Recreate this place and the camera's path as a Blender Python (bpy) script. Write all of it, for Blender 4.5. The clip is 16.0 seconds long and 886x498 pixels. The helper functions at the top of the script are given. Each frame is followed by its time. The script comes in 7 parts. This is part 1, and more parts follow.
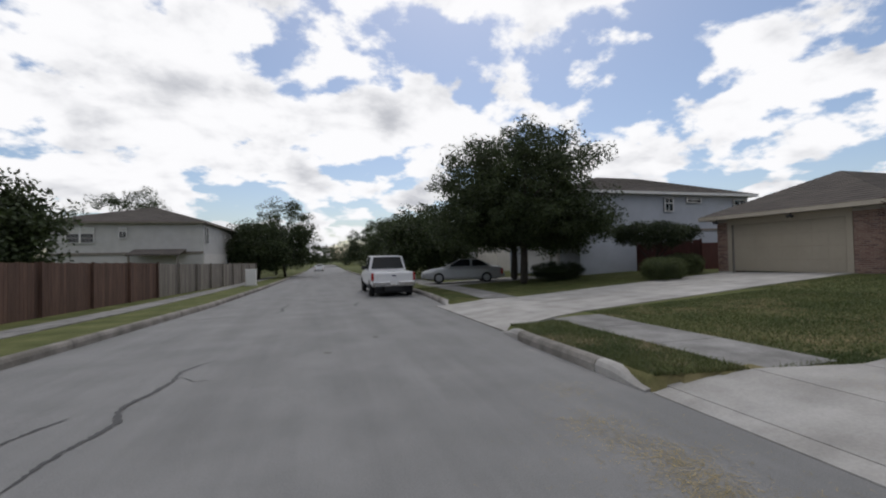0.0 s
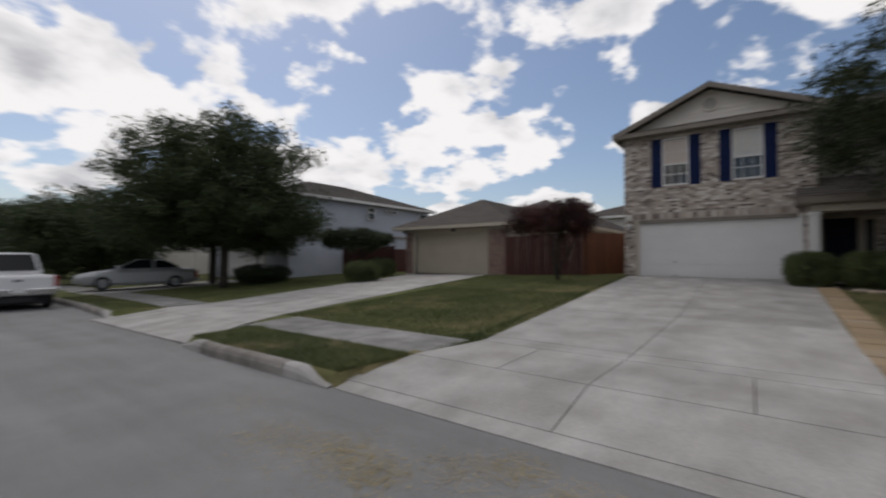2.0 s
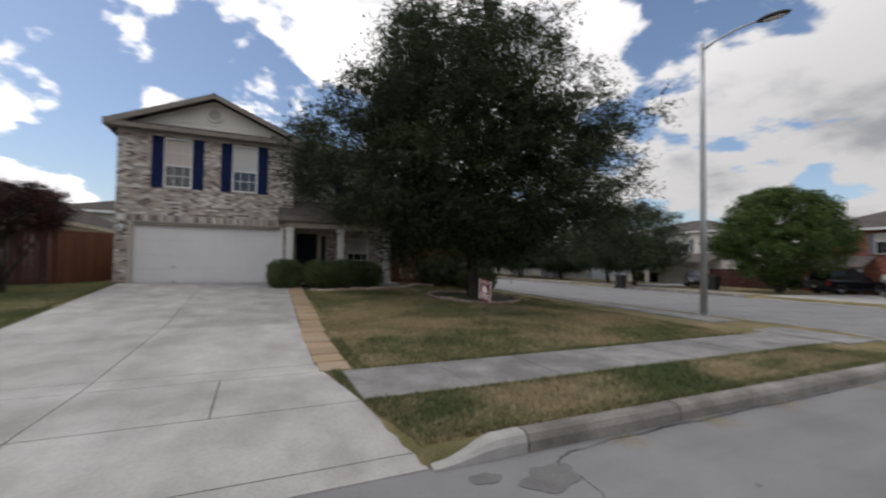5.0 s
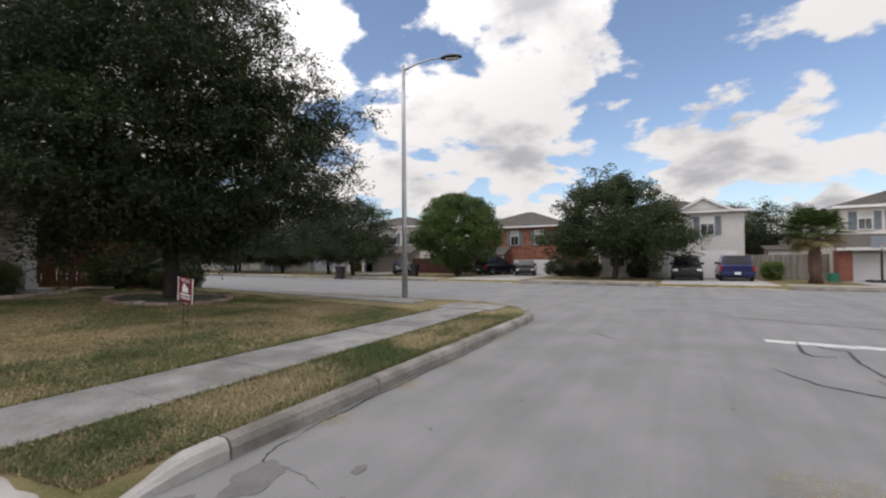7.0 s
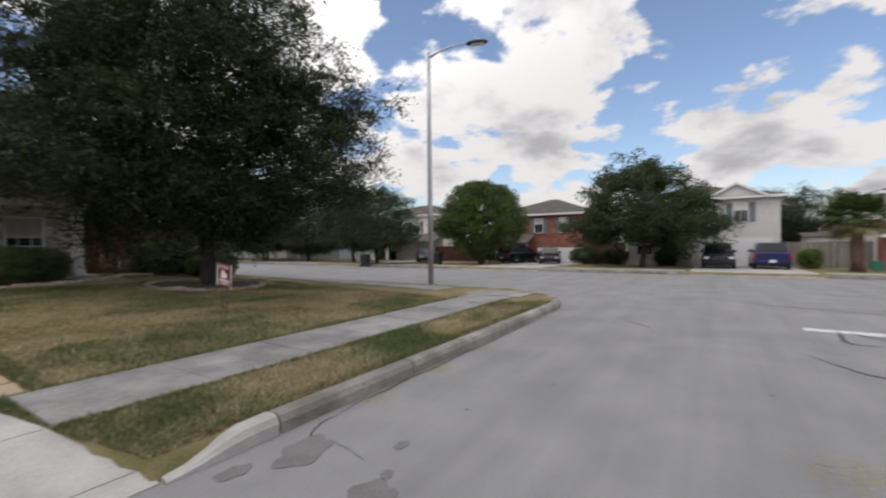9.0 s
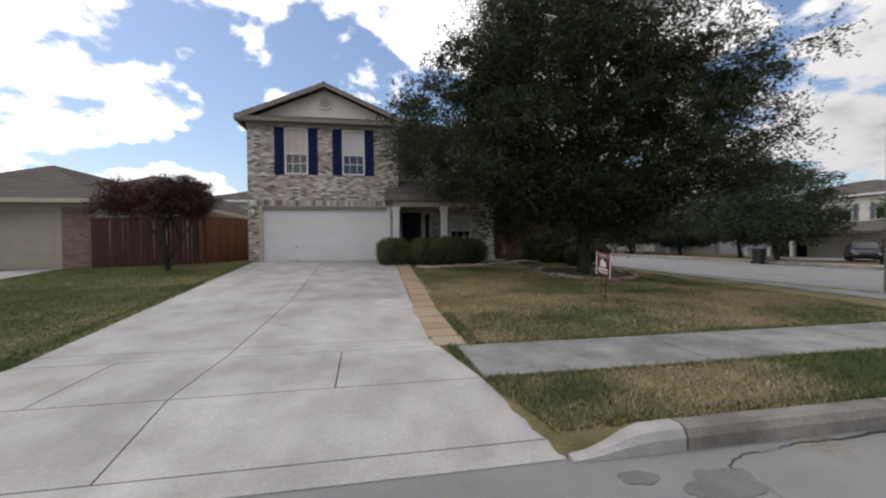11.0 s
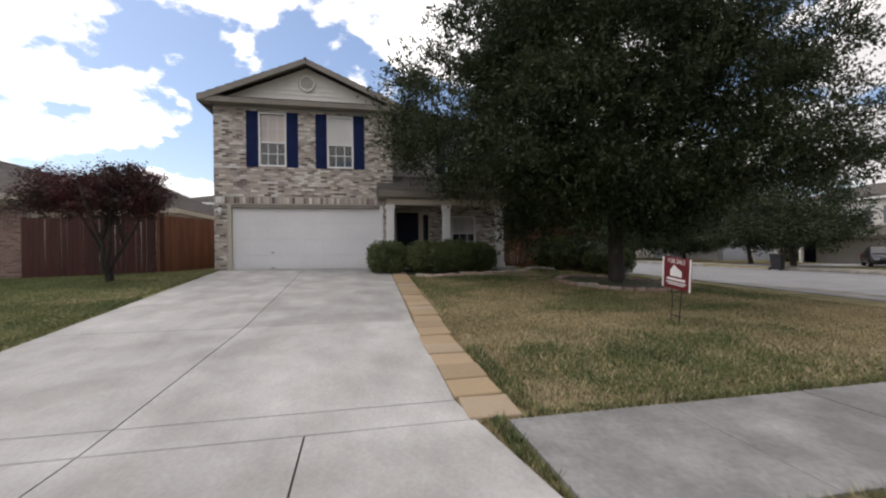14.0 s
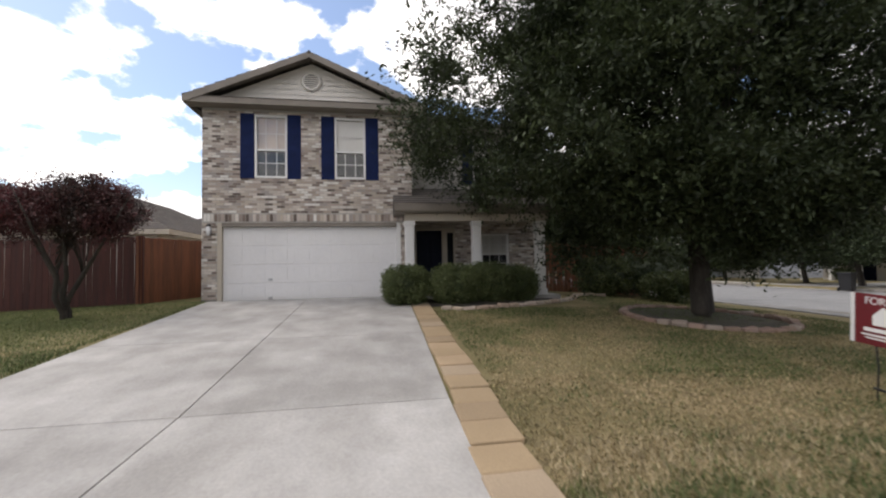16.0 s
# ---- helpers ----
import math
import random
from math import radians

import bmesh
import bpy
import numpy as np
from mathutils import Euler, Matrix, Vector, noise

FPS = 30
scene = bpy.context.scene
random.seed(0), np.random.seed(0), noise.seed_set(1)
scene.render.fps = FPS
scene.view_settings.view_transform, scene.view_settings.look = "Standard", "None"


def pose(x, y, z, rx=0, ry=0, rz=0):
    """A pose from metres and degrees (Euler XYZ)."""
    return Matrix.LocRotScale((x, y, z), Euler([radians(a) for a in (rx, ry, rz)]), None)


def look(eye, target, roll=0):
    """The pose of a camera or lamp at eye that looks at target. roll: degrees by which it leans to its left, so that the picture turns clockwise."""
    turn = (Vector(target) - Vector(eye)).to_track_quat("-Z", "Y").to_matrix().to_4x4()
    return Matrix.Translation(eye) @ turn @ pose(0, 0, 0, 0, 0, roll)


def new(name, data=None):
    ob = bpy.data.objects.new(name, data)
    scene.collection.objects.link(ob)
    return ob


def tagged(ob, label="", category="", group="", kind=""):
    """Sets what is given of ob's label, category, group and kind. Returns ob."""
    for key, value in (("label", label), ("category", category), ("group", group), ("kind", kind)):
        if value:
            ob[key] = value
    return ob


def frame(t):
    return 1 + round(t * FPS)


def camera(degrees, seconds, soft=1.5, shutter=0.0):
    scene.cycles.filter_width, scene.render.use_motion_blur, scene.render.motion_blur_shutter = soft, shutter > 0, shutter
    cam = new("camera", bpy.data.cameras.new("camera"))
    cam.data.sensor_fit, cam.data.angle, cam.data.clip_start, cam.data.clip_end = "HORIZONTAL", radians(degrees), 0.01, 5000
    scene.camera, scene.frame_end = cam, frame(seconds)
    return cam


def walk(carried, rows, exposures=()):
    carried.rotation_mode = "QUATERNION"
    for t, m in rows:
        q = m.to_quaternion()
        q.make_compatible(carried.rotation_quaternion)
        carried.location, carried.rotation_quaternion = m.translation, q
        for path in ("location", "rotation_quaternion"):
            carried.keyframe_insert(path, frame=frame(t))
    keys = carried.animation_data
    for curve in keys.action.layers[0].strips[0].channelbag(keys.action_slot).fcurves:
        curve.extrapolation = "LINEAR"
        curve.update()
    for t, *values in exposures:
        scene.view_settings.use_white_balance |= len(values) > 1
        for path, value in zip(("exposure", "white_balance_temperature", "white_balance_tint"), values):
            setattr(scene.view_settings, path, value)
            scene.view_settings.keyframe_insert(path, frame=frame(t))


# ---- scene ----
cam = camera(93.2, 16.0, soft=2.1, shutter=0.5)
PATH = [
    (0, (-0.476, 0.774, 1.542), (0.071, 2.697, 1.581), -1.2),
    (0.5, (-0.464, 0.776, 1.54), (0.159, 2.676, 1.582), -0.9),
    (1, (-0.378, 0.798, 1.511), (0.482, 2.603, 1.568), -1.1),
    (1.5, (-0.206, 0.69, 1.526), (1.04, 2.253, 1.571), -0.8),
    (2, (-0.196, 0.713, 1.518), (1.414, 1.898, 1.557), -0.0),
    (2.5, (-0.074, 0.615, 1.506), (1.811, 1.282, 1.553), -0.9),
    (3, (-0.003, 0.537, 1.483), (1.989, 0.711, 1.548), -0.6),
    (3.2, (0.029, 0.512, 1.488), (2.028, 0.562, 1.553), -0.6),
    (5.3, (-0.176, 0.318, 1.652), (1.531, -0.723, 1.684), 0.1),
    (5.5, (-0.188, 0.295, 1.646), (1.41, -0.908, 1.648), -0.5),
    (6, (-0.135, 0.219, 1.595), (1.206, -1.266, 1.589), -0.8),
    (6.5, (-0.259, 0.267, 1.652), (0.868, -1.385, 1.669), -0.5),
    (7, (-0.271, 0.268, 1.641), (0.708, -1.475, 1.675), -0.5),
    (7.5, (-0.279, 0.286, 1.633), (0.618, -1.502, 1.678), -0.3),
    (8, (-0.28, 0.314, 1.638), (0.571, -1.495, 1.672), -0.5),
    (8.5, (-0.261, 0.352, 1.631), (0.627, -1.44, 1.648), -0.6),
    (9, (-0.193, 0.404, 1.615), (0.877, -1.286, 1.594), -0.6),
    (9.5, (-0.047, 0.415, 1.571), (1.345, -1.02, 1.522), -1.8),
    (10, (0.098, 0.437, 1.559), (1.847, -0.533, 1.544), -2.3),
    (10.2, (0.152, 0.436, 1.55), (1.992, -0.341, 1.546), -2.2),
    (12.3, (0.868, 0.372, 1.485), (2.853, 0.139, 1.441), -0.2),
    (12.5, (1.058, 0.366, 1.468), (3.043, 0.12, 1.44), -0.8),
    (13, (1.536, 0.336, 1.472), (3.522, 0.101, 1.503), -0.6),
    (13.5, (2.066, 0.359, 1.452), (4.043, 0.06, 1.481), -0.2),
    (14, (2.647, 0.349, 1.452), (4.604, -0.064, 1.446), -0.6),
    (14.5, (3.224, 0.353, 1.464), (5.174, -0.092, 1.479), -1.5),
    (15, (3.821, 0.36, 1.531), (5.764, -0.107, 1.585), -0.7),
    (15.5, (4.479, 0.146, 1.583), (6.444, -0.221, 1.649), 0.2),
    (16, (5.014, 0.22, 1.616), (6.984, -0.117, 1.7), -1.1),
]
EXPOSURE = [(0, -0.52, 6350, 11), (2.0, -0.63, 6500, 12), (3.2, -0.62, 6600, 12), (5.5, -0.02, 6450, 12), (6.5, 0.18, 6600, 13), (8.5, 0.22, 6600, 13), (10.2, -0.04, 6400, 12), (12.5, 0.2, 6650, 13), (14, 0.22, 6650, 13), (16, 0.44, 6700, 13)]
walk(cam, [(t, look(eye, to, roll)) for t, eye, to, roll in PATH], EXPOSURE)

# ---- world and sun ----
world = bpy.data.worlds.new("sky")
scene.world = world
world.use_nodes = True
SUN_EL, SUN_AZ = 58.0, 20.0   # degrees; azimuth clockwise from +y


def build_world():
    nt = world.node_tree
    n, l = nt.nodes, nt.links
    bg = n["Background"]
    sky = n.new("ShaderNodeTexSky")
    sky.sky_type = 'NISHITA'
    sky.sun_disc = False
    sky.sun_elevation, sky.sun_rotation = radians(SUN_EL), radians(SUN_AZ)
    sky.air_density, sky.dust_density, sky.ozone_density = 1.0, 1.3, 1.5
    bright = n.new("ShaderNodeMix")
    bright.data_type, bright.blend_type = 'RGBA', 'MULTIPLY'
    bright.inputs[0].default_value = 1
    bright.inputs[7].default_value = (SKY_GAIN, SKY_GAIN, SKY_GAIN, 1)
    l.new(sky.outputs[0], bright.inputs[6])
    tc = n.new("ShaderNodeTexCoord")
    sep = n.new("ShaderNodeSeparateXYZ")
    l.new(tc.outputs["Generated"], sep.inputs[0])

    def mathn(op, a, b=None):
        m = n.new("ShaderNodeMath")
        m.operation = op
        for i, v in enumerate((a, b)):
            if v is None:
                continue
            if isinstance(v, (int, float)):
                m.inputs[i].default_value = v
            else:
                l.new(v, m.inputs[i])
        return m.outputs[0]
    flat = mathn('ADD', mathn('MAXIMUM', sep.outputs[2], 0.0), 0.34)

    def puffs(lift):
        comb = n.new("ShaderNodeCombineXYZ")
        l.new(mathn('DIVIDE', sep.outputs[0], flat), comb.inputs[0])
        l.new(mathn('DIVIDE', sep.outputs[1], flat), comb.inputs[1])
        comb.inputs[2].default_value = CLOUD_SEED + lift
        big = n.new("ShaderNodeTexNoise")
        big.inputs["Scale"].default_value, big.inputs["Detail"].default_value, big.inputs["Roughness"].default_value = 2.7, 12, 0.54
        big.inputs["Distortion"].default_value = 0.1
        l.new(comb.outputs[0], big.inputs["Vector"])
        return big.outputs["Fac"]

    def smooth(value, lo, hi, out_lo=0.0, out_hi=1.0):
        m = n.new("ShaderNodeMapRange")
        m.interpolation_type = 'SMOOTHSTEP'
        for k, v in (("From Min", lo), ("From Max", hi), ("To Min", out_lo), ("To Max", out_hi)):
            m.inputs[k].default_value = v
        l.new(value, m.inputs["Value"])
        return m.outputs[0]
    low, high = puffs(0.0), puffs(0.12)
    cloud = n.new("ShaderNodeMix")
    cloud.data_type = 'RGBA'
    cloud.inputs[6].default_value = (1.04, 1.03, 1.02, 1)
    cloud.inputs[7].default_value = (0.56, 0.57, 0.6, 1)
    l.new(smooth(high, 0.5, 0.72), cloud.inputs[0])
    # clouds glow towards the sun and are duller away from it
    dot = n.new("ShaderNodeVectorMath")
    dot.operation = 'DOT_PRODUCT'
    l.new(tc.outputs["Generated"], dot.inputs[0])
    dot.inputs[1].default_value = (math.sin(radians(SUN_AZ)) * math.cos(radians(SUN_EL)), math.cos(radians(SUN_AZ)) * math.cos(radians(SUN_EL)), math.sin(radians(SUN_EL)))
    glow = n.new("ShaderNodeVectorMath")
    glow.operation = 'SCALE'
    l.new(cloud.outputs[2], glow.inputs[0])
    l.new(smooth(dot.outputs["Value"], -0.2, 0.45, 0.7, 1.36), glow.inputs["Scale"])
    mix = n.new("ShaderNodeMix")
    mix.data_type = 'RGBA'
    l.new(smooth(low, CLOUD_EDGE, CLOUD_EDGE + 0.055), mix.inputs[0])
    l.new(bright.outputs[2], mix.inputs[6])
    l.new(glow.outputs[0], mix.inputs[7])
    l.new(mix.outputs[2], bg.inputs[0])
    bg.inputs[1].default_value = 1.0


SKY_GAIN, CLOUD_SEED, CLOUD_EDGE = 0.15, 9.1, 0.443
build_world()
sun = new("sun", bpy.data.lights.new("sun", 'SUN'))
sun.data.energy, sun.data.angle, sun.data.color = 0.6, radians(14), (1.0, 0.95, 0.88)
sun.matrix_world = look((0, 0, 60), (-math.sin(radians(SUN_AZ)) * math.cos(radians(SUN_EL)), -math.cos(radians(SUN_AZ)) * math.cos(radians(SUN_EL)), 60 - math.sin(radians(SUN_EL))))


# ---- materials ----
MATS = {}


def mat(name, c1, c2=None, scale=3.0, rough=0.8, metal=0.0, c3=None, fine=40.0, fine_amt=0.25, bump=0.2, bump_scale=None, island=0.0, obrand=0.0, spec=0.5, stretch=None, trans=0.0, streak=None):
    """Two scales of noise on a base colour, with bump; island and obrand vary the value piece by piece."""
    m = bpy.data.materials.new(name)
    m.use_nodes = True
    n, l = m.node_tree.nodes, m.node_tree.links
    b = n["Principled BSDF"]
    b.inputs["Roughness"].default_value, b.inputs["Metallic"].default_value = rough, metal
    b.inputs["Specular IOR Level"].default_value = spec
    tc = n.new("ShaderNodeTexCoord")
    geo = n.new("ShaderNodeNewGeometry")
    src = geo.outputs["Position"]
    if stretch:
        mp = n.new("ShaderNodeMapping")
        mp.inputs["Scale"].default_value = stretch
        l.new(src, mp.inputs[0])
        src = mp.outputs[0]
    n1 = n.new("ShaderNodeTexNoise")
    n1.inputs["Scale"].default_value, n1.inputs["Detail"].default_value = scale, 5
    l.new(src, n1.inputs["Vector"])
    n2 = n.new("ShaderNodeTexNoise")
    n2.inputs["Scale"].default_value, n2.inputs["Detail"].default_value = fine, 3
    l.new(src, n2.inputs["Vector"])
    ramp = n.new("ShaderNodeValToRGB")
    e = ramp.color_ramp.elements
    c2 = c2 or tuple(v * 0.85 for v in c1)
    e[0].position, e[0].color = 0.35, (*c2, 1)
    e[1].position, e[1].color = 0.65, (*c1, 1)
    if c3:
        x = e.new(0.82)
        x.color = (*c3, 1)
    l.new(n1.outputs["Fac"], ramp.inputs[0])
    hsv = n.new("ShaderNodeHueSaturation")
    l.new(ramp.outputs[0], hsv.inputs["Color"])
    val = n.new("ShaderNodeMath")
    val.operation = 'MULTIPLY_ADD'
    l.new(n2.outputs["Fac"], val.inputs[0])
    val.inputs[1].default_value, val.inputs[2].default_value = fine_amt * 2, 1 - fine_amt
    out = val.outputs[0]
    for amt, node, sock in ((island, geo, "Random Per Island"), (obrand, None, "Random")):
        if amt:
            node = node or n.new("ShaderNodeObjectInfo")
            a = n.new("ShaderNodeMath")
            a.operation = 'MULTIPLY_ADD'
            l.new(node.outputs[sock], a.inputs[0])
            a.inputs[1].default_value, a.inputs[2].default_value = amt * 2, 1 - amt
            p = n.new("ShaderNodeMath")
            p.operation = 'MULTIPLY'
            l.new(out, p.inputs[0])
            l.new(a.outputs[0], p.inputs[1])
            out = p.outputs[0]
    if streak:
        mp2 = n.new("ShaderNodeMapping")
        mp2.inputs["Scale"].default_value = streak[:3]
        l.new(geo.outputs["Position"], mp2.inputs[0])
        n4 = n.new("ShaderNodeTexNoise")
        n4.inputs["Scale"].default_value, n4.inputs["Detail"].default_value, n4.inputs["Roughness"].default_value = 1.0, 6, 0.6
        l.new(mp2.outputs[0], n4.inputs["Vector"])
        a = n.new("ShaderNodeMath")
        a.operation = 'MULTIPLY_ADD'
        l.new(n4.outputs["Fac"], a.inputs[0])
        a.inputs[1].default_value, a.inputs[2].default_value = streak[3] * 2, 1 - streak[3]
        p = n.new("ShaderNodeMath")
        p.operation = 'MULTIPLY'
        l.new(out, p.inputs[0])
        l.new(a.outputs[0], p.inputs[1])
        out = p.outputs[0]
    l.new(out, hsv.inputs["Value"])
    l.new(hsv.outputs[0], b.inputs["Base Color"])
    if bump:
        bp = n.new("ShaderNodeBump")
        bp.inputs["Strength"].default_value, bp.inputs["Distance"].default_value = bump, 0.02
        if bump_scale:
            n3 = n.new("ShaderNodeTexNoise")
            n3.inputs["Scale"].default_value = bump_scale
            l.new(src, n3.inputs["Vector"])
            l.new(n3.outputs["Fac"], bp.inputs["Height"])
        else:
            l.new(n2.outputs["Fac"], bp.inputs["Height"])
        l.new(bp.outputs[0], b.inputs["Normal"])
    if trans:
        b.inputs["Subsurface Weight"].default_value = 0
        tl = n.new("ShaderNodeBsdfTranslucent")
        l.new(hsv.outputs[0], tl.inputs[0])
        mx = n.new("ShaderNodeMixShader")
        mx.inputs[0].default_value = trans
        l.new(b.outputs[0], mx.inputs[1])
        l.new(tl.outputs[0], mx.inputs[2])
        l.new(mx.outputs[0], n["Material Output"].inputs[0])
    MATS[name] = m
    return m


def palette(name, cols, by, rough=0.85, fine=60, fine_amt=0.2, bump=0.3):
    """A colour picked from a list piece by piece: by 'object' or by 'island'."""
    m = mat(name, (0.5, 0.5, 0.5), rough=rough, fine=fine, fine_amt=fine_amt, bump=bump, streak=(1.1, 1.1, 1.1, 0.22))
    n, l = m.node_tree.nodes, m.node_tree.links
    ramp = [x for x in n if x.bl_idname == "ShaderNodeValToRGB"][0]
    ramp.color_ramp.interpolation = 'CONSTANT'
    e = ramp.color_ramp.elements
    while len(e) > 1:
        e.remove(e[-1])
    e[0].position, e[0].color = 0, (*cols[0], 1)
    for i, c in enumerate(cols[1:]):
        e.new((i + 1) / len(cols)).color = (*c, 1)
    src = n.new("ShaderNodeObjectInfo").outputs["Random"] if by == 'object' else [x for x in n if x.bl_idname == "ShaderNodeNewGeometry"][0].outputs["Random Per Island"]
    l.new(src, ramp.inputs[0])
    return m


def grass_material():
    """Turf: dry straw patches and green, greener on the watered lawn next door."""
    m = mat("turf", (0.25, 0.2, 0.11), (0.135, 0.125, 0.056), scale=1.1, rough=0.95, c3=(0.29, 0.235, 0.14), fine=55, fine_amt=0.45, bump=0.6, spec=0.15)
    n, l = m.node_tree.nodes, m.node_tree.links
    hsv = [x for x in n if x.bl_idname == "ShaderNodeHueSaturation"][0]
    b = n["Principled BSDF"]
    geo = [x for x in n if x.bl_idname == "ShaderNodeNewGeometry"][0]
    sep = n.new("ShaderNodeSeparateXYZ")
    l.new(geo.outputs["Position"], sep.inputs[0])
    mr = n.new("ShaderNodeMapRange")
    mr.inputs["From Min"].default_value, mr.inputs["From Max"].default_value = 3.5, 7.5
    mr.inputs["To Max"].default_value = 0.8
    l.new(sep.outputs[1], mr.inputs["Value"])
    mx = n.new("ShaderNodeMix")
    mx.data_type, mx.blend_type = 'RGBA', 'MULTIPLY'
    mx.inputs[7].default_value = (0.42, 0.62, 0.36, 1)
    l.new(mr.outputs[0], mx.inputs[0])
    l.new(hsv.outputs[0], mx.inputs[6])
    l.new(mx.outputs[2], b.inputs["Base Color"])
    return m


def mixed_leaf(name, a, b_, trans=0.25):
    return mat(name, a, b_, scale=0.9, rough=0.55, fine=7, fine_amt=0.25, bump=0, island=0.45, trans=trans, spec=0.3)


grass_material()
mat("asphalt", (0.236, 0.233, 0.23), (0.198, 0.197, 0.194), scale=0.9, rough=0.9, c3=(0.275, 0.273, 0.266), fine=90, fine_amt=0.4, bump=0.5, bump_scale=120, streak=(1.6, 0.12, 1, 0.3))
mat("tar", (0.022, 0.022, 0.024), rough=0.55, fine_amt=0.2)
mat("stain", (0.12, 0.116, 0.112), (0.16, 0.156, 0.15), rough=0.8, fine_amt=0.3)
mat("concrete", (0.42, 0.405, 0.385), (0.31, 0.297, 0.278), scale=1.5, rough=0.9, c3=(0.5, 0.49, 0.47), fine=34, fine_amt=0.2, bump=0.2, bump_scale=90, obrand=0.06, streak=(0.5, 1.6, 1, 0.34))
mat("old_concrete", (0.28, 0.26, 0.235), (0.15, 0.138, 0.12), scale=2.2, rough=0.92, c3=(0.37, 0.36, 0.33), fine=30, fine_amt=0.35, bump=0.4, bump_scale=70, obrand=0.08)
mat("pavement", (0.27, 0.262, 0.252), (0.165, 0.16, 0.152), scale=1.9, rough=0.92, c3=(0.34, 0.33, 0.315), fine=26, fine_amt=0.32, bump=0.25, bump_scale=80, obrand=0.09, streak=(1.2, 0.8, 1, 0.2))
mat("acrylic", (0.22, 0.24, 0.28), rough=0.2, fine_amt=0.05, bump=0)
mat("soil", (0.06, 0.05, 0.035), rough=1, fine_amt=0.4)
mat("road_paint", (0.62, 0.62, 0.6), (0.4, 0.4, 0.4), scale=6, rough=0.7, fine_amt=0.3)
palette("paver", [(0.33, 0.242, 0.145), (0.37, 0.27, 0.168), (0.29, 0.212, 0.13), (0.34, 0.262, 0.178)], 'object')
palette("edging_stone", [(0.42, 0.34, 0.26), (0.36, 0.27, 0.21), (0.45, 0.36, 0.3), (0.38, 0.32, 0.26)], 'object')
palette("ring_stone", [(0.27, 0.18, 0.14), (0.3, 0.21, 0.17), (0.23, 0.16, 0.125), (0.3, 0.24, 0.2)], 'object')
BRICKS = [(0.5, 0.44, 0.385), (0.36, 0.295, 0.25), (0.44, 0.38, 0.335), (0.2, 0.155, 0.13), (0.6, 0.55, 0.5), (0.4, 0.33, 0.285), (0.3, 0.245, 0.215), (0.47, 0.4, 0.33), (0.13, 0.1, 0.085), (0.7, 0.67, 0.63), (0.42, 0.345, 0.3), (0.54, 0.47, 0.42), (0.34, 0.3, 0.28), (0.64, 0.58, 0.52)]
palette("brick_piece", BRICKS, 'object')
palette("brick_joined", BRICKS, 'island')
palette("red_brick_joined", [(0.25, 0.09, 0.06), (0.3, 0.12, 0.08), (0.2, 0.075, 0.055), (0.33, 0.15, 0.1)], 'island')
palette("brown_brick_joined", [(0.2, 0.11, 0.085), (0.25, 0.15, 0.12), (0.16, 0.09, 0.075), (0.28, 0.18, 0.14)], 'island')
mat("mortar", (0.42, 0.4, 0.37), rough=0.95, fine=80)
mat("red_brick", (0.26, 0.1, 0.07), (0.19, 0.07, 0.05), scale=9, rough=0.9, fine=30, fine_amt=0.4)
mat("white_brick", (0.62, 0.6, 0.58), (0.54, 0.52, 0.5), scale=9, rough=0.9, fine=30, fine_amt=0.2)
mat("white_paint", (0.76, 0.75, 0.74), (0.7, 0.69, 0.68), scale=1.5, rough=0.5, fine=20, fine_amt=0.06, bump=0.05)
mat("garage_white", (0.7, 0.69, 0.69), (0.66, 0.65, 0.65), scale=1.2, rough=0.5, fine=12, fine_amt=0.05, bump=0.04)
mat("garage_tan", (0.4, 0.355, 0.285), (0.37, 0.33, 0.26), scale=1.2, rough=0.55, fine=12, fine_amt=0.06, bump=0.04)
mat("siding_cream", (0.7, 0.66, 0.61), (0.64, 0.6, 0.55), scale=1.5, rough=0.7, fine=25, fine_amt=0.08, bump=0.08)
mat("siding_bluewhite", (0.45, 0.48, 0.54), (0.41, 0.435, 0.49), scale=1.5, rough=0.7, fine=25, fine_amt=0.08, bump=0.08)
mat("siding_grey", (0.52, 0.51, 0.5), (0.46, 0.45, 0.44), scale=1.5, rough=0.7, fine=25, fine_amt=0.08, bump=0.08)
mat("trim_taupe", (0.22, 0.19, 0.16), (0.18, 0.155, 0.13), scale=2, rough=0.6, fine=20, fine_amt=0.08, bump=0.05)
mat("trim_tan", (0.5, 0.44, 0.36), (0.45, 0.4, 0.33), scale=2, rough=0.6, fine=20, fine_amt=0.08, bump=0.05)
mat("shutter_blue", (0.007, 0.017, 0.075), (0.005, 0.012, 0.055), scale=4, rough=0.75, spec=0.2, fine=30, fine_amt=0.1, bump=0.05)
mat("shutter_grey", (0.16, 0.18, 0.2), (0.13, 0.15, 0.17), scale=4, rough=0.6, fine_amt=0.1)
mat("door_navy", (0.006, 0.009, 0.026), (0.004, 0.007, 0.02), scale=3, rough=0.6, spec=0.2, fine_amt=0.1, bump=0.03)
mat("shingle", (0.125, 0.108, 0.095), (0.09, 0.078, 0.07), scale=1.2, rough=0.95, fine=14, fine_amt=0.35, bump=0.5, bump_scale=25, stretch=(1, 1, 6))
mat("fence_red", (0.066, 0.018, 0.013), (0.045, 0.013, 0.01), scale=2, rough=0.75, fine=12, fine_amt=0.3, stretch=(6, 6, 0.6), obrand=0.2, bump=0.2)
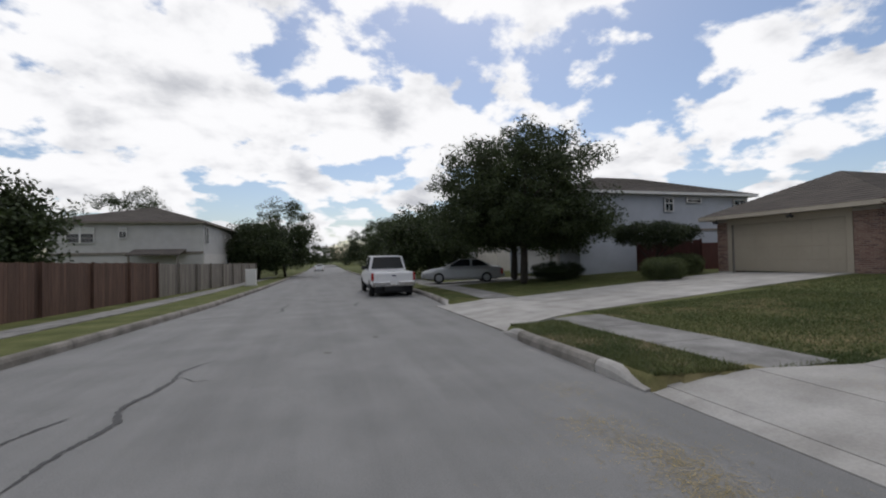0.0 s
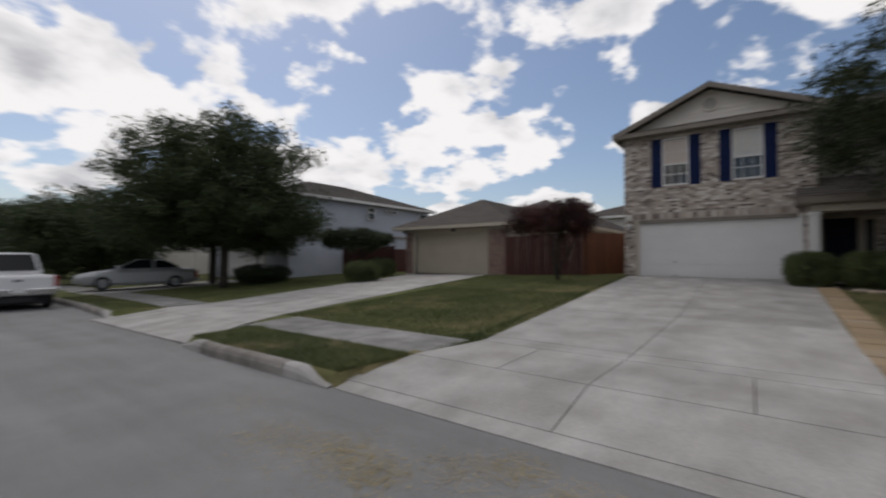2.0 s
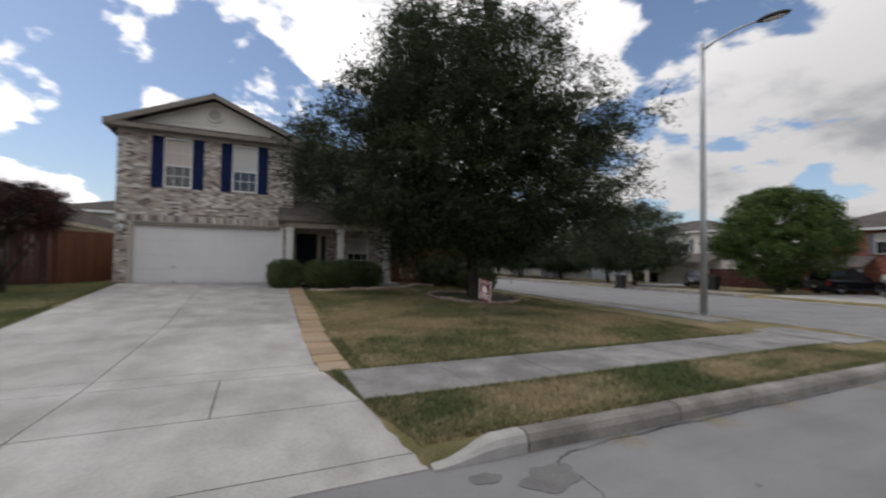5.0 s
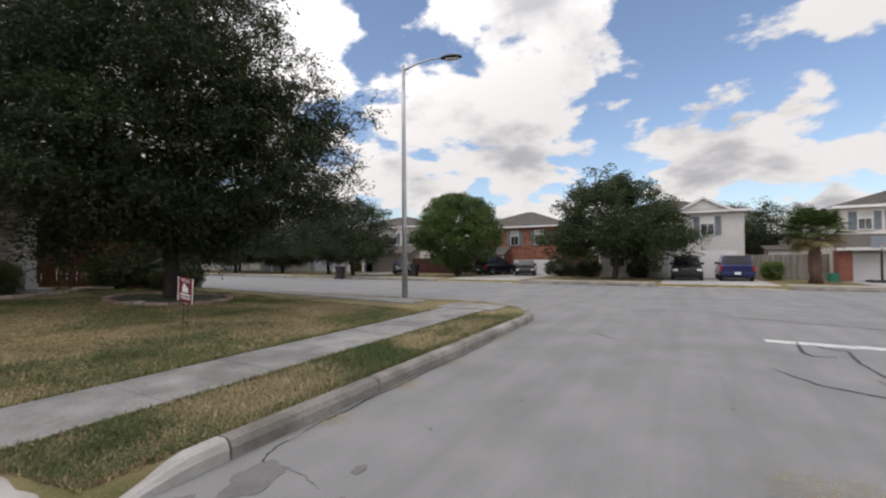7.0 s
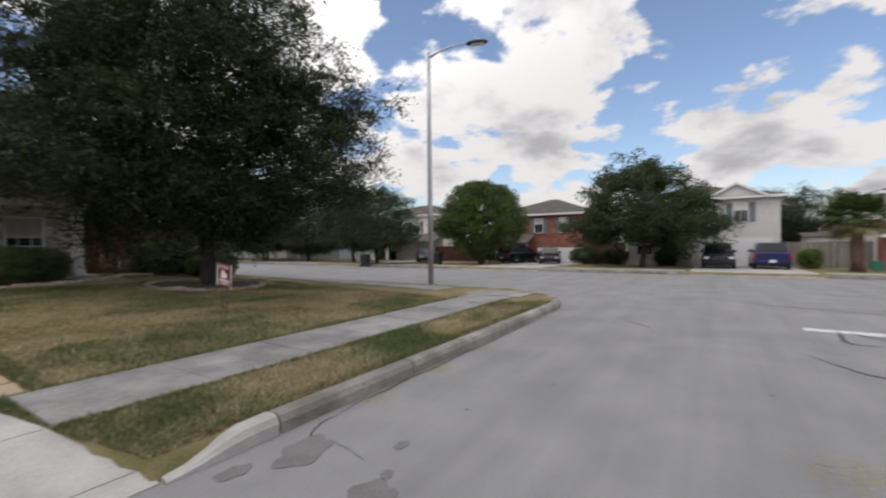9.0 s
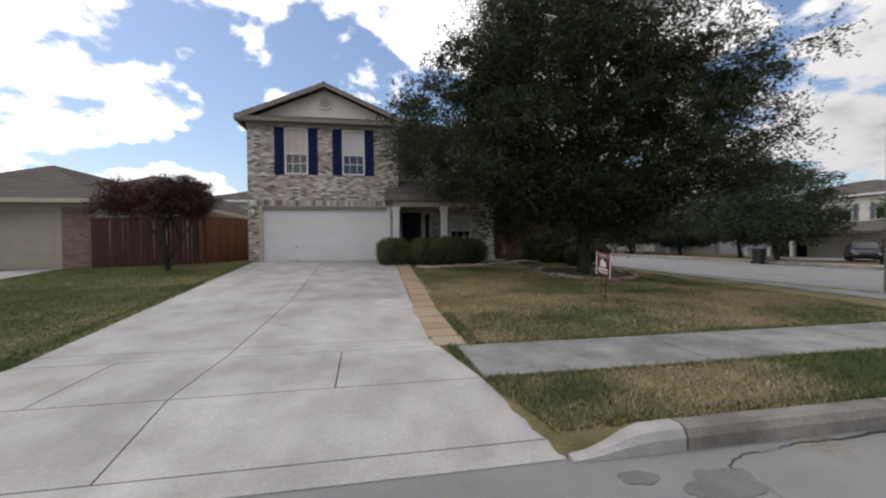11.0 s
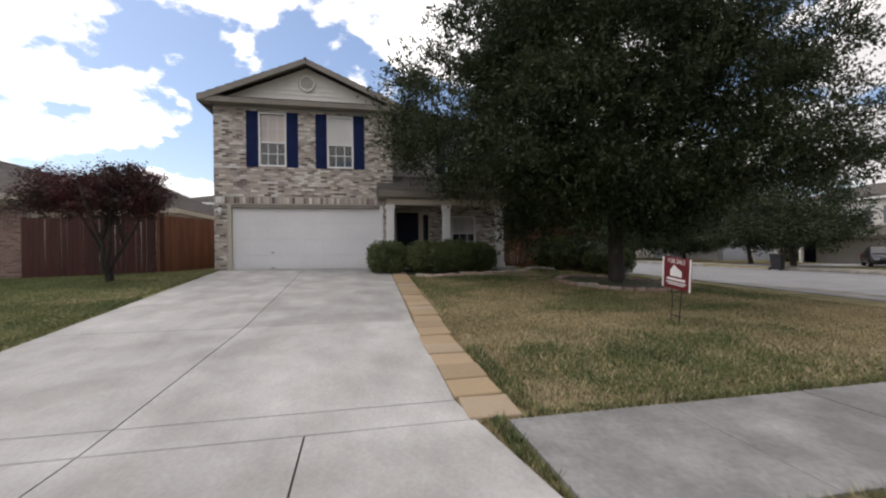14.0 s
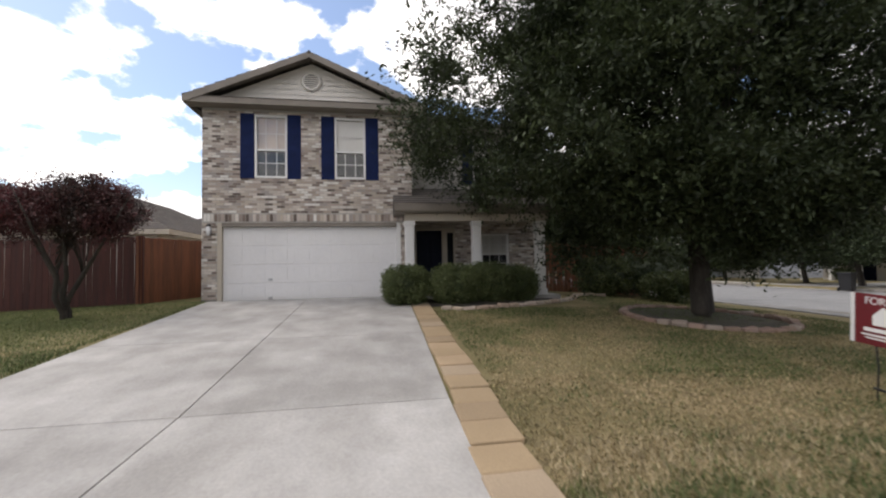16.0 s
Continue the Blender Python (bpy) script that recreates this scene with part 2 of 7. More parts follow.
mat("fence_orange", (0.17, 0.062, 0.026), (0.12, 0.042, 0.02), scale=2, rough=0.75, fine=12, fine_amt=0.3, stretch=(6, 6, 0.6), obrand=0.2, bump=0.2)
mat("fence_brown", (0.13, 0.075, 0.055), (0.09, 0.05, 0.038), scale=2, rough=0.85, fine=12, fine_amt=0.35, stretch=(6, 6, 0.5), obrand=0.25, bump=0.25)
mat("fence_weathered", (0.24, 0.215, 0.19), (0.16, 0.14, 0.12), scale=2, rough=0.9, fine=12, fine_amt=0.35, stretch=(6, 6, 0.5), obrand=0.25, bump=0.25)
mat("bark", (0.05, 0.042, 0.034), (0.03, 0.025, 0.02), scale=5, rough=0.95, fine=22, fine_amt=0.45, bump=0.9, stretch=(2, 2, 0.5))
mat("pale_bark", (0.16, 0.13, 0.1), (0.1, 0.08, 0.06), scale=5, rough=0.9, fine=22, fine_amt=0.3, bump=0.4, stretch=(2, 2, 0.5))
mixed_leaf("leaf_oak", (0.05, 0.067, 0.03), (0.03, 0.043, 0.019), trans=0.2)
mixed_leaf("leaf_live_oak", (0.05, 0.066, 0.027), (0.022, 0.032, 0.013), trans=0.22)
mixed_leaf("leaf_elm", (0.055, 0.075, 0.028), (0.035, 0.05, 0.02))
mixed_leaf("leaf_cedar", (0.085, 0.13, 0.03), (0.05, 0.085, 0.022))
mixed_leaf("leaf_palm", (0.08, 0.11, 0.035), (0.05, 0.08, 0.025))
mixed_leaf("leaf_dry", (0.18, 0.15, 0.07), (0.12, 0.1, 0.05))
mixed_leaf("leaf_myrtle", (0.1, 0.026, 0.03), (0.04, 0.03, 0.024))
mixed_leaf("leaf_shrub", (0.13, 0.155, 0.065), (0.07, 0.09, 0.034))
mixed_leaf("leaf_bright", (0.14, 0.2, 0.04), (0.09, 0.14, 0.03))
mixed_leaf("blade", (0.4, 0.315, 0.185), (0.27, 0.22, 0.115), trans=0.3)
mixed_leaf("blade_green", (0.14, 0.155, 0.06), (0.08, 0.11, 0.038), trans=0.3)
mixed_leaf("straw_grass", (0.46, 0.38, 0.24), (0.32, 0.26, 0.15), trans=0.3)
mixed_leaf("straw", (0.4, 0.31, 0.13), (0.3, 0.24, 0.11), trans=0.1)
mat("steel", (0.42, 0.43, 0.44), (0.36, 0.37, 0.38), scale=3, rough=0.45, metal=0.7, fine_amt=0.08)
mat("dark_metal", (0.03, 0.03, 0.032), rough=0.5, metal=0.3, fine_amt=0.1)
mat("black_plastic", (0.02, 0.02, 0.022), rough=0.6, fine_amt=0.1)
mat("rubber", (0.02, 0.02, 0.02), rough=0.85, fine_amt=0.2)
mat("chrome", (0.6, 0.6, 0.62), rough=0.2, metal=1.0, fine_amt=0.03, bump=0)
mat("car_white", (0.75, 0.75, 0.76), (0.73, 0.73, 0.74), rough=0.25, fine_amt=0.02, bump=0)
mat("car_silver", (0.5, 0.51, 0.53), (0.47, 0.48, 0.5), rough=0.28, metal=0.5, fine_amt=0.02, bump=0)
mat("car_black", (0.012, 0.013, 0.016), rough=0.18, fine_amt=0.02, bump=0)
mat("car_blue", (0.014, 0.017, 0.08), (0.012, 0.014, 0.07), rough=0.2, fine_amt=0.02, bump=0)
mat("lamp_red", (0.35, 0.01, 0.01), rough=0.25, fine_amt=0.05, bump=0)
mat("lamp_clear", (0.7, 0.7, 0.7), rough=0.15, fine_amt=0.05, bump=0)
mat("sign_maroon", (0.14, 0.012, 0.018), (0.12, 0.01, 0.015), rough=0.45, fine_amt=0.05, bump=0)
mat("sign_white", (0.75, 0.75, 0.74), rough=0.45, fine_amt=0.05, bump=0)
mat("blind", (0.72, 0.7, 0.66), (0.66, 0.64, 0.6), scale=1.0, rough=0.8, fine=2.0, fine_amt=0.06, bump=0)
# warm tone puts the pane's reflection into the blind's colour
mat("blind_reflection", (0.68, 0.55, 0.44), (0.62, 0.52, 0.46), scale=1.5, rough=0.8, fine=2.0, fine_amt=0.06, bump=0)
mat("room_dark", (0.02, 0.022, 0.026), rough=0.8, fine_amt=0.1, bump=0)
mat("green_plastic", (0.02, 0.2, 0.14), rough=0.5, fine_amt=0.05)
mat("far_haze", (0.05, 0.06, 0.04), (0.035, 0.045, 0.03), scale=0.2, rough=1, fine=2)


def glass_material():
    m = bpy.data.materials.new("glass")
    m.use_nodes = True
    n, l = m.node_tree.nodes, m.node_tree.links
    b = n["Principled BSDF"]
    b.inputs["Base Color"].default_value = (0.05, 0.06, 0.07, 1)
    b.inputs["Roughness"].default_value = 0.04
    gl = n.new("ShaderNodeBsdfGlossy")
    gl.inputs["Roughness"].default_value = 0.03
    tr = n.new("ShaderNodeBsdfTransparent")
    fr = n.new("ShaderNodeFresnel")
    fr.inputs[0].default_value = 1.55
    mx = n.new("ShaderNodeMixShader")
    l.new(fr.outputs[0], mx.inputs[0])
    l.new(tr.outputs[0], mx.inputs[1])
    l.new(gl.outputs[0], mx.inputs[2])
    l.new(mx.outputs[0], n["Material Output"].inputs[0])
    MATS["glass"] = m
    dk = mat("tinted_glass", (0.012, 0.014, 0.017), rough=0.08, fine_amt=0.02, bump=0, spec=0.35)
    return m, dk


glass_material()


# ---- mesh helpers ----
def mesh_obj(name, verts, faces, material, parent=None, label="", smooth=False):
    me = bpy.data.meshes.new(name)
    me.from_pydata(verts, [], faces)
    me.materials.append(MATS[material])
    if smooth:
        me.polygons.foreach_set("use_smooth", [True] * len(me.polygons))
    ob = new(name, me)
    if parent:
        ob.parent = parent
    if label:
        ob["label"] = label
    return ob


def part(name, bm, material, parent=None, label="", smooth=False):
    bmesh.ops.recalc_face_normals(bm, faces=bm.faces)
    me = bpy.data.meshes.new(name)
    bm.to_mesh(me)
    bm.free()
    me.materials.append(MATS[material])
    if smooth:
        me.polygons.foreach_set("use_smooth", [True] * len(me.polygons))
    ob = new(name, me)
    if parent:
        ob.parent = parent
    if label:
        ob["label"] = label
    return ob


def empty(name, m, label, category, group="", kind=""):
    ob = new(name)
    ob.empty_display_size = 0.1
    ob.matrix_basis = m
    return tagged(ob, label, category, group, kind)


def add_box(bm, lo, hi, bevel=0.0, m=None):
    c = bmesh.ops.create_cube(bm, size=1)
    vs = c["verts"]
    bmesh.ops.scale(bm, vec=[b - a for a, b in zip(lo, hi)], verts=vs)
    bmesh.ops.translate(bm, vec=[(a + b) / 2 for a, b in zip(lo, hi)], verts=vs)
    if bevel:
        es = list({e for v in vs for e in v.link_edges})
        r = bmesh.ops.bevel(bm, geom=es, offset=bevel, segments=1, affect='EDGES')
        vs = list({v for v in r["verts"]} | {v for v in vs if v.is_valid})
    if m is not None:
        bmesh.ops.transform(bm, matrix=m, verts=[v for v in vs if v.is_valid])
    return vs


def bx(name, lo, hi, material, parent=None, label="", bevel=0.0, m=None):
    bm = bmesh.new()
    add_box(bm, lo, hi, bevel, m)
    return part(name, bm, material, parent, label)


def add_tube(bm, pts, radii, seg=8):
    """A tube with varying radius along points, closed at its ends."""
    pts = [Vector(p) for p in pts]
    rings = []
    for i, p in enumerate(pts):
        d = (pts[min(i + 1, len(pts) - 1)] - pts[max(i - 1, 0)]).normalized()
        q = d.to_track_quat('Z', 'Y')
        rings.append([bm.verts.new(p + q @ Vector((math.cos(a) * radii[i], math.sin(a) * radii[i], 0))) for a in [2 * math.pi * k / seg for k in range(seg)]])
    for a, b in zip(rings, rings[1:]):
        for k in range(seg):
            bm.faces.new((a[k], a[(k + 1) % seg], b[(k + 1) % seg], b[k]))
    bm.faces.new(rings[0][::-1])
    bm.faces.new(rings[-1])


def tube(name, pts, radii, material, parent=None, label="", seg=8):
    bm = bmesh.new()
    add_tube(bm, pts, radii, seg)
    return part(name, bm, material, parent, label, smooth=True)


# ---- terrain ----
KR, KL, CN, CS = 2.92, -5.3, -12.5, -26.8   # kerb faces: street right and left, cross street near and far
RAD = 3.0
RIGHT = [(2.88, -0.98), (4.3, -0.73), (5.55, -0.56), (5.9, -0.46), (7.5, -0.42), (9.5, -0.53), (17, -0.77)]   # driveway edges
LEFT = [(2.88, 4.72), (4.25, 4.55), (5.55, 4.25), (17, 4.5)]
DR0, DR1 = -0.97, 4.66          # our driveway at the kerb
ND0, ND1 = 8.8, 14.2          # the neighbour's


def shift(y):
    return 0.078 * min(max(y - 7.5, 0), 10.5) + 0.02 * min(max(y - 18, 0), 12)


def road_z(y):
    if y > 6:
        return -0.012 * (min(y, 80) - 6)
    if y < -12:
        return -0.0155 * (-12 - max(y, -46))
    return 0.0


def outside(x, y):
    """Metres from the nearest kerb face: positive on the lots, negative on the asphalt."""
    u = x - shift(y)
    if y <= (CN + CS) / 2:
        return CS - y
    if y <= CN:
        return y - CN
    a = u - KR if u > (KR + KL) / 2 else KL - u
    b = y - CN
    if a <= 0:
        return max(a, -b) if a < 0 else 0.0
    if a < RAD and b < RAD:
        return RAD - math.hypot(RAD - a, RAD - b)
    return min(a, b)


def lerp_tab(x, tab):
    if x <= tab[0][0]:
        return tab[0][1]
    for (a, va), (b, vb) in zip(tab, tab[1:]):
        if x <= b:
            return va + (vb - va) * (x - a) / (b - a)
    return tab[-1][1]


RISE = [(-12.6, 0.0), (-9.5, 0.4), (-6, 0.78), (-3, 0.98), (5, 1.0), (11.5, 0.85), (20, 0.75), (40, 0.6)]


def lot_z(x, y):
    u = x - shift(y)
    z = road_z(y) + 0.15
    if y > CN:
        if u > 0:
            z += 0.0572 * min(max(u - 5.75, 0), 11.25) * lerp_tab(y, RISE) + 0.004 * min(max(u - 17, 0), 12)
        else:
            z -= 0.035 * min(max(-5 - u, 0), 5)
    return z


def apron_z(x, y):
    """The apron climbs from the gutter to the pavement."""
    u = x - shift(y)
    t = min(max((u - KR) / 1.44, 0), 1)
    return road_z(y) + 0.02 + (lot_z(x, y) + 0.02 - road_z(y) - 0.02) * t


def gz(x, y):
    """Height of the ground."""
    d = outside(x, y)
    u = x - shift(y)
    if KR - 0.05 < u < KR + 1.6 and (lerp_tab(u, RIGHT) + 0.02 < y < lerp_tab(u, LEFT) - 0.02 or ND0 - 0.1 < y < ND1 + 0.2):
        return apron_z(x, y) - 0.05
    t = min(max((d - 0.03) / 0.1, 0), 1)
    return (road_z(y) - 0.12) * (1 - t) + lot_z(x, y) * t


def lines(*spans):
    out = []
    for a, b, st in spans:
        k = max(1, round((b - a) / st))
        out += [a + (b - a) * i / k for i in range(k)]
    return out + [spans[-1][1]]


US = lines((-900, -200, 100), (-200, -40, 20), (-40, -9, 2), (-9, -5.5, 0.6), (-5.5, -5.2, 0.05), (-5.2, 2.78, 1.4), (2.78, 3.18, 0.05), (3.18, 6.4, 0.15), (6.4, 20, 0.9), (20, 60, 4), (60, 200, 20), (200, 900, 100))
VS = lines((-900, -200, 100), (-200, -60, 20), (-60, -28, 2), (-28, -26.9, 0.3), (-26.9, -26.6, 0.05), (-26.6, -12.6, 3), (-12.6, -12.1, 0.05), (-12.1, -9.2, 0.15), (-9.2, -1.2, 0.8), (-1.2, -0.4, 0.06), (-0.4, 4.2, 0.85), (4.2, 5.0, 0.06), (5.0, 8.5, 0.7), (8.5, 9.1, 0.06), (9.1, 14.0, 0.7), (14.0, 14.6, 0.06), (14.6, 24, 0.75), (24, 80, 3), (80, 200, 15), (200, 900, 100))


def build_ground():
    vs, fs = [], []
    nu = len(US)
    for v in VS:
        for u in US:
            x = u + shift(v)
            vs.append((x, v, gz(x, v)))
    for j in range(len(VS) - 1):
        for i in range(nu - 1):
            a = j * nu + i
            fs.append((a, a + 1, a + nu + 1, a + nu))
    tagged(mesh_obj("ground", vs, fs, "turf", smooth=True), "dry green and straw coloured lawn turf", "ground", kind="structure")


build_ground()


def build_road():
    """The street and the cross street with rounded corners, as one sheet of asphalt."""
    us = lines((-120, -20, 20), (-20, -8.9, 3), (-8.9, -5.3, 0.3), (-5.3, 2.5, 0.9), (2.5, 3.1, 0.2), (3.1, 6.3, 0.3), (6.3, 30, 4), (30, 150, 20))
    vs = lines((-26.83, -12.5, 1.42), (-12.5, -9.3, 0.3), (-9.3, 60, 2.1), (60, 200, 20))
    verts, idx, faces = [], {}, []
    for j, v in enumerate(vs):
        for i, u in enumerate(us):
            x = u + shift(v)
            idx[i, j] = len(verts)
            verts.append((x, v, road_z(v)))
    for j in range(len(vs) - 1):
        for i in range(len(us) - 1):
            cu, cv = (us[i] + us[i + 1]) / 2, (vs[j] + vs[j + 1]) / 2
            keep = cv < CN or KL - 0.1 < cu < KR + 0.2
            if not keep and cv < CN + RAD + 0.4:
                d = min(outside(us[a] + shift(vs[b]), vs[b]) for a in (i, i + 1) for b in (j, j + 1))
                keep = d < 0.1
            if keep:
                faces.append((idx[i, j], idx[i + 1, j], idx[i + 1, j + 1], idx[i, j + 1]))
    tagged(mesh_obj("road", verts, faces, "asphalt", smooth=True), "weathered grey asphalt street with fine aggregate", "road", kind="structure")


build_road()


def kerb_run(pts, base, h0=None, h1=None, up=0.17, parent=None):
    """One cast kerb stone along points (x, y, outward normal); its ends may ramp down."""
    prof = [(0.0, -0.12), (0.0, 0.55), (0.03, 0.88), (0.07, 1.0), (0.17, 0.97), (0.2, 0.9), (0.2, -0.12)]
    bm = bmesh.new()
    rings = []
    n = len(pts)
    for i, (x, y, nx, ny) in enumerate(pts):
        f = i / (n - 1)
        h = up
        if h0 is not None:
            h = min(h, h0 + (up - h0) * min(1, (1 - math.cos(math.pi * min(1, f * 1.35))) / 2))
        if h1 is not None:
            h = min(h, up + (h1 - up) * (1 - math.cos(math.pi * max(0, 1 - (1 - f) * 1.35))) / 2)
        rings.append([bm.verts.new((x + nx * a, y + ny * a, base(y) + (b * h if b > 0 else b))) for a, b in prof])
    for a, b in zip(rings, rings[1:]):
        for k in range(len(prof) - 1):
            bm.faces.new((a[k], a[k + 1], b[k + 1], b[k]))
    bm.faces.new(rings[0])
    bm.faces.new(rings[-1][::-1])
    return part("kerb_stone", bm, "old_concrete" if h0 is None and h1 is None else "concrete", parent, "" if h0 is None and h1 is None else "paler ramped end stone")


def kerb_line(side, y0, y1, parent, ramp0=False, ramp1=False, step=3.0):
    """Stones from y0 to y1 on one side of the street."""
    length = y1 - y0
    n = max(1, round(length / step))
    cuts = [y0 + length * i / n for i in range(n + 1)]
    if ramp0:
        cuts = [y0, y0 + 0.9] + [c for c in cuts[1:] if c > y0 + 1.4]
    if ramp1:
        cuts = [c for c in cuts[:-1] if c < y1 - 1.4] + [y1 - 0.9, y1]
    for a, b in zip(cuts, cuts[1:]):
        k = 7
        edge = KR if side > 0 else KL
        pts = [(edge + shift(v), v, side, 0) for v in [a + 0.009 + (b - a - 0.018) * i / (k - 1) for i in range(k)]]
        r0 = 0.03 if ramp0 and a == y0 else None
        r1 = 0.03 if ramp1 and b == y1 else None
        kerb_run(pts, road_z, r0, r1, parent=parent)




def build_kerbs():
    k = empty("kerb", Matrix(), "worn grey concrete kerb with rounded nose", "kerb", kind="structure")
    kerb_line(1, CN + RAD, DR0, k, ramp1=True)
    kerb_line(1, DR1, ND0, k, ramp0=True, ramp1=True)
    kerb_line(1, ND1, 23, k, ramp0=True)
    kerb_line(1, 27, 90, k, step=7)
    kerb_line(-1, CN + RAD, 90, k, step=5)
    for sx in (1, -1):
        cx = (KR if sx > 0 else KL) + sx * RAD
        for a0, a1 in ((0, 30), (30, 60), (60, 90)):
            pts = []
            for i in range(7):
                a = radians(a0 + (a1 - a0) * i / 6)
                pts.append((cx - sx * RAD * math.cos(a), CN + RAD - RAD * math.sin(a), sx * math.cos(a), math.sin(a)))
            kerb_run(pts, road_z, parent=k)
        for i in range(8):
            x0, x1 = cx + sx * i * 5, cx + sx * (i + 1) * 5
            kerb_run([(x0 + (x1 - x0) * t, CN, 0, 1) for t in (0.002, 0.5, 0.998)], road_z, parent=k)
    for a, b in ((-60, -14.5), (-9.0, -5.2), (0.9, 9.2), (15.6, 25.5), (31, 70)):
        n = max(1, round((b - a) / 5))
        for i in range(n):
            x0, x1 = a + (b - a) * i / n, a + (b - a) * (i + 1) / n
            kerb_run([(x0 + (x1 - x0) * t, CS, 0, -1) for t in (0.002, 0.5, 0.998)], road_z, parent=k)


build_kerbs()


def slab(name, p, material, parent=None, lift=0.02, nu=6, nv=4, zf=None, label="", depth=0.1):
    """A cast slab over a quad of plan points, following the ground, with sides."""
    zf = zf or (lambda x, y: gz(x, y) + lift)
    bm = bmesh.new()
    p = [Vector(q) for q in p]
    g = []
    for j in range(nv + 1):
        row = []
        for i in range(nu + 1):
            s, t = i / nu, j / nv
            q = p[0] * (1 - s) * (1 - t) + p[1] * s * (1 - t) + p[2] * s * t + p[3] * (1 - s) * t
            row.append(bm.verts.new((q.x, q.y, zf(q.x, q.y))))
        g.append(row)
    for j in range(nv):
        for i in range(nu):
            bm.faces.new((g[j][i], g[j][i + 1], g[j + 1][i + 1], g[j + 1][i]))
    rim = [g[0][i] for i in range(nu)] + [g[j][nu] for j in range(nv)] + [g[nv][i] for i in range(nu, 0, -1)] + [g[j][0] for j in range(nv, 0, -1)]
    low = [bm.verts.new((v.co.x, v.co.y, v.co.z - depth)) for v in rim]
    for i in range(len(rim)):
        k = (i + 1) % len(rim)
        bm.faces.new((rim[i], low[i], low[k], rim[k]))
    return part(name, bm, material, parent, label)


def drive_z(x, y):
    u = x - shift(y)
    return apron_z(x, y) if u < KR + 1.44 else lot_z(x, y) + 0.02


def driveway(name, xs, cols, label, yfun=None, material="concrete"):
    """Slabs between the joints xs; cols: edges in y as functions of x."""
    d = empty(name, Matrix(), label, "driveway", kind="structure")
    x0, x1 = xs[0], xs[-1]
    lo, hi = cols[0], cols[-1]
    for a, b in zip(xs, xs[1:]):
        slab("joint_bed", [(a, lo(a) + 0.02), (b, lo(b) + 0.02), (b, hi(b) - 0.02), (a, hi(a) - 0.02)], "soil", d, zf=lambda x, y: drive_z(x, y) - 0.014, depth=0.04)
        for c0, c1 in zip(cols, cols[1:]):
            g = 0.007
            slab("slab", [(a + g, c0(a) + g), (b - g, c0(b) + g), (b - g, c1(b) - g), (a + g, c1(a) - g)], material, d, zf=drive_z, depth=0.06)
    return d


def build_driveways():
    right = lambda x: lerp_tab(x, RIGHT)
    mid = lambda x: lerp_tab(x, [(2.9, 2.08), (4.3, 2.12), (5.6, 2.06), (9, 1.88), (17, 1.95)])
    left = lambda x: lerp_tab(x, LEFT)
    q1 = lambda x: 0.7
    q2 = lambda x: 3.22
    d = driveway("driveway", [3.2, 4.32], [right, mid, left], "pale worn concrete driveway with dark joints leading to the garage")
    for xs, cols in (([4.32, 5.66], [right, q1, mid, q2, left]), ([5.66, 6.03, 9.03, 12.05, 16.98], [right, mid, left])):
        e = driveway("driveway", xs, cols, "pale worn concrete driveway with dark joints leading to the garage")
        for c in list(e.children):
            c.parent = d
        bpy.data.objects.remove(e)
    tagged(slab("gutter", [(2.97, -0.95), (3.19, -0.95), (3.19, 4.6), (2.97, 4.6)], "concrete", zf=lambda x, y: road_z(y) + 0.012 + 0.17 * (x - 2.97), depth=0.05), "grey concrete gutter edge along the driveway", "gutter", kind="structure")
    nl = lambda x: lerp_tab(x, [(3.0, 8.8), (4.5, 9.3), (5.8, 10.0), (18, 11.2)])
    nr = lambda x: lerp_tab(x, [(3.4, 14.4), (5.0, 14.3), (6.3, 14.6), (18, 16.3)])
    nm = lambda x: (nl(x) + nr(x)) / 2
    driveway("driveway_north", [3.1, 4.5, 5.85, 9.5, 13.5, 17.98], [nl, nm, nr], "light concrete driveway to the tan garage door")
    a = lambda x: 23.3
    b = lambda x: 26.8
    driveway("driveway_far", [3.5, 5.2, 6.6, 12.5], [a, b], "light concrete driveway with a parked silver sedan")


build_driveways()


def pavement(name, spans, label, across=(4.32, 5.58), step=1.4, sgn=1):
    p = empty(name, Matrix(), label, "pavement", kind="structure")
    for y0, y1 in spans:
        n = max(1, round((y1 - y0) / step))
        for i in range(n):
            a, b = y0 + (y1 - y0) * i / n + 0.006, y0 + (y1 - y0) * (i + 1) / n - 0.006
            k = random.uniform(-0.004, 0.006)
            slab("paving_slab", [(sgn * across[0] + shift(a), a), (sgn * across[1] + shift(a), a), (sgn * across[1] + shift(b), b), (sgn * across[0] + shift(b), b)], "pavement", p, lift=0.022 + k, nu=2, nv=2)
    return p


pavement("pavement", [(-10.2, -0.75), (4.42, 9.25), (14.6, 23.2), (27, 60)], "grey concrete pavement slabs with worn edges")
pavement("pavement_west", [(-9, 60)], "grey concrete pavement slabs beside the fence", across=(7.45, 8.6), step=2.5, sgn=-1)
tagged(slab("kerb_ramp", [(4.1, -11.5), (5.9, -11.5), (5.9, -10.25), (4.1, -10.25)], "pavement", lift=0.026), "concrete kerb ramp slab at the corner", "ramp", kind="structure")


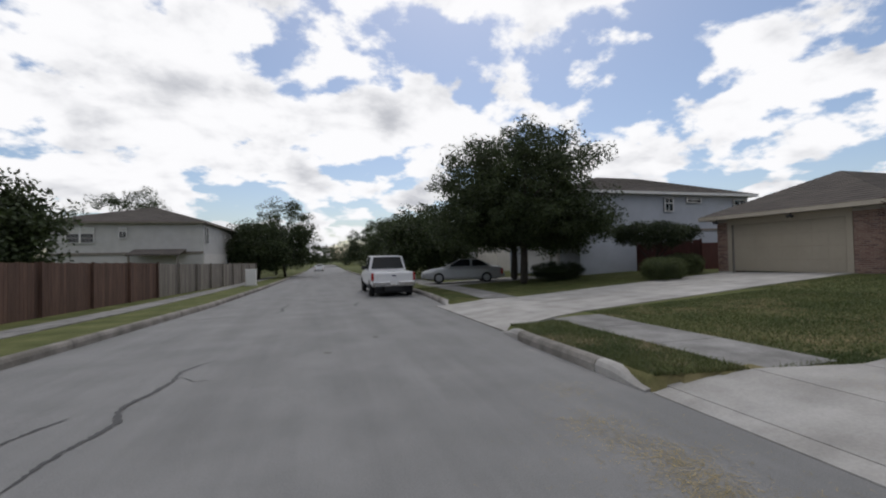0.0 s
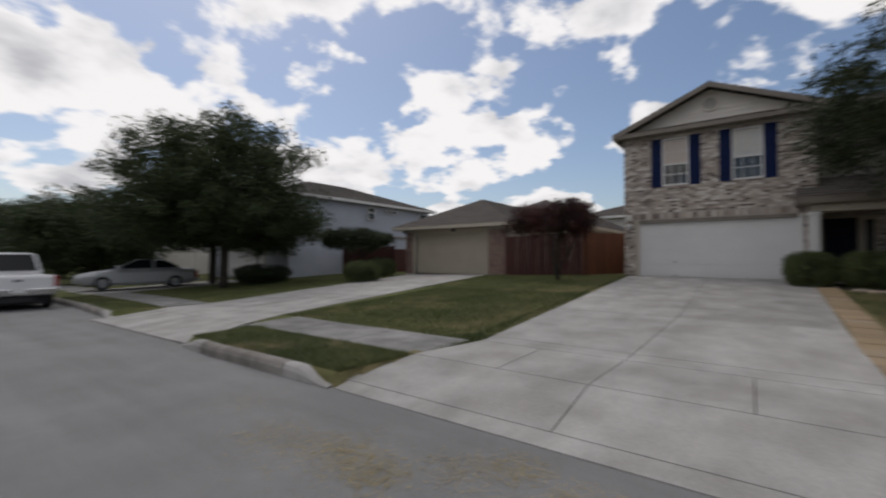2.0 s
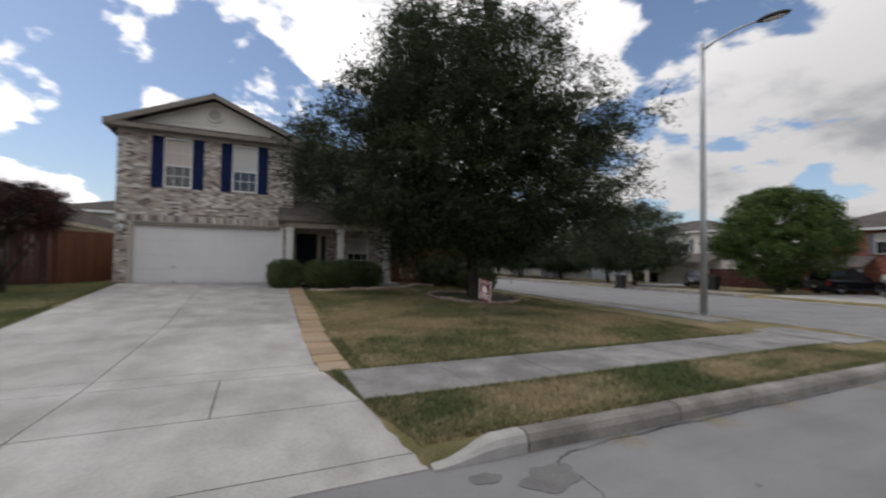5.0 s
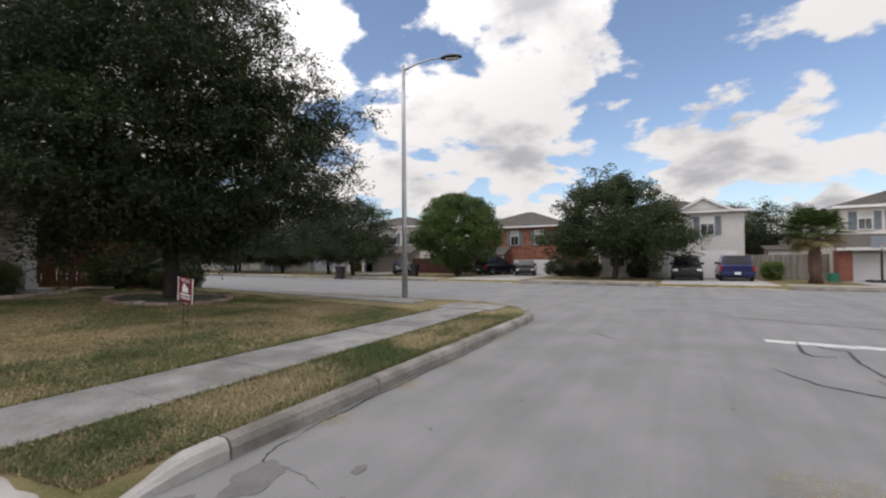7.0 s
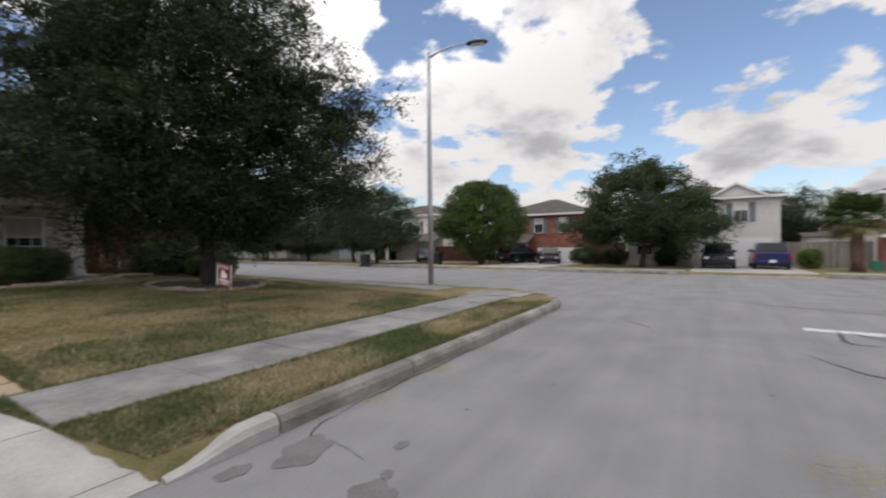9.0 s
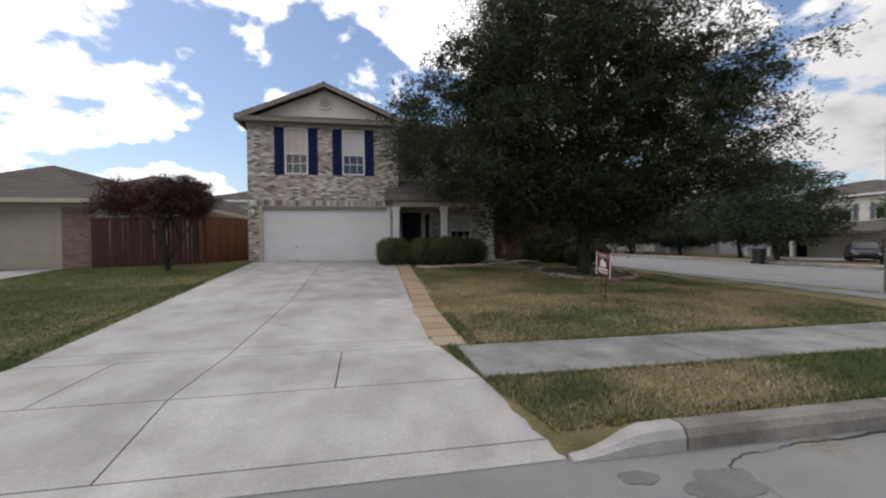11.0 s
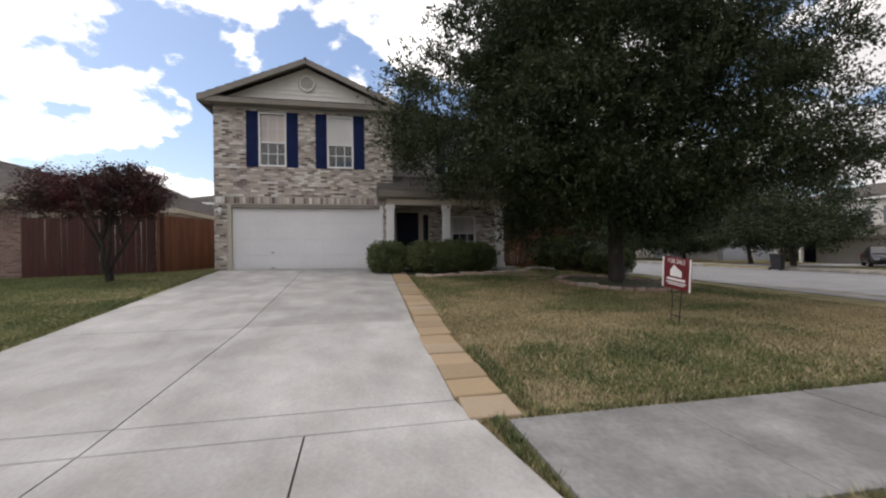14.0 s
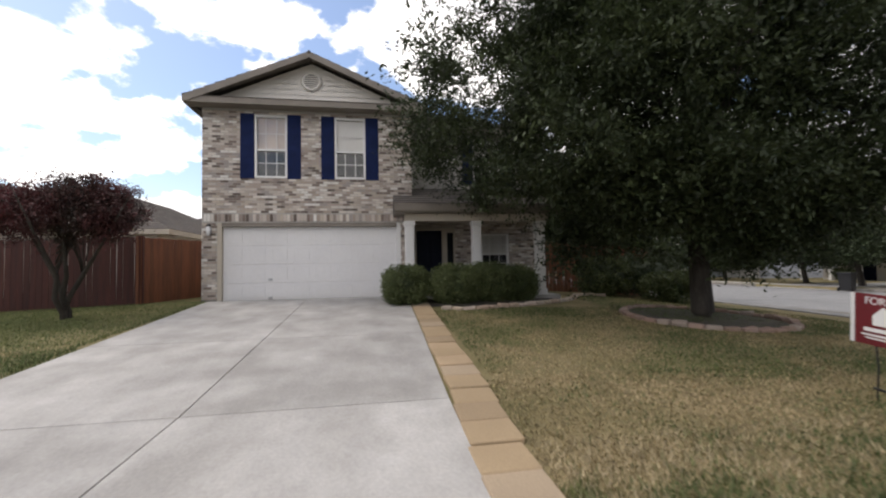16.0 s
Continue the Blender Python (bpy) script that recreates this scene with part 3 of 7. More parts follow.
def cross_pavement():
    p = empty("pavement_south", Matrix(), "narrow concrete pavement along the cross street", "pavement", kind="structure")
    for i in range(20):
        x0 = 7.0 + i * 2
        slab("paving_slab", [(x0 + 0.01, -11.7), (x0 + 1.99, -11.7), (x0 + 1.99, -10.6), (x0 + 0.01, -10.6)], "pavement", p, lift=0.022, nu=2, nv=2)
    for a, b in ((-40, -14.5), (-9.2, -5.4), (1.0, 9), (16, 25), (31, 60)):
        n = round((b - a) / 2.5)
        for i in range(n):
            x0, w = a + (b - a) * i / n, (b - a) / n
            slab("paving_slab", [(x0 + 0.01, -29.3), (x0 + w - 0.01, -29.3), (x0 + w - 0.01, -28.1), (x0 + 0.01, -28.1)], "concrete", p, lift=0.022, nu=2, nv=2)


cross_pavement()


def far_drives():
    for k, (a, b, y) in enumerate(((-14.0, -9.3, -36.4), (-5.0, 0.7, -37.5), (9.6, 15.2, -42), (26, 30.5, -43))):
        d = empty("driveway_south_%d" % (k + 1), Matrix(), "pale concrete driveway across the far street", "driveway", kind="structure")
        for s0, s1 in ((CS - 0.02, -32), (-32, y)):
            for c0, c1 in ((a, (a + b) / 2), ((a + b) / 2, b)):
                slab("slab", [(c0 + 0.01, s0), (c1 - 0.01, s0), (c1 - 0.01, s1), (c0 + 0.01, s1)], "concrete", d, zf=lambda x, yy: road_z(yy) + 0.17 * min(1, (CS - yy) / 1.2 + 0.1) + 0.01, nu=2, nv=6)


far_drives()


def crack(pts, w, name="tar_seam", label="black tar seam sealing a crack in the asphalt"):
    """A ragged tar line poured over a crack."""
    fine = []
    for a, b in zip(pts, pts[1:]):
        for i in range(8):
            f = i / 8
            fine.append((a[0] + (b[0] - a[0]) * f + random.uniform(-1, 1) * 0.012, a[1] + (b[1] - a[1]) * f + random.uniform(-1, 1) * 0.012))
    fine.append(pts[-1])
    verts, faces = [], []
    for i, (x, y) in enumerate(fine):
        p, q = fine[max(i - 1, 0)], fine[min(i + 1, len(fine) - 1)]
        d = Vector((q[0] - p[0], q[1] - p[1])).normalized()
        e = min(1, 4 * min(i, len(fine) - 1 - i) / len(fine) + 0.15)
        h = w / 2 * e * random.uniform(0.6, 1.3)
        for s in (-1, 1):
            verts.append((x - d.y * h * s, y + d.x * h * s, road_z(y) + 0.005))
        if i:
            k = 2 * i
            faces.append((k - 2, k - 1, k + 1, k))
    tagged(mesh_obj(name, verts, faces, "tar"), label, "tar seam", "tar seams in the asphalt")


for pts, w in (([(-2.64, 3.35), (-2.61, 4.47), (-2.60, 4.73), (-2.55, 5.07), (-2.46, 5.33), (-2.43, 5.58), (-2.56, 5.94), (-2.57, 6.17), (-2.46, 6.58), (-2.41, 7.05), (-2.46, 7.55), (-2.32, 7.93), (-2.12, 8.24)], 0.062), ([(-2.39, 7.26), (-2.12, 6.95), (-1.85, 6.90)], 0.018), ([(-3.20, 4.82), (-3.18, 5.35), (-3.09, 5.63), (-2.95, 5.89)], 0.04), ([(-2.01, 14.76), (-1.78, 15.34), (-1.90, 16.27), (-1.72, 17.91)], 0.09), ([(-4.52, 14.41), (-3.94, 14.06), (-3.35, 14.53), (-2.98, 14.41)], 0.08),
               ([(0.61, 15.58), (0.56, 16.27), (0.84, 17.44)], 0.08), ([(-0.91, 18.25), (-0.21, 18.02)], 0.22), ([(-1.38, -7.28), (-1.6, -6.85), (-1.78, -6.54), (-2.15, -6.34), (-2.45, -6.26), (-2.62, -6.45), (-2.5, -6.9), (-2.46, -7.14)], 0.045), ([(-2.15, -9.73), (-2.07, -9.12), (-2.03, -8.61), (-2.1, -8.41), (-2.4, -8.46)], 0.06), ([(-2.32, -9.59), (-2.42, -9.19), (-2.70, -9.07), (-2.58, -8.19), (-2.62, -7.32), (-2.83, -6.80)], 0.045),
               ([(1.32, -9.0), (1.0, -8.65), (0.7, -8.36)], 0.03), ([(2.8, -2.45), (2.86, -2.75), (2.84, -3.1), (2.88, -3.6), (2.84, -4.06), (2.87, -5.0), (2.85, -5.85), (2.88, -7.2), (2.86, -8.4)], 0.026), ([(2.6, -1.95), (2.7, -2.0), (2.8, -2.24), (2.78, -2.45)], 0.012), ([(2.46, -2.01), (2.2, -1.98), (1.96, -1.9)], 0.006), ([(-0.50, -13.50), (-2.00, -12.80), (-4.00, -12.00), (-7.00, -11.60)], 0.05), ([(2.50, -18.00), (-3.00, -19.00), (-9.00, -18.00)], 0.06), ([(12.00, -17.00), (20.00, -17.50), (30.00, -17.00)], 0.05)):
    crack(pts, w)


def blot(name, cx, cy, r, material, label, category, n=40):
    """A flat ragged stain on the asphalt."""
    verts = [(cx, cy, road_z(cy) + 0.005)]
    for i in range(n):
        a = 2 * math.pi * i / n
        k = r * (0.88 + 0.14 * math.sin(2 * a + cx * 9) + 0.1 * math.sin(5 * a + cy * 7) + random.uniform(-0.05, 0.05))
        verts.append((cx + math.cos(a) * k, cy + math.sin(a) * k * 1.3, road_z(cy) + 0.005))
    tagged(mesh_obj(name, verts, [(0, i + 1, (i + 1) % n + 1) for i in range(n)], material), label, category)


for cx, cy, r in ((2.5, -1.78, 0.21), (2.68, -1.3, 0.1), (1.64, -1.6, 0.17), (1.72, -1.85, 0.05), (1.9, -2.25, 0.06), (1.3, -4.3, 0.03), (-0.75, -5.1, 0.03), (1.8, -3.15, 0.025), (0.5, 9.3, 0.08), (-0.44, 8.1, 0.07)):
    blot("oil_stain", cx, cy, r, "stain", "dark oily stain soaked into the asphalt", "stain")


def stop_line():
    bm = bmesh.new()
    for x0, x1 in ((-1.66, -2.9), (-2.92, -5.0)):
        vs = [bm.verts.new((x, y, road_z(y) + 0.004)) for x, y in ((x0, -9.42), (x1, -9.36), (x1, -9.68), (x0, -9.72))]
        bm.faces.new(vs)
    tagged(part("stop_line", bm, "road_paint"), "worn white stop line painted on the asphalt", "road marking", kind="structure")


stop_line()


# ---- vegetation ----
def leaf_cloud(centres, radii, per, size, rng, flat=0.75, droop=0.0, aspect=0.5):
    """Verts and quads of small pointed leaves scattered round centres."""
    c = np.repeat(np.asarray(centres, float), per, axis=0)
    r = np.repeat(np.asarray(radii, float), per)[:, None]
    n = len(c)
    d = rng.normal(size=(n, 3))
    d /= np.linalg.norm(d, axis=1)[:, None]
    p = c + d * r * np.cbrt(rng.random((n, 1))) * np.array([1, 1, flat])
    a = rng.normal(size=(n, 3))
    a[:, 2] = a[:, 2] * 0.6 - droop
    a /= np.linalg.norm(a, axis=1)[:, None]
    b = np.cross(a, rng.normal(size=(n, 3)))
    b /= np.linalg.norm(b, axis=1)[:, None] + 1e-9
    s = size * rng.uniform(0.6, 1.35, (n, 1))
    v = np.stack([p - a * s * 0.5, p + b * s * aspect * 0.5, p + a * s * 0.5, p - b * s * aspect * 0.5], axis=1).reshape(-1, 3)
    f = np.arange(4 * n).reshape(-1, 4)
    return v, f


def fast_mesh(name, v, f, material, parent=None, label=""):
    me = bpy.data.meshes.new(name)
    nv, nf, k = len(v), len(f), f.shape[1]
    me.vertices.add(nv)
    me.vertices.foreach_set("co", np.asarray(v, np.float32).ravel())
    me.loops.add(nf * k)
    me.loops.foreach_set("vertex_index", f.astype(np.int32).ravel())
    me.polygons.add(nf)
    me.polygons.foreach_set("loop_start", np.arange(0, nf * k, k, dtype=np.int32))
    me.update(calc_edges=True)
    me.materials.append(MATS[material])
    ob = new(name, me)
    if parent:
        ob.parent = parent
    if label:
        ob["label"] = label
    return ob


def tree(base, height, lobes, trunk_r, fork, leaf, clusters, per, leaf_size, label, seed, bark="bark", spread=0.55, stems=1, cluster_r=0.6, group="", droop=0.1, category="tree", twigs=0, limbs=16):
    """Trunk, limbs and a crown of leaf clumps. lobes: (dx, dy, z, rx, ry, rz) of the crown's masses above the base."""
    rng = np.random.default_rng(seed)
    t = empty("tree", pose(*base), label, category, group)
    tot = sum(l[3] * l[4] for l in lobes)
    cs, rs = [], []
    for lx, ly, lz, rx, ry, rz in lobes:
        k = max(6, int(clusters * rx * ry / tot))
        d = rng.normal(size=(k, 3))
        d /= np.linalg.norm(d, axis=1)[:, None]
        rad = rng.uniform(spread, 1.02, (k, 1)) ** 0.8
        p = d * rad * np.array([rx, ry, rz]) + np.array([lx, ly, lz])
        wob = np.sin(p * 1.7 + seed) * 0.25
        cs.append(p + wob)
        rs.append(np.full(k, cluster_r) * rng.uniform(0.6, 1.3, k))
    c = np.concatenate(cs)
    r = np.concatenate(rs)
    keep = c[:, 2] > 0.5
    c, r = c[keep], r[keep]
    bm = bmesh.new()
    for sidx in range(stems):
        off = Vector((rng.uniform(-0.3, 0.3), rng.uniform(-0.3, 0.3), 0)) * (1 if stems > 1 else 0)
        lean = Vector((rng.uniform(-0.25, 0.25), rng.uniform(-0.25, 0.25), 0)) * (3 if stems > 1 else 1)
        top = Vector((0, 0, fork)) + lean * 0.6
        add_tube(bm, [off * 0.4 + Vector((0, 0, -0.15)), off * 0.5 + Vector((0, 0, 0.12)), off * 0.7 + top * 0.5, top, top + Vector((lean.x, lean.y, (height - fork) * 0.35)), top + Vector((lean.x * 2, lean.y * 2, (height - fork) * 0.72))], [trunk_r * 1.55, trunk_r * 1.12, trunk_r, trunk_r * 0.88, trunk_r * 0.5, trunk_r * 0.12], 9)
        for i in rng.choice(len(c), min(len(c), limbs if stems == 1 else 6), replace=False):
            e = Vector(c[i])
            z0 = top.z + (height - fork) * rng.uniform(0, 0.35)
            s0 = Vector((top.x, top.y, min(z0, e.z * 0.9 if e.z > fork else top.z)))
            mid = s0.lerp(e, 0.5) + Vector((0, 0, rng.uniform(0.0, 0.5)))
            k = rng.uniform(0.22, 0.42)
            add_tube(bm, [s0, s0.lerp(mid, 0.5) + Vector((0, 0, 0.1)), mid, e], [trunk_r * k, trunk_r * k * 0.8, trunk_r * k * 0.5, 0.012], 5)
    part("trunk", bm, bark, t, smooth=True)
    v, f = spray_cloud(c, r, twigs, per, leaf_size, rng) if twigs else leaf_cloud(c, r, per, leaf_size, rng, droop=droop)
    fast_mesh("crown", v, f, leaf, t)
    return t


def shrub(x, y, rx, ry, h, label, seed, leaf="leaf_shrub", n=300, per=60, size=0.05, name="shrub", group=""):
    """A clipped evergreen bush: stems and a shell of small leaves round a solid dark core that stands in for the shade
    inside.
    """
    rng = np.random.default_rng(seed)
    t = empty(name, pose(x, y, gz(x, y)), label, "bush", group)
    d = rng.normal(size=(n, 3))
    d /= np.linalg.norm(d, axis=1)[:, None]
    p = np.sign(d) * np.abs(d) ** 0.75
    p *= rng.uniform(0.8, 0.97, (n, 1))
    c = p * np.array([rx, ry, h * 0.5]) * 0.92 + np.array([0, 0, h * 0.5])
    c[:, 2] = np.maximum(c[:, 2], 0.08)
    v, f = leaf_cloud(c, np.full(n, 0.17), per, size, rng, flat=1)
    fast_mesh("foliage", v, f, leaf, t)
    bm = bmesh.new()
    for i in range(9):
        a = rng.uniform(0, 6.28)
        add_tube(bm, [(0, 0, -0.08), (math.cos(a) * rx * 0.3, math.sin(a) * ry * 0.3, h * 0.35), (math.cos(a) * rx * 0.7, math.sin(a) * ry * 0.7, h * 0.75)], [0.025, 0.018, 0.006], 5)
    part("stems", bm, "bark", t)
    # solid dark ball: the shade between the inner leaves, put in as a shape
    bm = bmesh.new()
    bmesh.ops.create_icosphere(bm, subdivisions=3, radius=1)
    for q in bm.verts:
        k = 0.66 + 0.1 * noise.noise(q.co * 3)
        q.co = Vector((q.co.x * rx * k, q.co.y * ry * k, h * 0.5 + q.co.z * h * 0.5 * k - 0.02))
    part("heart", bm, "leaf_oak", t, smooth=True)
    return t


def spray_cloud(centres, radii, twigs, per, size, rng, flat=0.6):
    """Leaves set along thin twigs that fan out and droop from each clump's centre."""
    c = np.repeat(np.asarray(centres, float), twigs, axis=0)
    r = np.repeat(np.asarray(radii, float), twigs)[:, None]
    n = len(c)
    d = rng.normal(size=(n, 3)) * np.array([1, 1, flat])
    d /= np.linalg.norm(d, axis=1)[:, None]
    start, end = c + d * r * rng.uniform(0.05, 0.3, (n, 1)), c + d * r * rng.uniform(0.75, 1.35, (n, 1))
    end[:, 2] -= r[:, 0] * rng.uniform(0.0, 0.35, n)
    f = rng.random((n, per, 1))
    p = (start[:, None] * (1 - f) + end[:, None] * f + rng.normal(0, 0.045, (n, per, 3))).reshape(-1, 3)
    m = len(p)
    a = np.repeat(d, per, axis=0) * 0.8 + rng.normal(size=(m, 3)) * 0.7
    a /= np.linalg.norm(a, axis=1)[:, None]
    b = np.cross(a, rng.normal(size=(m, 3)) * 0.6 + np.array([0, 0, 1]))
    b /= np.linalg.norm(b, axis=1)[:, None] + 1e-9
    s = size * rng.uniform(0.6, 1.3, (m, 1))
    v = np.stack([p - a * s * 0.5, p + b * s * 0.2, p + a * s * 0.5, p - b * s * 0.2], axis=1).reshape(-1, 3)
    return v, np.arange(4 * m).reshape(-1, 4)


OAK = (12.8, -6.6)
tree((*OAK, gz(*OAK)), 10.4, [(0.2, 0.15, 6.3, 4.9, 4.9, 3.7), (-0.5, 2.6, 4.5, 3.6, 3.2, 2.2), (-1.3, -2.7, 4.9, 3.5, 2.9, 2.1), (0.8, 0.6, 8.4, 3.0, 3.0, 1.8), (1.9, 4.0, 4.2, 1.9, 1.8, 1.7), (-1.0, 0.8, 2.8, 2.6, 3.0, 0.9), (0.9, 1.6, 1.6, 1.0, 1.2, 0.7), (-1.4, 0.9, 2.3, 1.5, 1.7, 0.7), (-1.5, -0.4, 2.2, 1.3, 1.5, 0.65), (-0.7, -0.5, 2.0, 1.0, 1.3, 0.6), (0.2, -1.4, 1.7, 0.9, 0.9, 0.7), (-2.6, -2.2, 3.0, 1.6, 1.5, 0.8), (-1.3, 0.2, 1.9, 1.1, 1.3, 0.6), (-0.7, -0.9, 1.5, 0.7, 0.8, 0.5)],
     0.2, 2.0, "leaf_live_oak", 1150, 19, 0.1, "large dark green oak with low spreading limbs on the lawn", 5, spread=0.25, cluster_r=0.72, twigs=24, limbs=34)
for i, (x, y, h, r, seed) in enumerate(((9.3, 20.2, 8.4, 4.3, 11), (10.4, 23.6, 8.9, 4.6, 12))):
    tree((x, y, gz(x, y)), h, [(0, 0, h * 0.6, r, r, h * 0.37), (-1.6, 0.5, h * 0.4, r * 0.75, r * 0.75, h * 0.22), (1.6, -0.5, h * 0.38, r * 0.75, r * 0.75, h * 0.22)], 0.19, 1.9, "leaf_elm", 750, 110, 0.14, "dense dark green shade tree on the front lawn", seed, spread=0.3, group="shade trees along the street")
for i, (x, y, h, r, seed) in enumerate(((8.0, 35, 6.2, 3.6, 21), (8.5, 45, 7.2, 4.2, 22), (9.5, 60, 8, 5, 23), (9, 78, 9, 6, 24), (-5.3, 58, 10.0, 4.0, 25), (-7.6, 52, 6.6, 3.2, 36), (-11, 57, 7.0, 4.2, 26), (-8, 74, 8, 5, 27), (-14.2, 23, 6.0, 2.5, 28), (-26, 66, 13.5, 5.5, 29), (22.5, -9.5, 6.5, 3.2, 37), (26, -8, 7, 4, 38), (-3, 150, 8, 8, 30), (8, 165, 9, 9, 31), (-16, 130, 8, 8, 32), (20, 140, 9, 9, 33), (14, 100, 8, 6, 34), (-14, 95, 8, 6, 35))):
    tree((x, y, gz(x, y)), h, [(0, 0, h * 0.58, r, r, h * 0.4), (-r * 0.4, 0.5, h * 0.36, r * 0.75, r * 0.75, h * 0.24), (r * 0.4, -0.5, h * 0.4, r * 0.75, r * 0.75, h * 0.26)], 0.17, 1.3, "leaf_elm", 330, 75, 0.24, "dark green street tree with a rounded crown", seed, spread=0.4, group="shade trees along the street", cluster_r=0.8)
# across the cross street
tree((17.3, -33.6, gz(17.3, -33.6)), 7.3, [(0, 0, 3.9, 4.1, 4.0, 2.9), (0, 0, 5.6, 2.9, 2.8, 1.7)], 0.2, 1.3, "leaf_cedar", 800, 90, 0.17, "dense bright green rounded juniper tree", 41, spread=0.6, cluster_r=0.55)
tree((3.9, -33.2, gz(3.9, -33.2)), 8.4, [(0, 0, 4.4, 4.6, 4.2, 3.0), (0.5, 0, 6.6, 2.4, 2.4, 1.9), (-2.6, 0, 3.0, 3.2, 3.0, 2.1), (2.8, 0, 3.0, 2.9, 2.8, 2.1)], 0.2, 1.3, "leaf_elm", 750, 100, 0.17, "wide grey-green shade tree before the white house", 42, spread=0.4, cluster_r=0.65)
for x, y, h, r, seed in ((26.5, -30, 7.4, 4.2, 43), (32, -32.5, 7.6, 4.5, 44), (41, -34, 7, 4.5, 45), (-7.5, -50, 7.0, 4.5, 46), (-3.5, -56, 7.5, 5, 47), (23, -60, 8, 6, 48), (52, -36, 7, 5, 49), (44, -30, 6.5, 4.5, 50), (60, -34, 8, 6, 51)):
    tree((x, y, gz(x, y)), h, [(0, 0, h * 0.58, r, r, h * 0.4), (-r * 0.4, 0.5, h * 0.36, r * 0.75, r * 0.75, h * 0.24), (r * 0.4, -0.5, h * 0.4, r * 0.75, r * 0.75, h * 0.26)], 0.17, 1.5, "leaf_oak", 420, 110, 0.17, "dark green shade tree across the street", seed, spread=0.4, group="trees across the cross street", cluster_r=0.75)
# smaller ornamental trees
tree((15.2, 6.6, gz(15.2, 6.6)), 3.2, [(0, 0, 2.0, 1.5, 1.6, 0.6), (0.2, -0.8, 2.45, 0.7, 0.6, 0.55), (0, 0.9, 2.2, 0.8, 0.9, 0.6), (-0.4, -1.1, 1.85, 0.7, 0.7, 0.4), (0, 0.2, 2.75, 0.5, 0.4, 0.45), (0.1, 1.4, 1.9, 0.6, 0.6, 0.4), (0.1, -0.3, 2.6, 0.4, 0.35, 0.55)], 0.05, 0.9, "leaf_myrtle", 300, 12, 0.07, "crape myrtle with dark wine-red leaves beside the fence", 61, bark="bark", stems=4, spread=0.4, cluster_r=0.32, twigs=13)
tree((15.6, 18.3, gz(15.6, 18.3)), 3.0, [(0, 0, 2.0, 1.7, 1.7, 0.8)], 0.05, 0.9, "leaf_oak", 260, 90, 0.09, "small dark ornamental tree beside the bungalow", 62, bark="bark", stems=3, cluster_r=0.32, droop=0.0)
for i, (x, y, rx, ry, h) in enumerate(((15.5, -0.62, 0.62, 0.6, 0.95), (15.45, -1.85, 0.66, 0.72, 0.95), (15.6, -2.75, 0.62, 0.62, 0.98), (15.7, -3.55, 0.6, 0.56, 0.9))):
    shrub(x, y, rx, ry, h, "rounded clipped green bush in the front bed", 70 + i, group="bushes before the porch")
for i, (x, y, rx, ry, h) in enumerate(((13.6, 15.6, 0.85, 0.9, 0.95), (16.6, 17.4, 0.8, 0.9, 1.0), (11.6, 20.8, 1.6, 0.9, 0.95), (17.2, 18.8, 0.7, 0.7, 0.9))):
    shrub(x, y, rx, ry, h, "dark clipped hedge bush on the lawn", 80 + i, leaf="leaf_shrub" if i < 2 else "leaf_oak")
for i, (x, y, rx, ry, h, lf) in enumerate(((17.6, -7.2, 0.8, 1.0, 1.3, "leaf_shrub"), (18.2, -9.0, 1.1, 1.5, 1.5, "leaf_oak"), (16.2, -8.6, 0.8, 1.0, 0.9, "leaf_shrub"), (-5.9, -36.0, 0.7, 0.8, 1.3, "leaf_bright"), (6.4, -36.6, 1.2, 0.8, 1.5, "leaf_oak"), (9.0, -37.5, 1.6, 0.8, 1.4, "leaf_oak"), (16.2, -39, 1.5, 0.8, 1.4, "leaf_shrub"), (19.4, -38.5, 1.5, 0.8, 1.5, "leaf_shrub"), (2.6, -37.0, 0.9, 0.8, 1.3, "leaf_oak"), (36, -41.5, 1.3, 0.8, 1.1, "leaf_shrub"))):
    shrub(x, y, rx, ry, h, "leafy green bush growing against the house", 90 + i, leaf=lf, size=0.08, n=130)


def palm():
    """A fan palm: boot-covered trunk, fan leaves on stalks, a skirt of dry ones."""
    x, y = -7.3, -32.0
    t = empty("palm_tree", pose(x, y, gz(x, y)), "fan palm with green fronds and a dry brown skirt", "palm")
    rng = np.random.default_rng(7)
    tube("trunk", [(0, 0, -0.1), (0, 0, 0.8), (0.03, 0, 1.6), (0.03, 0, 3.0)], [0.42, 0.36, 0.33, 0.26], "fence_brown", t, seg=12)
    for i in range(46):
        a = i * 2.4
        el = 1.3 - 2.0 * i / 46
        dry = i > 32
        d = Vector((math.cos(a) * math.cos(el), math.sin(a) * math.cos(el), math.sin(el)))
        ln = rng.uniform(0.8, 1.15)
        root = Vector((0.03, 0, 3.0))
        hub = root + d * ln
        bm = bmesh.new()
        add_tube(bm, [root, root + d * ln * 0.5 + Vector((0, 0, 0.04)), hub], [0.02, 0.015, 0.012], 4)
        side = d.cross(Vector((0, 0, 1))).normalized()
        up = side.cross(d)
        for k in range(19):
            th = radians(-105 + 210 * k / 18)
            dd = (d * math.cos(th) + side * math.sin(th)) * rng.uniform(0.8, 1.0)
            tip = hub + dd + Vector((0, 0, -0.22))
            w = dd.cross(up).normalized() * 0.06
            m_ = hub + dd * 0.55
            vs = [bm.verts.new(p) for p in (hub, m_ + w + up * 0.02, tip, m_ - w + up * 0.02)]
            bm.faces.new(vs)
        part("frond", bm, "leaf_dry" if dry else "leaf_palm", t, "dry brown frond" if dry else "")
    return t


palm()


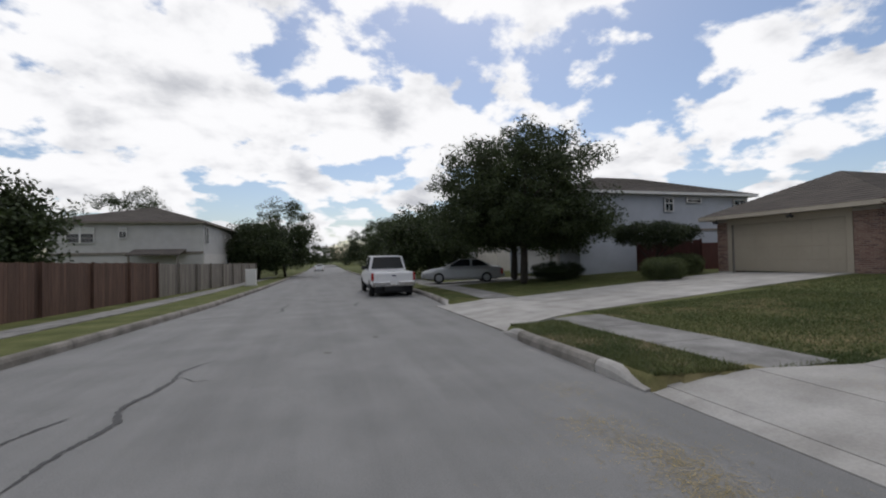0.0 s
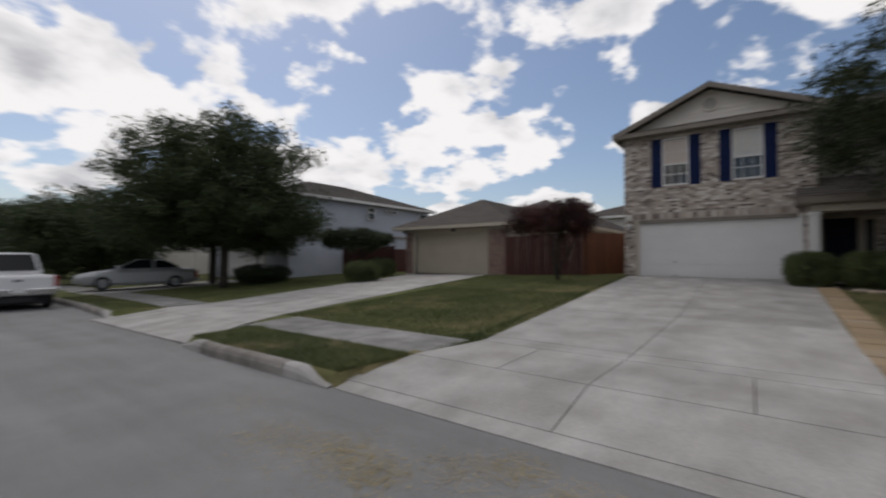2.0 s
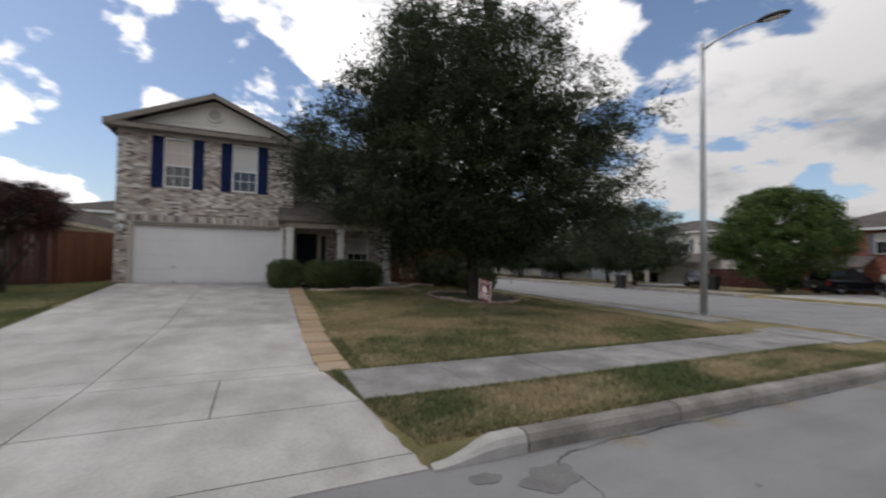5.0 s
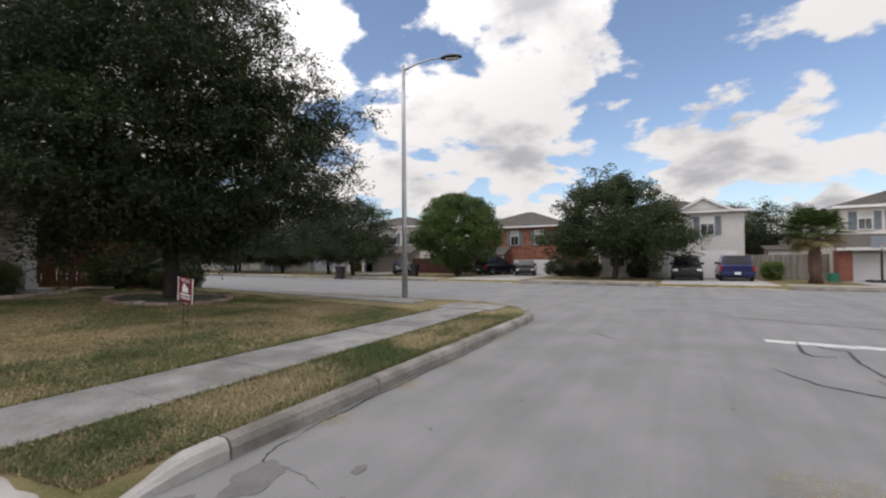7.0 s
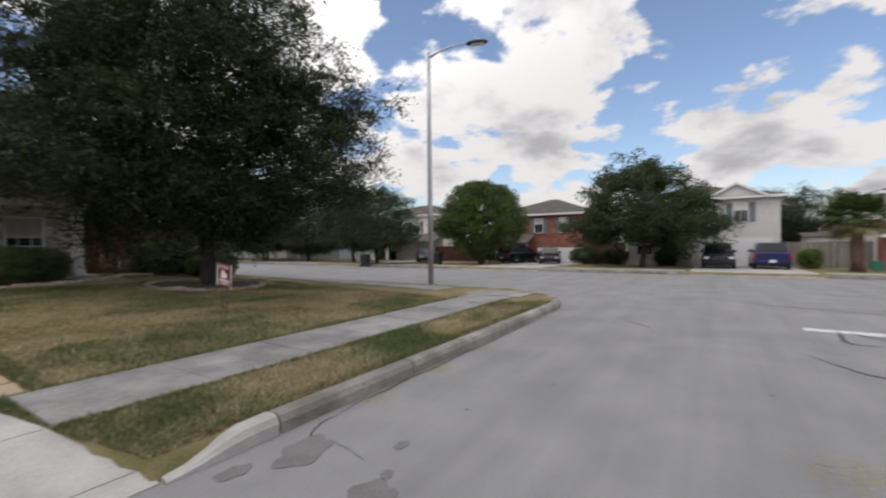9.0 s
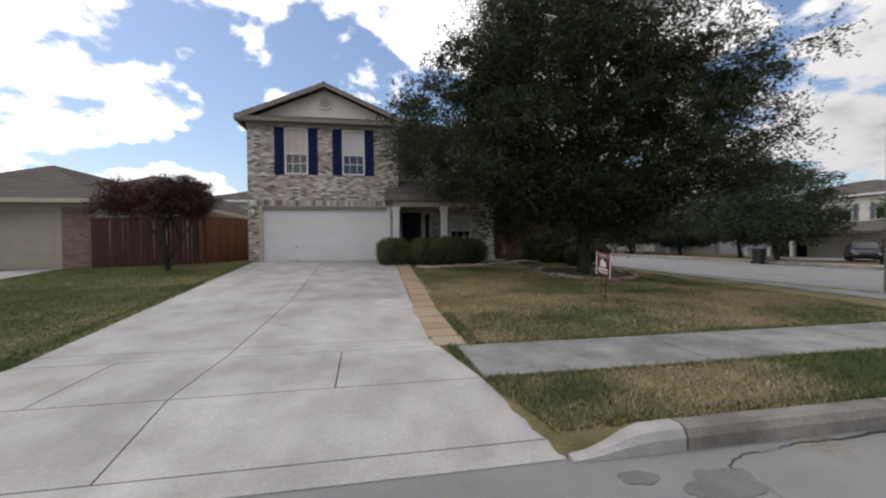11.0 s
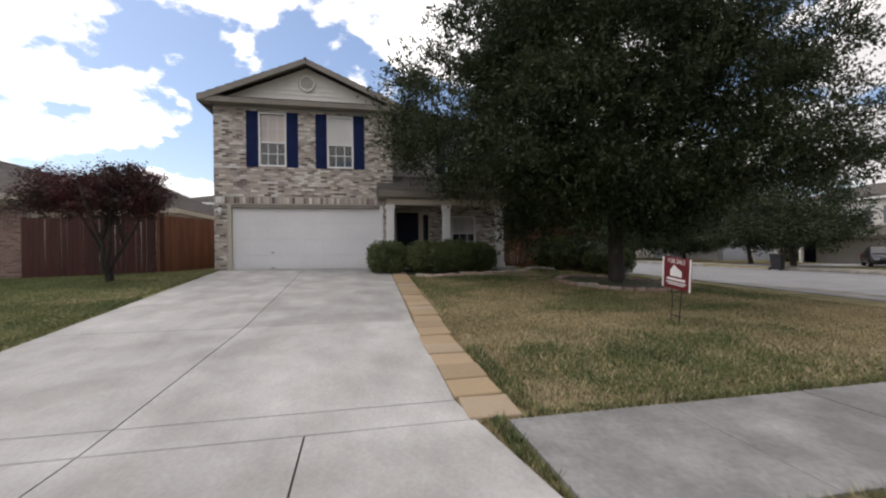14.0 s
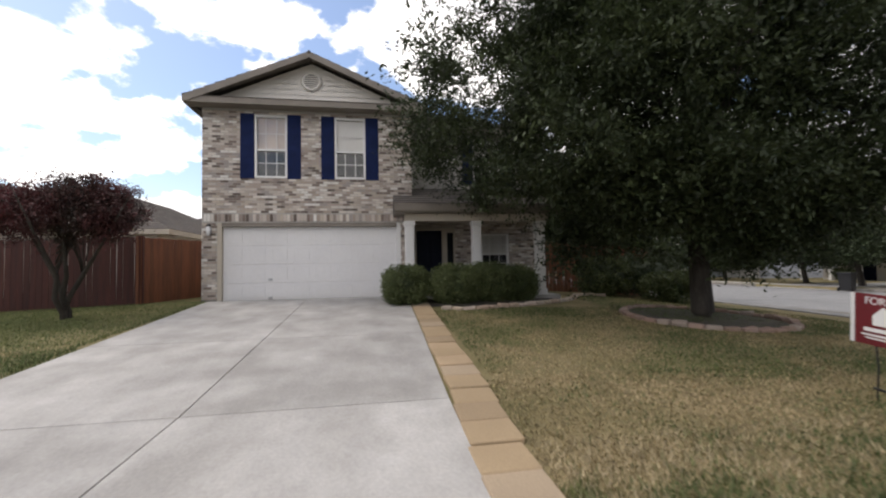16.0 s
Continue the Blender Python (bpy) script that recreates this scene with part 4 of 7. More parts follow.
# ---- building helpers ----
def flat_poly(bm, pts, thick):
    """A slab of the given thickness below a planar polygon."""
    top = [bm.verts.new(p) for p in pts]
    low = [bm.verts.new((p[0], p[1], p[2] - thick)) for p in pts]
    bm.faces.new(top)
    bm.faces.new(low[::-1])
    for i in range(len(pts)):
        k = (i + 1) % len(pts)
        bm.faces.new((top[i], low[i], low[k], top[k]))


def hip_roof(name, x0, x1, y0, y1, z, h, parent, over=0.4, fascia="trim_taupe", label=""):
    """A hipped roof over a rectangle, with shingle courses and a fascia board."""
    x0, x1, y0, y1 = x0 - over, x1 + over, y0 - over, y1 + over
    if x1 - x0 > y1 - y0:
        k = (y1 - y0) / 2
        r0, r1 = Vector((x0 + k, (y0 + y1) / 2, z + h)), Vector((x1 - k, (y0 + y1) / 2, z + h))
        quads = [[(x0, y0), (x1, y0), r1, r0], [(x1, y1), (x0, y1), r0, r1], [(x0, y1), (x0, y0), r0, r0], [(x1, y0), (x1, y1), r1, r1]]
    else:
        k = (x1 - x0) / 2
        r0, r1 = Vector(((x0 + x1) / 2, y0 + k, z + h)), Vector(((x0 + x1) / 2, y1 - k, z + h))
        quads = [[(x0, y1), (x0, y0), r0, r1], [(x1, y0), (x1, y1), r1, r0], [(x0, y0), (x1, y0), r0, r0], [(x1, y1), (x0, y1), r1, r1]]
    bm = bmesh.new()
    for a, b, c, d in quads:
        a, b = Vector((*a, z)), Vector((*b, z))
        n = max(6, int((c - b).length / 0.3))
        nrm = (b - a).cross(d - a).normalized()
        below = [bm.verts.new(a), bm.verts.new(b)]
        for i in range(n):
            f, g = i / n, (i + 1) / n
            p, q, r_, s = a.lerp(d, f), b.lerp(c, f), b.lerp(c, g), a.lerp(d, g)
            lip = [bm.verts.new(v + nrm * 0.024) for v in (p, q)]
            bm.faces.new((below[0], below[1], lip[1], lip[0]))
            if (r_ - s).length < 1e-4:
                bm.faces.new((*lip, bm.verts.new(s)))
            else:
                below = [bm.verts.new(v + nrm * 0.004) for v in (s, r_)]
                bm.faces.new((lip[0], lip[1], below[1], below[0]))
    bmesh.ops.remove_doubles(bm, verts=bm.verts, dist=0.012)
    ob = part(name, bm, "shingle", parent, label)
    bm = bmesh.new()
    for lo, hi in (((x0, y0, z - 0.17), (x0 + 0.03, y1, z)), ((x1 - 0.03, y0, z - 0.17), (x1, y1, z)), ((x0 + 0.03, y0, z - 0.17), (x1 - 0.03, y0 + 0.03, z)), ((x0 + 0.03, y1 - 0.03, z - 0.17), (x1 - 0.03, y1, z))):
        add_box(bm, lo, hi)
    part("fascia", bm, fascia, ob)
    bx("soffit", (x0 + 0.03, y0 + 0.03, z - 0.12), (x1 - 0.03, y1 - 0.03, z - 0.1), fascia, ob)
    return ob


def window(parent, axis, at, a0, a1, z0, z1, sash=True, grid=(3, 2), blind="blind", frame="white_paint", shutters="", name="window", out=1, deep=0.1, blind_to=0.45):
    """A sash window in a wall. axis 'x': the wall's plane is x = at; out: the way it faces. a0..a1 along the wall."""
    w = new(name)
    w.parent = parent

    def b(nm, lo, hi, m, bev=0.0, par=w):
        (o0, p0, q0), (o1, p1, q1) = lo, hi
        o0, o1 = sorted((at + out * o0, at + out * o1))
        if axis == 'x':
            return bx(nm, (o0, p0, q0), (o1, p1, q1), m, par, bevel=bev)
        return bx(nm, (p0, o0, q0), (p1, o1, q1), m, par, bevel=bev)
    t = 0.05
    for lo, hi in (((-deep, a0, z0), (0.015, a0 + t, z1)), ((-deep, a1 - t, z0), (0.015, a1, z1)), ((-deep, a0 + t, z0), (0.015, a1 - t, z0 + t)), ((-deep, a0 + t, z1 - t), (0.015, a1 - t, z1))):
        b("window_frame", lo, hi, frame)
    zm = z0 + (z1 - z0) * blind_to
    if sash:
        b("meeting_rail", (-deep + 0.02, a0 + t, zm - 0.03), (0.005, a1 - t, zm + 0.02), frame)
    for zz0, zz1 in ((z0 + t, zm), (zm, z1 - t)):
        for i in range(1, grid[0]):
            y = a0 + (a1 - a0) * i / grid[0]
            b("muntin", (-deep + 0.045, y - 0.009, zz0), (-deep + 0.06, y + 0.009, zz1), frame)
        for i in range(1, grid[1]):
            z = zz0 + (zz1 - zz0) * i / grid[1]
            b("muntin", (-deep + 0.047, a0 + t, z - 0.009), (-deep + 0.058, a1 - t, z + 0.009), frame)
    g = b("pane", (-deep + 0.03, a0 + t, z0 + t), (-deep + 0.036, a1 - t, z1 - t), "glass")
    g.visible_shadow = False
    b("blind", (-deep - 0.03, a0 + t, zm), (-deep - 0.01, a1 - t, z1 - t), blind)
    b("room", (-deep - 0.04, a0, z0), (-deep - 0.032, a1, z1), "room_dark")
    if shutters:
        sw = 0.36
        for s0 in (a0 - sw - 0.01, a1 + 0.01):
            sh = b("shutter", (0, s0, z0 - 0.03), (0.03, s0 + sw, z1 + 0.03), shutters, 0.006)
            for q0, q1 in ((z0 + 0.05, z0 + (z1 - z0) * 0.47), (z0 + (z1 - z0) * 0.53, z1 - 0.05)):
                k = 10
                for j in range(k):
                    za = q0 + (q1 - q0) * (j + 0.12) / k
                    b("louver", (0.03, s0 + 0.05, za), (0.04, s0 + sw - 0.05, za + (q1 - q0) / k * 0.7), shutters, 0, sh)
    return w


def wall_with_holes(name, axis, at, thick, a0, a1, z0, z1, holes, material, parent, label=""):
    """A wall as one mesh of blocks round its openings. holes: (a0, a1, z0, z1)."""
    aa = sorted({a0, a1, *[h[0] for h in holes], *[h[1] for h in holes]})
    zz = sorted({z0, z1, *[h[2] for h in holes], *[h[3] for h in holes]})
    bm = bmesh.new()
    for p, q in zip(aa, aa[1:]):
        for r, s in zip(zz, zz[1:]):
            if any(h[0] - 1e-6 <= p and q <= h[1] + 1e-6 and h[2] - 1e-6 <= r and s <= h[3] + 1e-6 for h in holes):
                continue
            lo, hi = ((at, p, r), (at + thick, q, s)) if axis == 'x' else ((p, at, r), (q, at + thick, s))
            lo, hi = [min(u, v) for u, v in zip(lo, hi)], [max(u, v) for u, v in zip(lo, hi)]
            add_box(bm, lo, hi)
    bmesh.ops.remove_doubles(bm, verts=bm.verts, dist=1e-5)
    return part(name, bm, material, parent, label)


def siding(name, axis, at, a0, a1, z0, z1, out, material, parent, holes=(), course=0.2):
    """Lapped boards on a wall, joined into one mesh."""
    bm = bmesh.new()
    n = max(1, round((z1 - z0) / course))
    for i in range(n):
        za, zb = z0 + (z1 - z0) * i / n, z0 + (z1 - z0) * (i + 1) / n
        spans = [(a0, a1)]
        for h in holes:
            if h[2] < zb - 0.02 and h[3] > za + 0.02:
                spans = [p for s in spans for p in ((s[0], min(s[1], h[0])), (max(s[0], h[1]), s[1])) if p[1] - p[0] > 0.01]
        for s0, s1 in spans:
            for pts in ([(s0, za, 0.022), (s1, za, 0.022), (s1, zb, 0.006), (s0, zb, 0.006)], [(s0, za, 0.0), (s1, za, 0.0), (s1, za, 0.022), (s0, za, 0.022)]):
                vs = [bm.verts.new((at + out * o, a, z) if axis == 'x' else (a, at + out * o, z)) for a, z, o in pts]
                bm.faces.new(vs)
    ob = part(name, bm, material, parent)
    ob["kind"] = "stuff"
    return ob


def garage_door(parent, axis, at, a0, a1, z0, z1, material, sections=4, cols=8, out=-1, label=""):
    g = new("garage_door")
    g.parent = parent
    if label:
        g["label"] = label
    h = (z1 - z0) / sections
    for i in range(sections):
        bm = bmesh.new()
        lo, hi = z0 + i * h + 0.0015, z0 + (i + 1) * h - 0.0015
        o0, o1 = sorted((at, at - out * 0.05))
        add_box(bm, (o0, a0, lo) if axis == 'x' else (a0, o0, lo), (o1, a1, hi) if axis == 'x' else (a1, o1, hi), 0.004)
        w = (a1 - a0) / cols
        for c in range(cols):
            p0, p1 = sorted((at, at + out * 0.006))
            q0, q1 = a0 + c * w + 0.09, a0 + (c + 1) * w - 0.09
            add_box(bm, (p0, q0, lo + 0.09) if axis == 'x' else (q0, p0, lo + 0.09), (p1, q1, hi - 0.09) if axis == 'x' else (q1, p1, hi - 0.09), 0.005)
        part("door_section", bm, material, g)
    return g


def bricks(parent, axis, at, out, a0, a1, z0, z1, holes, mat_piece, mat_join, pieces=0, size=(0.195, 0.057), pick=None, name="brickwork"):
    """Running-bond bricks proud of a mortar wall. The first `pieces` inside pick() are objects of their own, the rest one mesh."""
    L, H, J = size[0], size[1], 0.011
    rng = random.Random(3)
    verts, faces, made = [], [], 0
    shared = {}
    rows = int((z1 - z0) / (H + J))
    for r in range(rows):
        z = z0 + r * (H + J)
        a = a0 - (L + J) * (0.5 if r % 2 else 0)
        while a < a1:
            s, e = max(a, a0), min(a + L, a1)
            a += L + J
            for h in holes:
                if h[2] < z + H - 0.01 and h[3] > z + 0.01:
                    if s >= h[0] - 0.005 and e <= h[1] + 0.005:
                        e = s
                    elif s < h[0] < e:
                        e = h[0]
                    elif s < h[1] < e:
                        s = h[1]
            if e - s < 0.03:
                continue
            d = 0.012 + rng.uniform(-0.003, 0.004)
            c = 0.006
            bot = [(s, z), (e, z), (e, z + H), (s, z + H)]
            top = [(s + c, z + c), (e - c, z + c), (e - c, z + H - c), (s + c, z + H - c)]
            if made < pieces and pick(s, z) and e - s > L - 0.002:
                key = made % 7
                if key not in shared:
                    vs = [(0, 0, 0), (0, L, 0), (0, L, H), (0, 0, H), (out * d, c, c), (out * d, L - c, c), (out * d, L - c, H - c), (out * d, c, H - c)]
                    me = bpy.data.meshes.new("brick")
                    me.from_pydata(vs, [], [(4, 5, 6, 7), (0, 1, 5, 4), (1, 2, 6, 5), (2, 3, 7, 6), (3, 0, 4, 7)])
                    me.materials.append(MATS[mat_piece])
                    shared[key] = me
                ob = new("brick", shared[key])
                ob.location = (at, s, z)
                ob.parent = parent
                made += 1
                continue
            k = len(verts)
            for (p, q), o in [(v, 0.0) for v in bot] + [(v, out * d) for v in top]:
                verts.append((at + o, p, q) if axis == 'x' else (p, at + o, q))
            faces += [(k + 4, k + 5, k + 6, k + 7), (k, k + 1, k + 5, k + 4), (k + 1, k + 2, k + 6, k + 5), (k + 2, k + 3, k + 7, k + 6), (k + 3, k, k + 4, k + 7)]
    if verts:
        ob = mesh_obj(name, verts, faces, mat_join, parent)
        ob["kind"] = "stuff"


def post(parent, x, y, z0, z1, w=0.24):
    bm = bmesh.new()
    add_box(bm, (x - w / 2, y - w / 2, z0), (x + w / 2, y + w / 2, z1), 0.01)
    add_box(bm, (x - w / 2 - 0.03, y - w / 2 - 0.03, z0 - 0.001), (x + w / 2 + 0.03, y + w / 2 + 0.03, z0 + 0.16), 0.01)
    add_box(bm, (x - w / 2 - 0.03, y - w / 2 - 0.03, z1 - 0.12), (x + w / 2 + 0.03, y + w / 2 + 0.03, z1), 0.01)
    part("porch_post", bm, "white_paint", parent)


# ---- the brick house ----
def main_house():
    X, Z0, ZT = 17.0, 0.72, 6.02
    h = empty("house", Matrix(), "two-storey pale brick house with blue shutters and white garage", "house")
    gar = (-0.61, 4.27, Z0 - 0.1, 2.9)
    w1, w2 = (2.48, 3.32, 4.13, 5.86), (0.36, 1.2, 4.13, 5.86)
    front = wall_with_holes("wall_front", 'x', X, 0.25, -0.95, 4.65, Z0 - 0.5, ZT, [gar, w1, w2], "mortar", h)
    # the soldier course over the garage
    a = -0.93
    while a < 4.6:
        bx("soldier_brick", (X - 0.016, a, 2.93), (X, a + 0.075, 3.13), "brick_piece", front, bevel=0.004)
        a += 0.088
    holes = [(-0.61, 4.27, Z0 - 0.5, 2.9), (-0.95, 4.65, 2.915, 3.145), w1, w2]
    bricks(front, 'x', X, -1, -0.95, 4.65, Z0, ZT - 0.05, holes, "brick_piece", "brick_joined", 290, pick=lambda y, z: z < 4.15)
    # other walls
    bx("wall_side", (X, 4.4, Z0 - 0.5), (29, 4.65, ZT), "siding_cream", h).location = (0.25, 0, 0)
    siding("lap_siding", 'y', 4.65, X + 0.3, 29, Z0, ZT, 1, "siding_cream", h)
    bx("wall_side", (X + 0.25, -0.95, 3.2), (19, -0.7, ZT), "siding_cream", h)
    wing = wall_with_holes("wall_wing", 'x', 18.3, 0.25, -5.2, -0.95, Z0 - 0.5, ZT - 0.1, [(-2.1, -1.12, Z0, 2.85), (-4.25, -3.3, 1.35, 2.65), (-4.0, -3.1, 4.3, 5.7)], "mortar", h)
    bricks(wing, 'x', 18.3, -1, -5.2, -0.95, Z0, 3.4, [(-2.45, -1.1, Z0 - 0.5, 2.9), (-4.27, -3.28, 1.3, 2.7)], "brick_piece", "brick_joined")
    bx("wall_side", (18.55, -5.2, Z0 - 0.5), (29.2, -4.95, ZT - 0.1), "siding_cream", h)
    bx("wall_back", (29, -4.95, Z0 - 0.5), (29.25, 4.65, ZT - 0.1), "siding_cream", h)
    # garage opening: trim, door, floor
    for y0, y1 in ((-0.61, -0.5), (4.16, 4.27)):
        bx("garage_trim", (X + 0.01, y0, Z0), (X + 0.2, y1, 2.9), "white_paint" if y0 < 0 else "trim_tan", h)
    bx("garage_trim", (X + 0.01, -0.5, 2.8), (X + 0.2, 4.16, 2.9), "trim_taupe", h)
    garage_door(h, 'x', X + 0.14, -0.5, 4.16, Z0 + 0.03, 2.8, "garage_white", label="white panelled garage door, closed")
    for yy, zz in ((2.95, 1.35), (2.95, 0.85)):
        bx("door_handle", (X + 0.1, yy - 0.05, zz - 0.03), (X + 0.135, yy + 0.05, zz + 0.03), "steel", h, "small grey pull handle", bevel=0.006)
    # windows
    window(h, 'x', X, *w1, shutters="shutter_blue", blind="blind_reflection", out=-1)
    window(h, 'x', X, *w2, shutters="shutter_blue", out=-1)
    window(h, 'x', 18.3, -4.25, -3.3, 1.35, 2.65, out=-1, blind_to=0.5)
    window(h, 'x', 18.3, -4.0, -3.1, 4.3, 5.7, out=-1, shutters="shutter_blue")
    # gable and roof
    ya, yb, ym, ze, zp = -1.37, 4.97, 1.82, 6.16, 7.49
    bm = bmesh.new()
    n = 8
    for i in range(n):
        f, g = i / n, (i + 1) / n
        za, zb = ze + (zp - ze - 0.12) * f, ze + (zp - ze - 0.12) * g
        l0, l1 = -1.0 + (ym + 1.0) * f, -1.0 + (ym + 1.0) * g
        r0, r1 = 4.6 + (ym - 4.6) * f, 4.6 + (ym - 4.6) * g
        vs = [bm.verts.new(p) for p in ((X - 0.03, l0, za), (X - 0.03, r0, za), (X - 0.008, r1, zb), (X - 0.008, l1, zb))]
        bm.faces.new(vs if (r1 - l1) > 0.01 else vs[:3])
    part("gable_siding", bm, "siding_cream", h, "cream lapped boards")
    bm = bmesh.new()
    flat_poly(bm, [(X, -0.95, ze + 0.0), (X, 4.65, ze), (X, ym, zp - 0.14)], 0.02)
    part("gable_core", bm, "siding_cream", h)
    roof = new("roof")
    roof.parent = h
    for s, yy in ((1, ya), (-1, yb)):
        nrm = Vector((0, -s * (zp - ze), abs(ym - yy))).normalized()
        bm = bmesh.new()
        k = 12
        for i in range(k):
            f, g = i / k, (i + 1) / k
            p0, p1 = Vector((0, yy + (ym - yy) * f, ze + (zp - ze) * f)), Vector((0, yy + (ym - yy) * g, ze + (zp - ze) * g))
            q = [p0 + nrm * 0.03, p1 + nrm * 0.008]
            vs = [bm.verts.new((x, p.y, p.z)) for x, p in ((16.55, q[0]), (29.6, q[0]), (29.6, q[1]), (16.55, q[1]))]
            bm.faces.new(vs)
            vs2 = [bm.verts.new((x, p.y, p.z)) for x, p in ((16.55, p0), (29.6, p0), (29.6, q[0]), (16.55, q[0]))]
            bm.faces.new(vs2)
        part("shingles", bm, "shingle", roof)
        bm = bmesh.new()
        vs = []
        for x in (16.54, 16.59):
            vs.append([bm.verts.new((x, y, z)) for y, z in ((yy, ze - 0.0), (ym, zp + 0.02), (ym, zp - 0.15), (yy + s * 0.1, ze - 0.15), (yy, ze - 0.15))])
        bm.faces.new(vs[0])
        bm.faces.new(vs[1][::-1])
        for i in range(5):
            j = (i + 1) % 5
            bm.faces.new((vs[0][i], vs[1][i], vs[1][j], vs[0][j]))
        part("rake_board", bm, "trim_taupe", roof)
        bm = bmesh.new()
        flat_poly(bm, [(16.56, yy, ze - 0.01), (16.56, ym, zp - 0.01), (X, ym, zp - 0.01), (X, yy, ze - 0.01)], 0.02)
        part("soffit", bm, "trim_taupe", roof)
        y0, y1 = sorted((yy, yy + s * 0.03))
        bx("eave_board", (16.6, y0, ze - 0.17), (29.6, y1, ze), "trim_taupe", roof)
    bx("eave_return", (16.57, ya + 0.03, ze - 0.16), (16.62, yb - 0.03, ze), "trim_taupe", roof)
    bx("soffit", (16.6, ya + 0.03, ze - 0.14), (17.0, yb - 0.03, ze - 0.1), "trim_taupe", roof)
    bx("return_shingles", (16.55, ya, ze), (17.0, yb, ze + 0.012), "shingle", roof)
    tube("ridge_cap", [(16.53, ym, zp + 0.0), (29.6, ym, zp + 0.0)], [0.045, 0.045], "shingle", roof, seg=8)
    # round louvred vent
    v = new("gable_vent")
    v.parent = h
    bm = bmesh.new()
    N = 28
    for i in range(N):
        a0, a1 = 2 * math.pi * i / N, 2 * math.pi * (i + 1) / N
        ring = []
        for a in (a0, a1):
            for r, x in ((0.2, X - 0.04), (0.2, X - 0.07), (0.27, X - 0.07), (0.27, X - 0.02)):
                ring.append(bm.verts.new((x, ym + math.cos(a) * r, 6.85 + math.sin(a) * r)))
        for k in range(3):
            bm.faces.new((ring[k], ring[k + 1], ring[k + 5], ring[k + 4]))
    part("vent_ring", bm, "siding_cream", v, smooth=True)
    bm = bmesh.new()
    bmesh.ops.create_circle(bm, cap_ends=True, radius=0.2, segments=28, matrix=pose(X - 0.036, ym, 6.85, 0, 90, 0))
    part("vent_backing", bm, "room_dark", v)
    for i in range(6):
        z = 6.85 - 0.17 + i * 0.06
        w = math.sqrt(max(0.0, 0.2 ** 2 - (z + 0.015 - 6.85) ** 2))
        bx("vent_slat", (X - 0.06, ym - w, z), (X - 0.045, ym + w, z + 0.032), "siding_cream", v)
    hip_roof("roof_wing", 18.3, 29.2, -5.2, 1.0, 6.05, 1.6, h)
    # porch
    bx("porch_floor", (16.1, -5.0, 0.3), (18.3, -0.95, 0.78), "concrete", h)
    for y in (-0.8, -2.66, -4.52):
        post(h, 16.35, y, 0.78, 2.86)
    bx("porch_beam", (16.22, -4.75, 2.86), (16.5, -0.68, 3.06), "trim_tan", h)
    bx("porch_beam", (16.5, -4.75, 2.86), (18.3, -4.5, 3.06), "trim_tan", h)
    bx("porch_ceiling", (16.5, -4.5, 3.0), (18.3, -0.95, 3.05), "trim_tan", h)
    bm = bmesh.new()
    for i in range(8):
        f, g = i / 8, (i + 1) / 8
        vs = [bm.verts.new(p) for p in ((15.95 + 2.4 * f, -5.05, 3.3 + 0.85 * f + 0.022), (15.95 + 2.4 * f, -0.4, 3.3 + 0.85 * f + 0.022), (15.95 + 2.4 * g, -0.4, 3.3 + 0.85 * g), (15.95 + 2.4 * g, -5.05, 3.3 + 0.85 * g))]
        bm.faces.new(vs)
        vs = [bm.verts.new(p) for p in ((15.95 + 2.4 * f, -5.05, 3.3 + 0.85 * f), (15.95 + 2.4 * f, -0.4, 3.3 + 0.85 * f), (15.95 + 2.4 * f, -0.4, 3.322 + 0.85 * f), (15.95 + 2.4 * f, -5.05, 3.322 + 0.85 * f))]
        bm.faces.new(vs)
    for y in (-5.05, -0.4):
        vs = [bm.verts.new(p) for p in ((15.95, y, 3.3), (18.35, y, 4.15), (18.35, y, 3.12), (15.95, y, 3.12))]
        bm.faces.new(vs)
    part("porch_roof", bm, "shingle", h)
    bx("porch_fascia", (15.93, -5.07, 3.1), (15.98, -0.38, 3.29), "trim_taupe", h)
    bx("porch_soffit", (15.98, -5.05, 3.07), (17.0, -0.4, 3.1), "trim_taupe", h)
    d = new("front_door")
    d.parent = h
    d["label"] = "dark navy panelled front door, closed"
    bx("door_leaf", (18.38, -2.02, 0.8), (18.43, -1.2, 2.78), "door_navy", d)
    for z0, z1 in ((0.95, 1.5), (1.65, 2.6)):
        for y0, y1 in ((-1.95, -1.66), (-1.56, -1.27)):
            bx("door_panel", (18.368, y0, z0), (18.38, y1, z1), "door_navy", d, bevel=0.008)
    for lo, hi in (((18.27, -2.1, 0.78), (18.4, -2.02, 2.85)), ((18.27, -1.2, 0.78), (18.4, -1.12, 2.85)), ((18.27, -2.02, 2.78), (18.4, -1.2, 2.85))):
        bx("door_frame", lo, hi, "trim_tan", d)
    tube("door_knob", [(18.37, -1.93, 1.72), (18.33, -1.93, 1.72), (18.3, -1.93, 1.72)], [0.012, 0.02, 0.028], "steel", d)
    bx("sidelight_frame", (18.25, -2.45, 0.78), (18.3, -2.1, 2.85), "trim_tan", h)
    bx("sidelight_pane", (18.235, -2.38, 1.0), (18.25, -2.18, 2.7), "tinted_glass", h)
    # wall lantern by the garage
    l = new("wall_lantern")
    l.parent = h
    bx("bracket", (X - 0.1, 4.42, 2.72), (X - 0.01, 4.48, 2.76), "dark_metal", l)
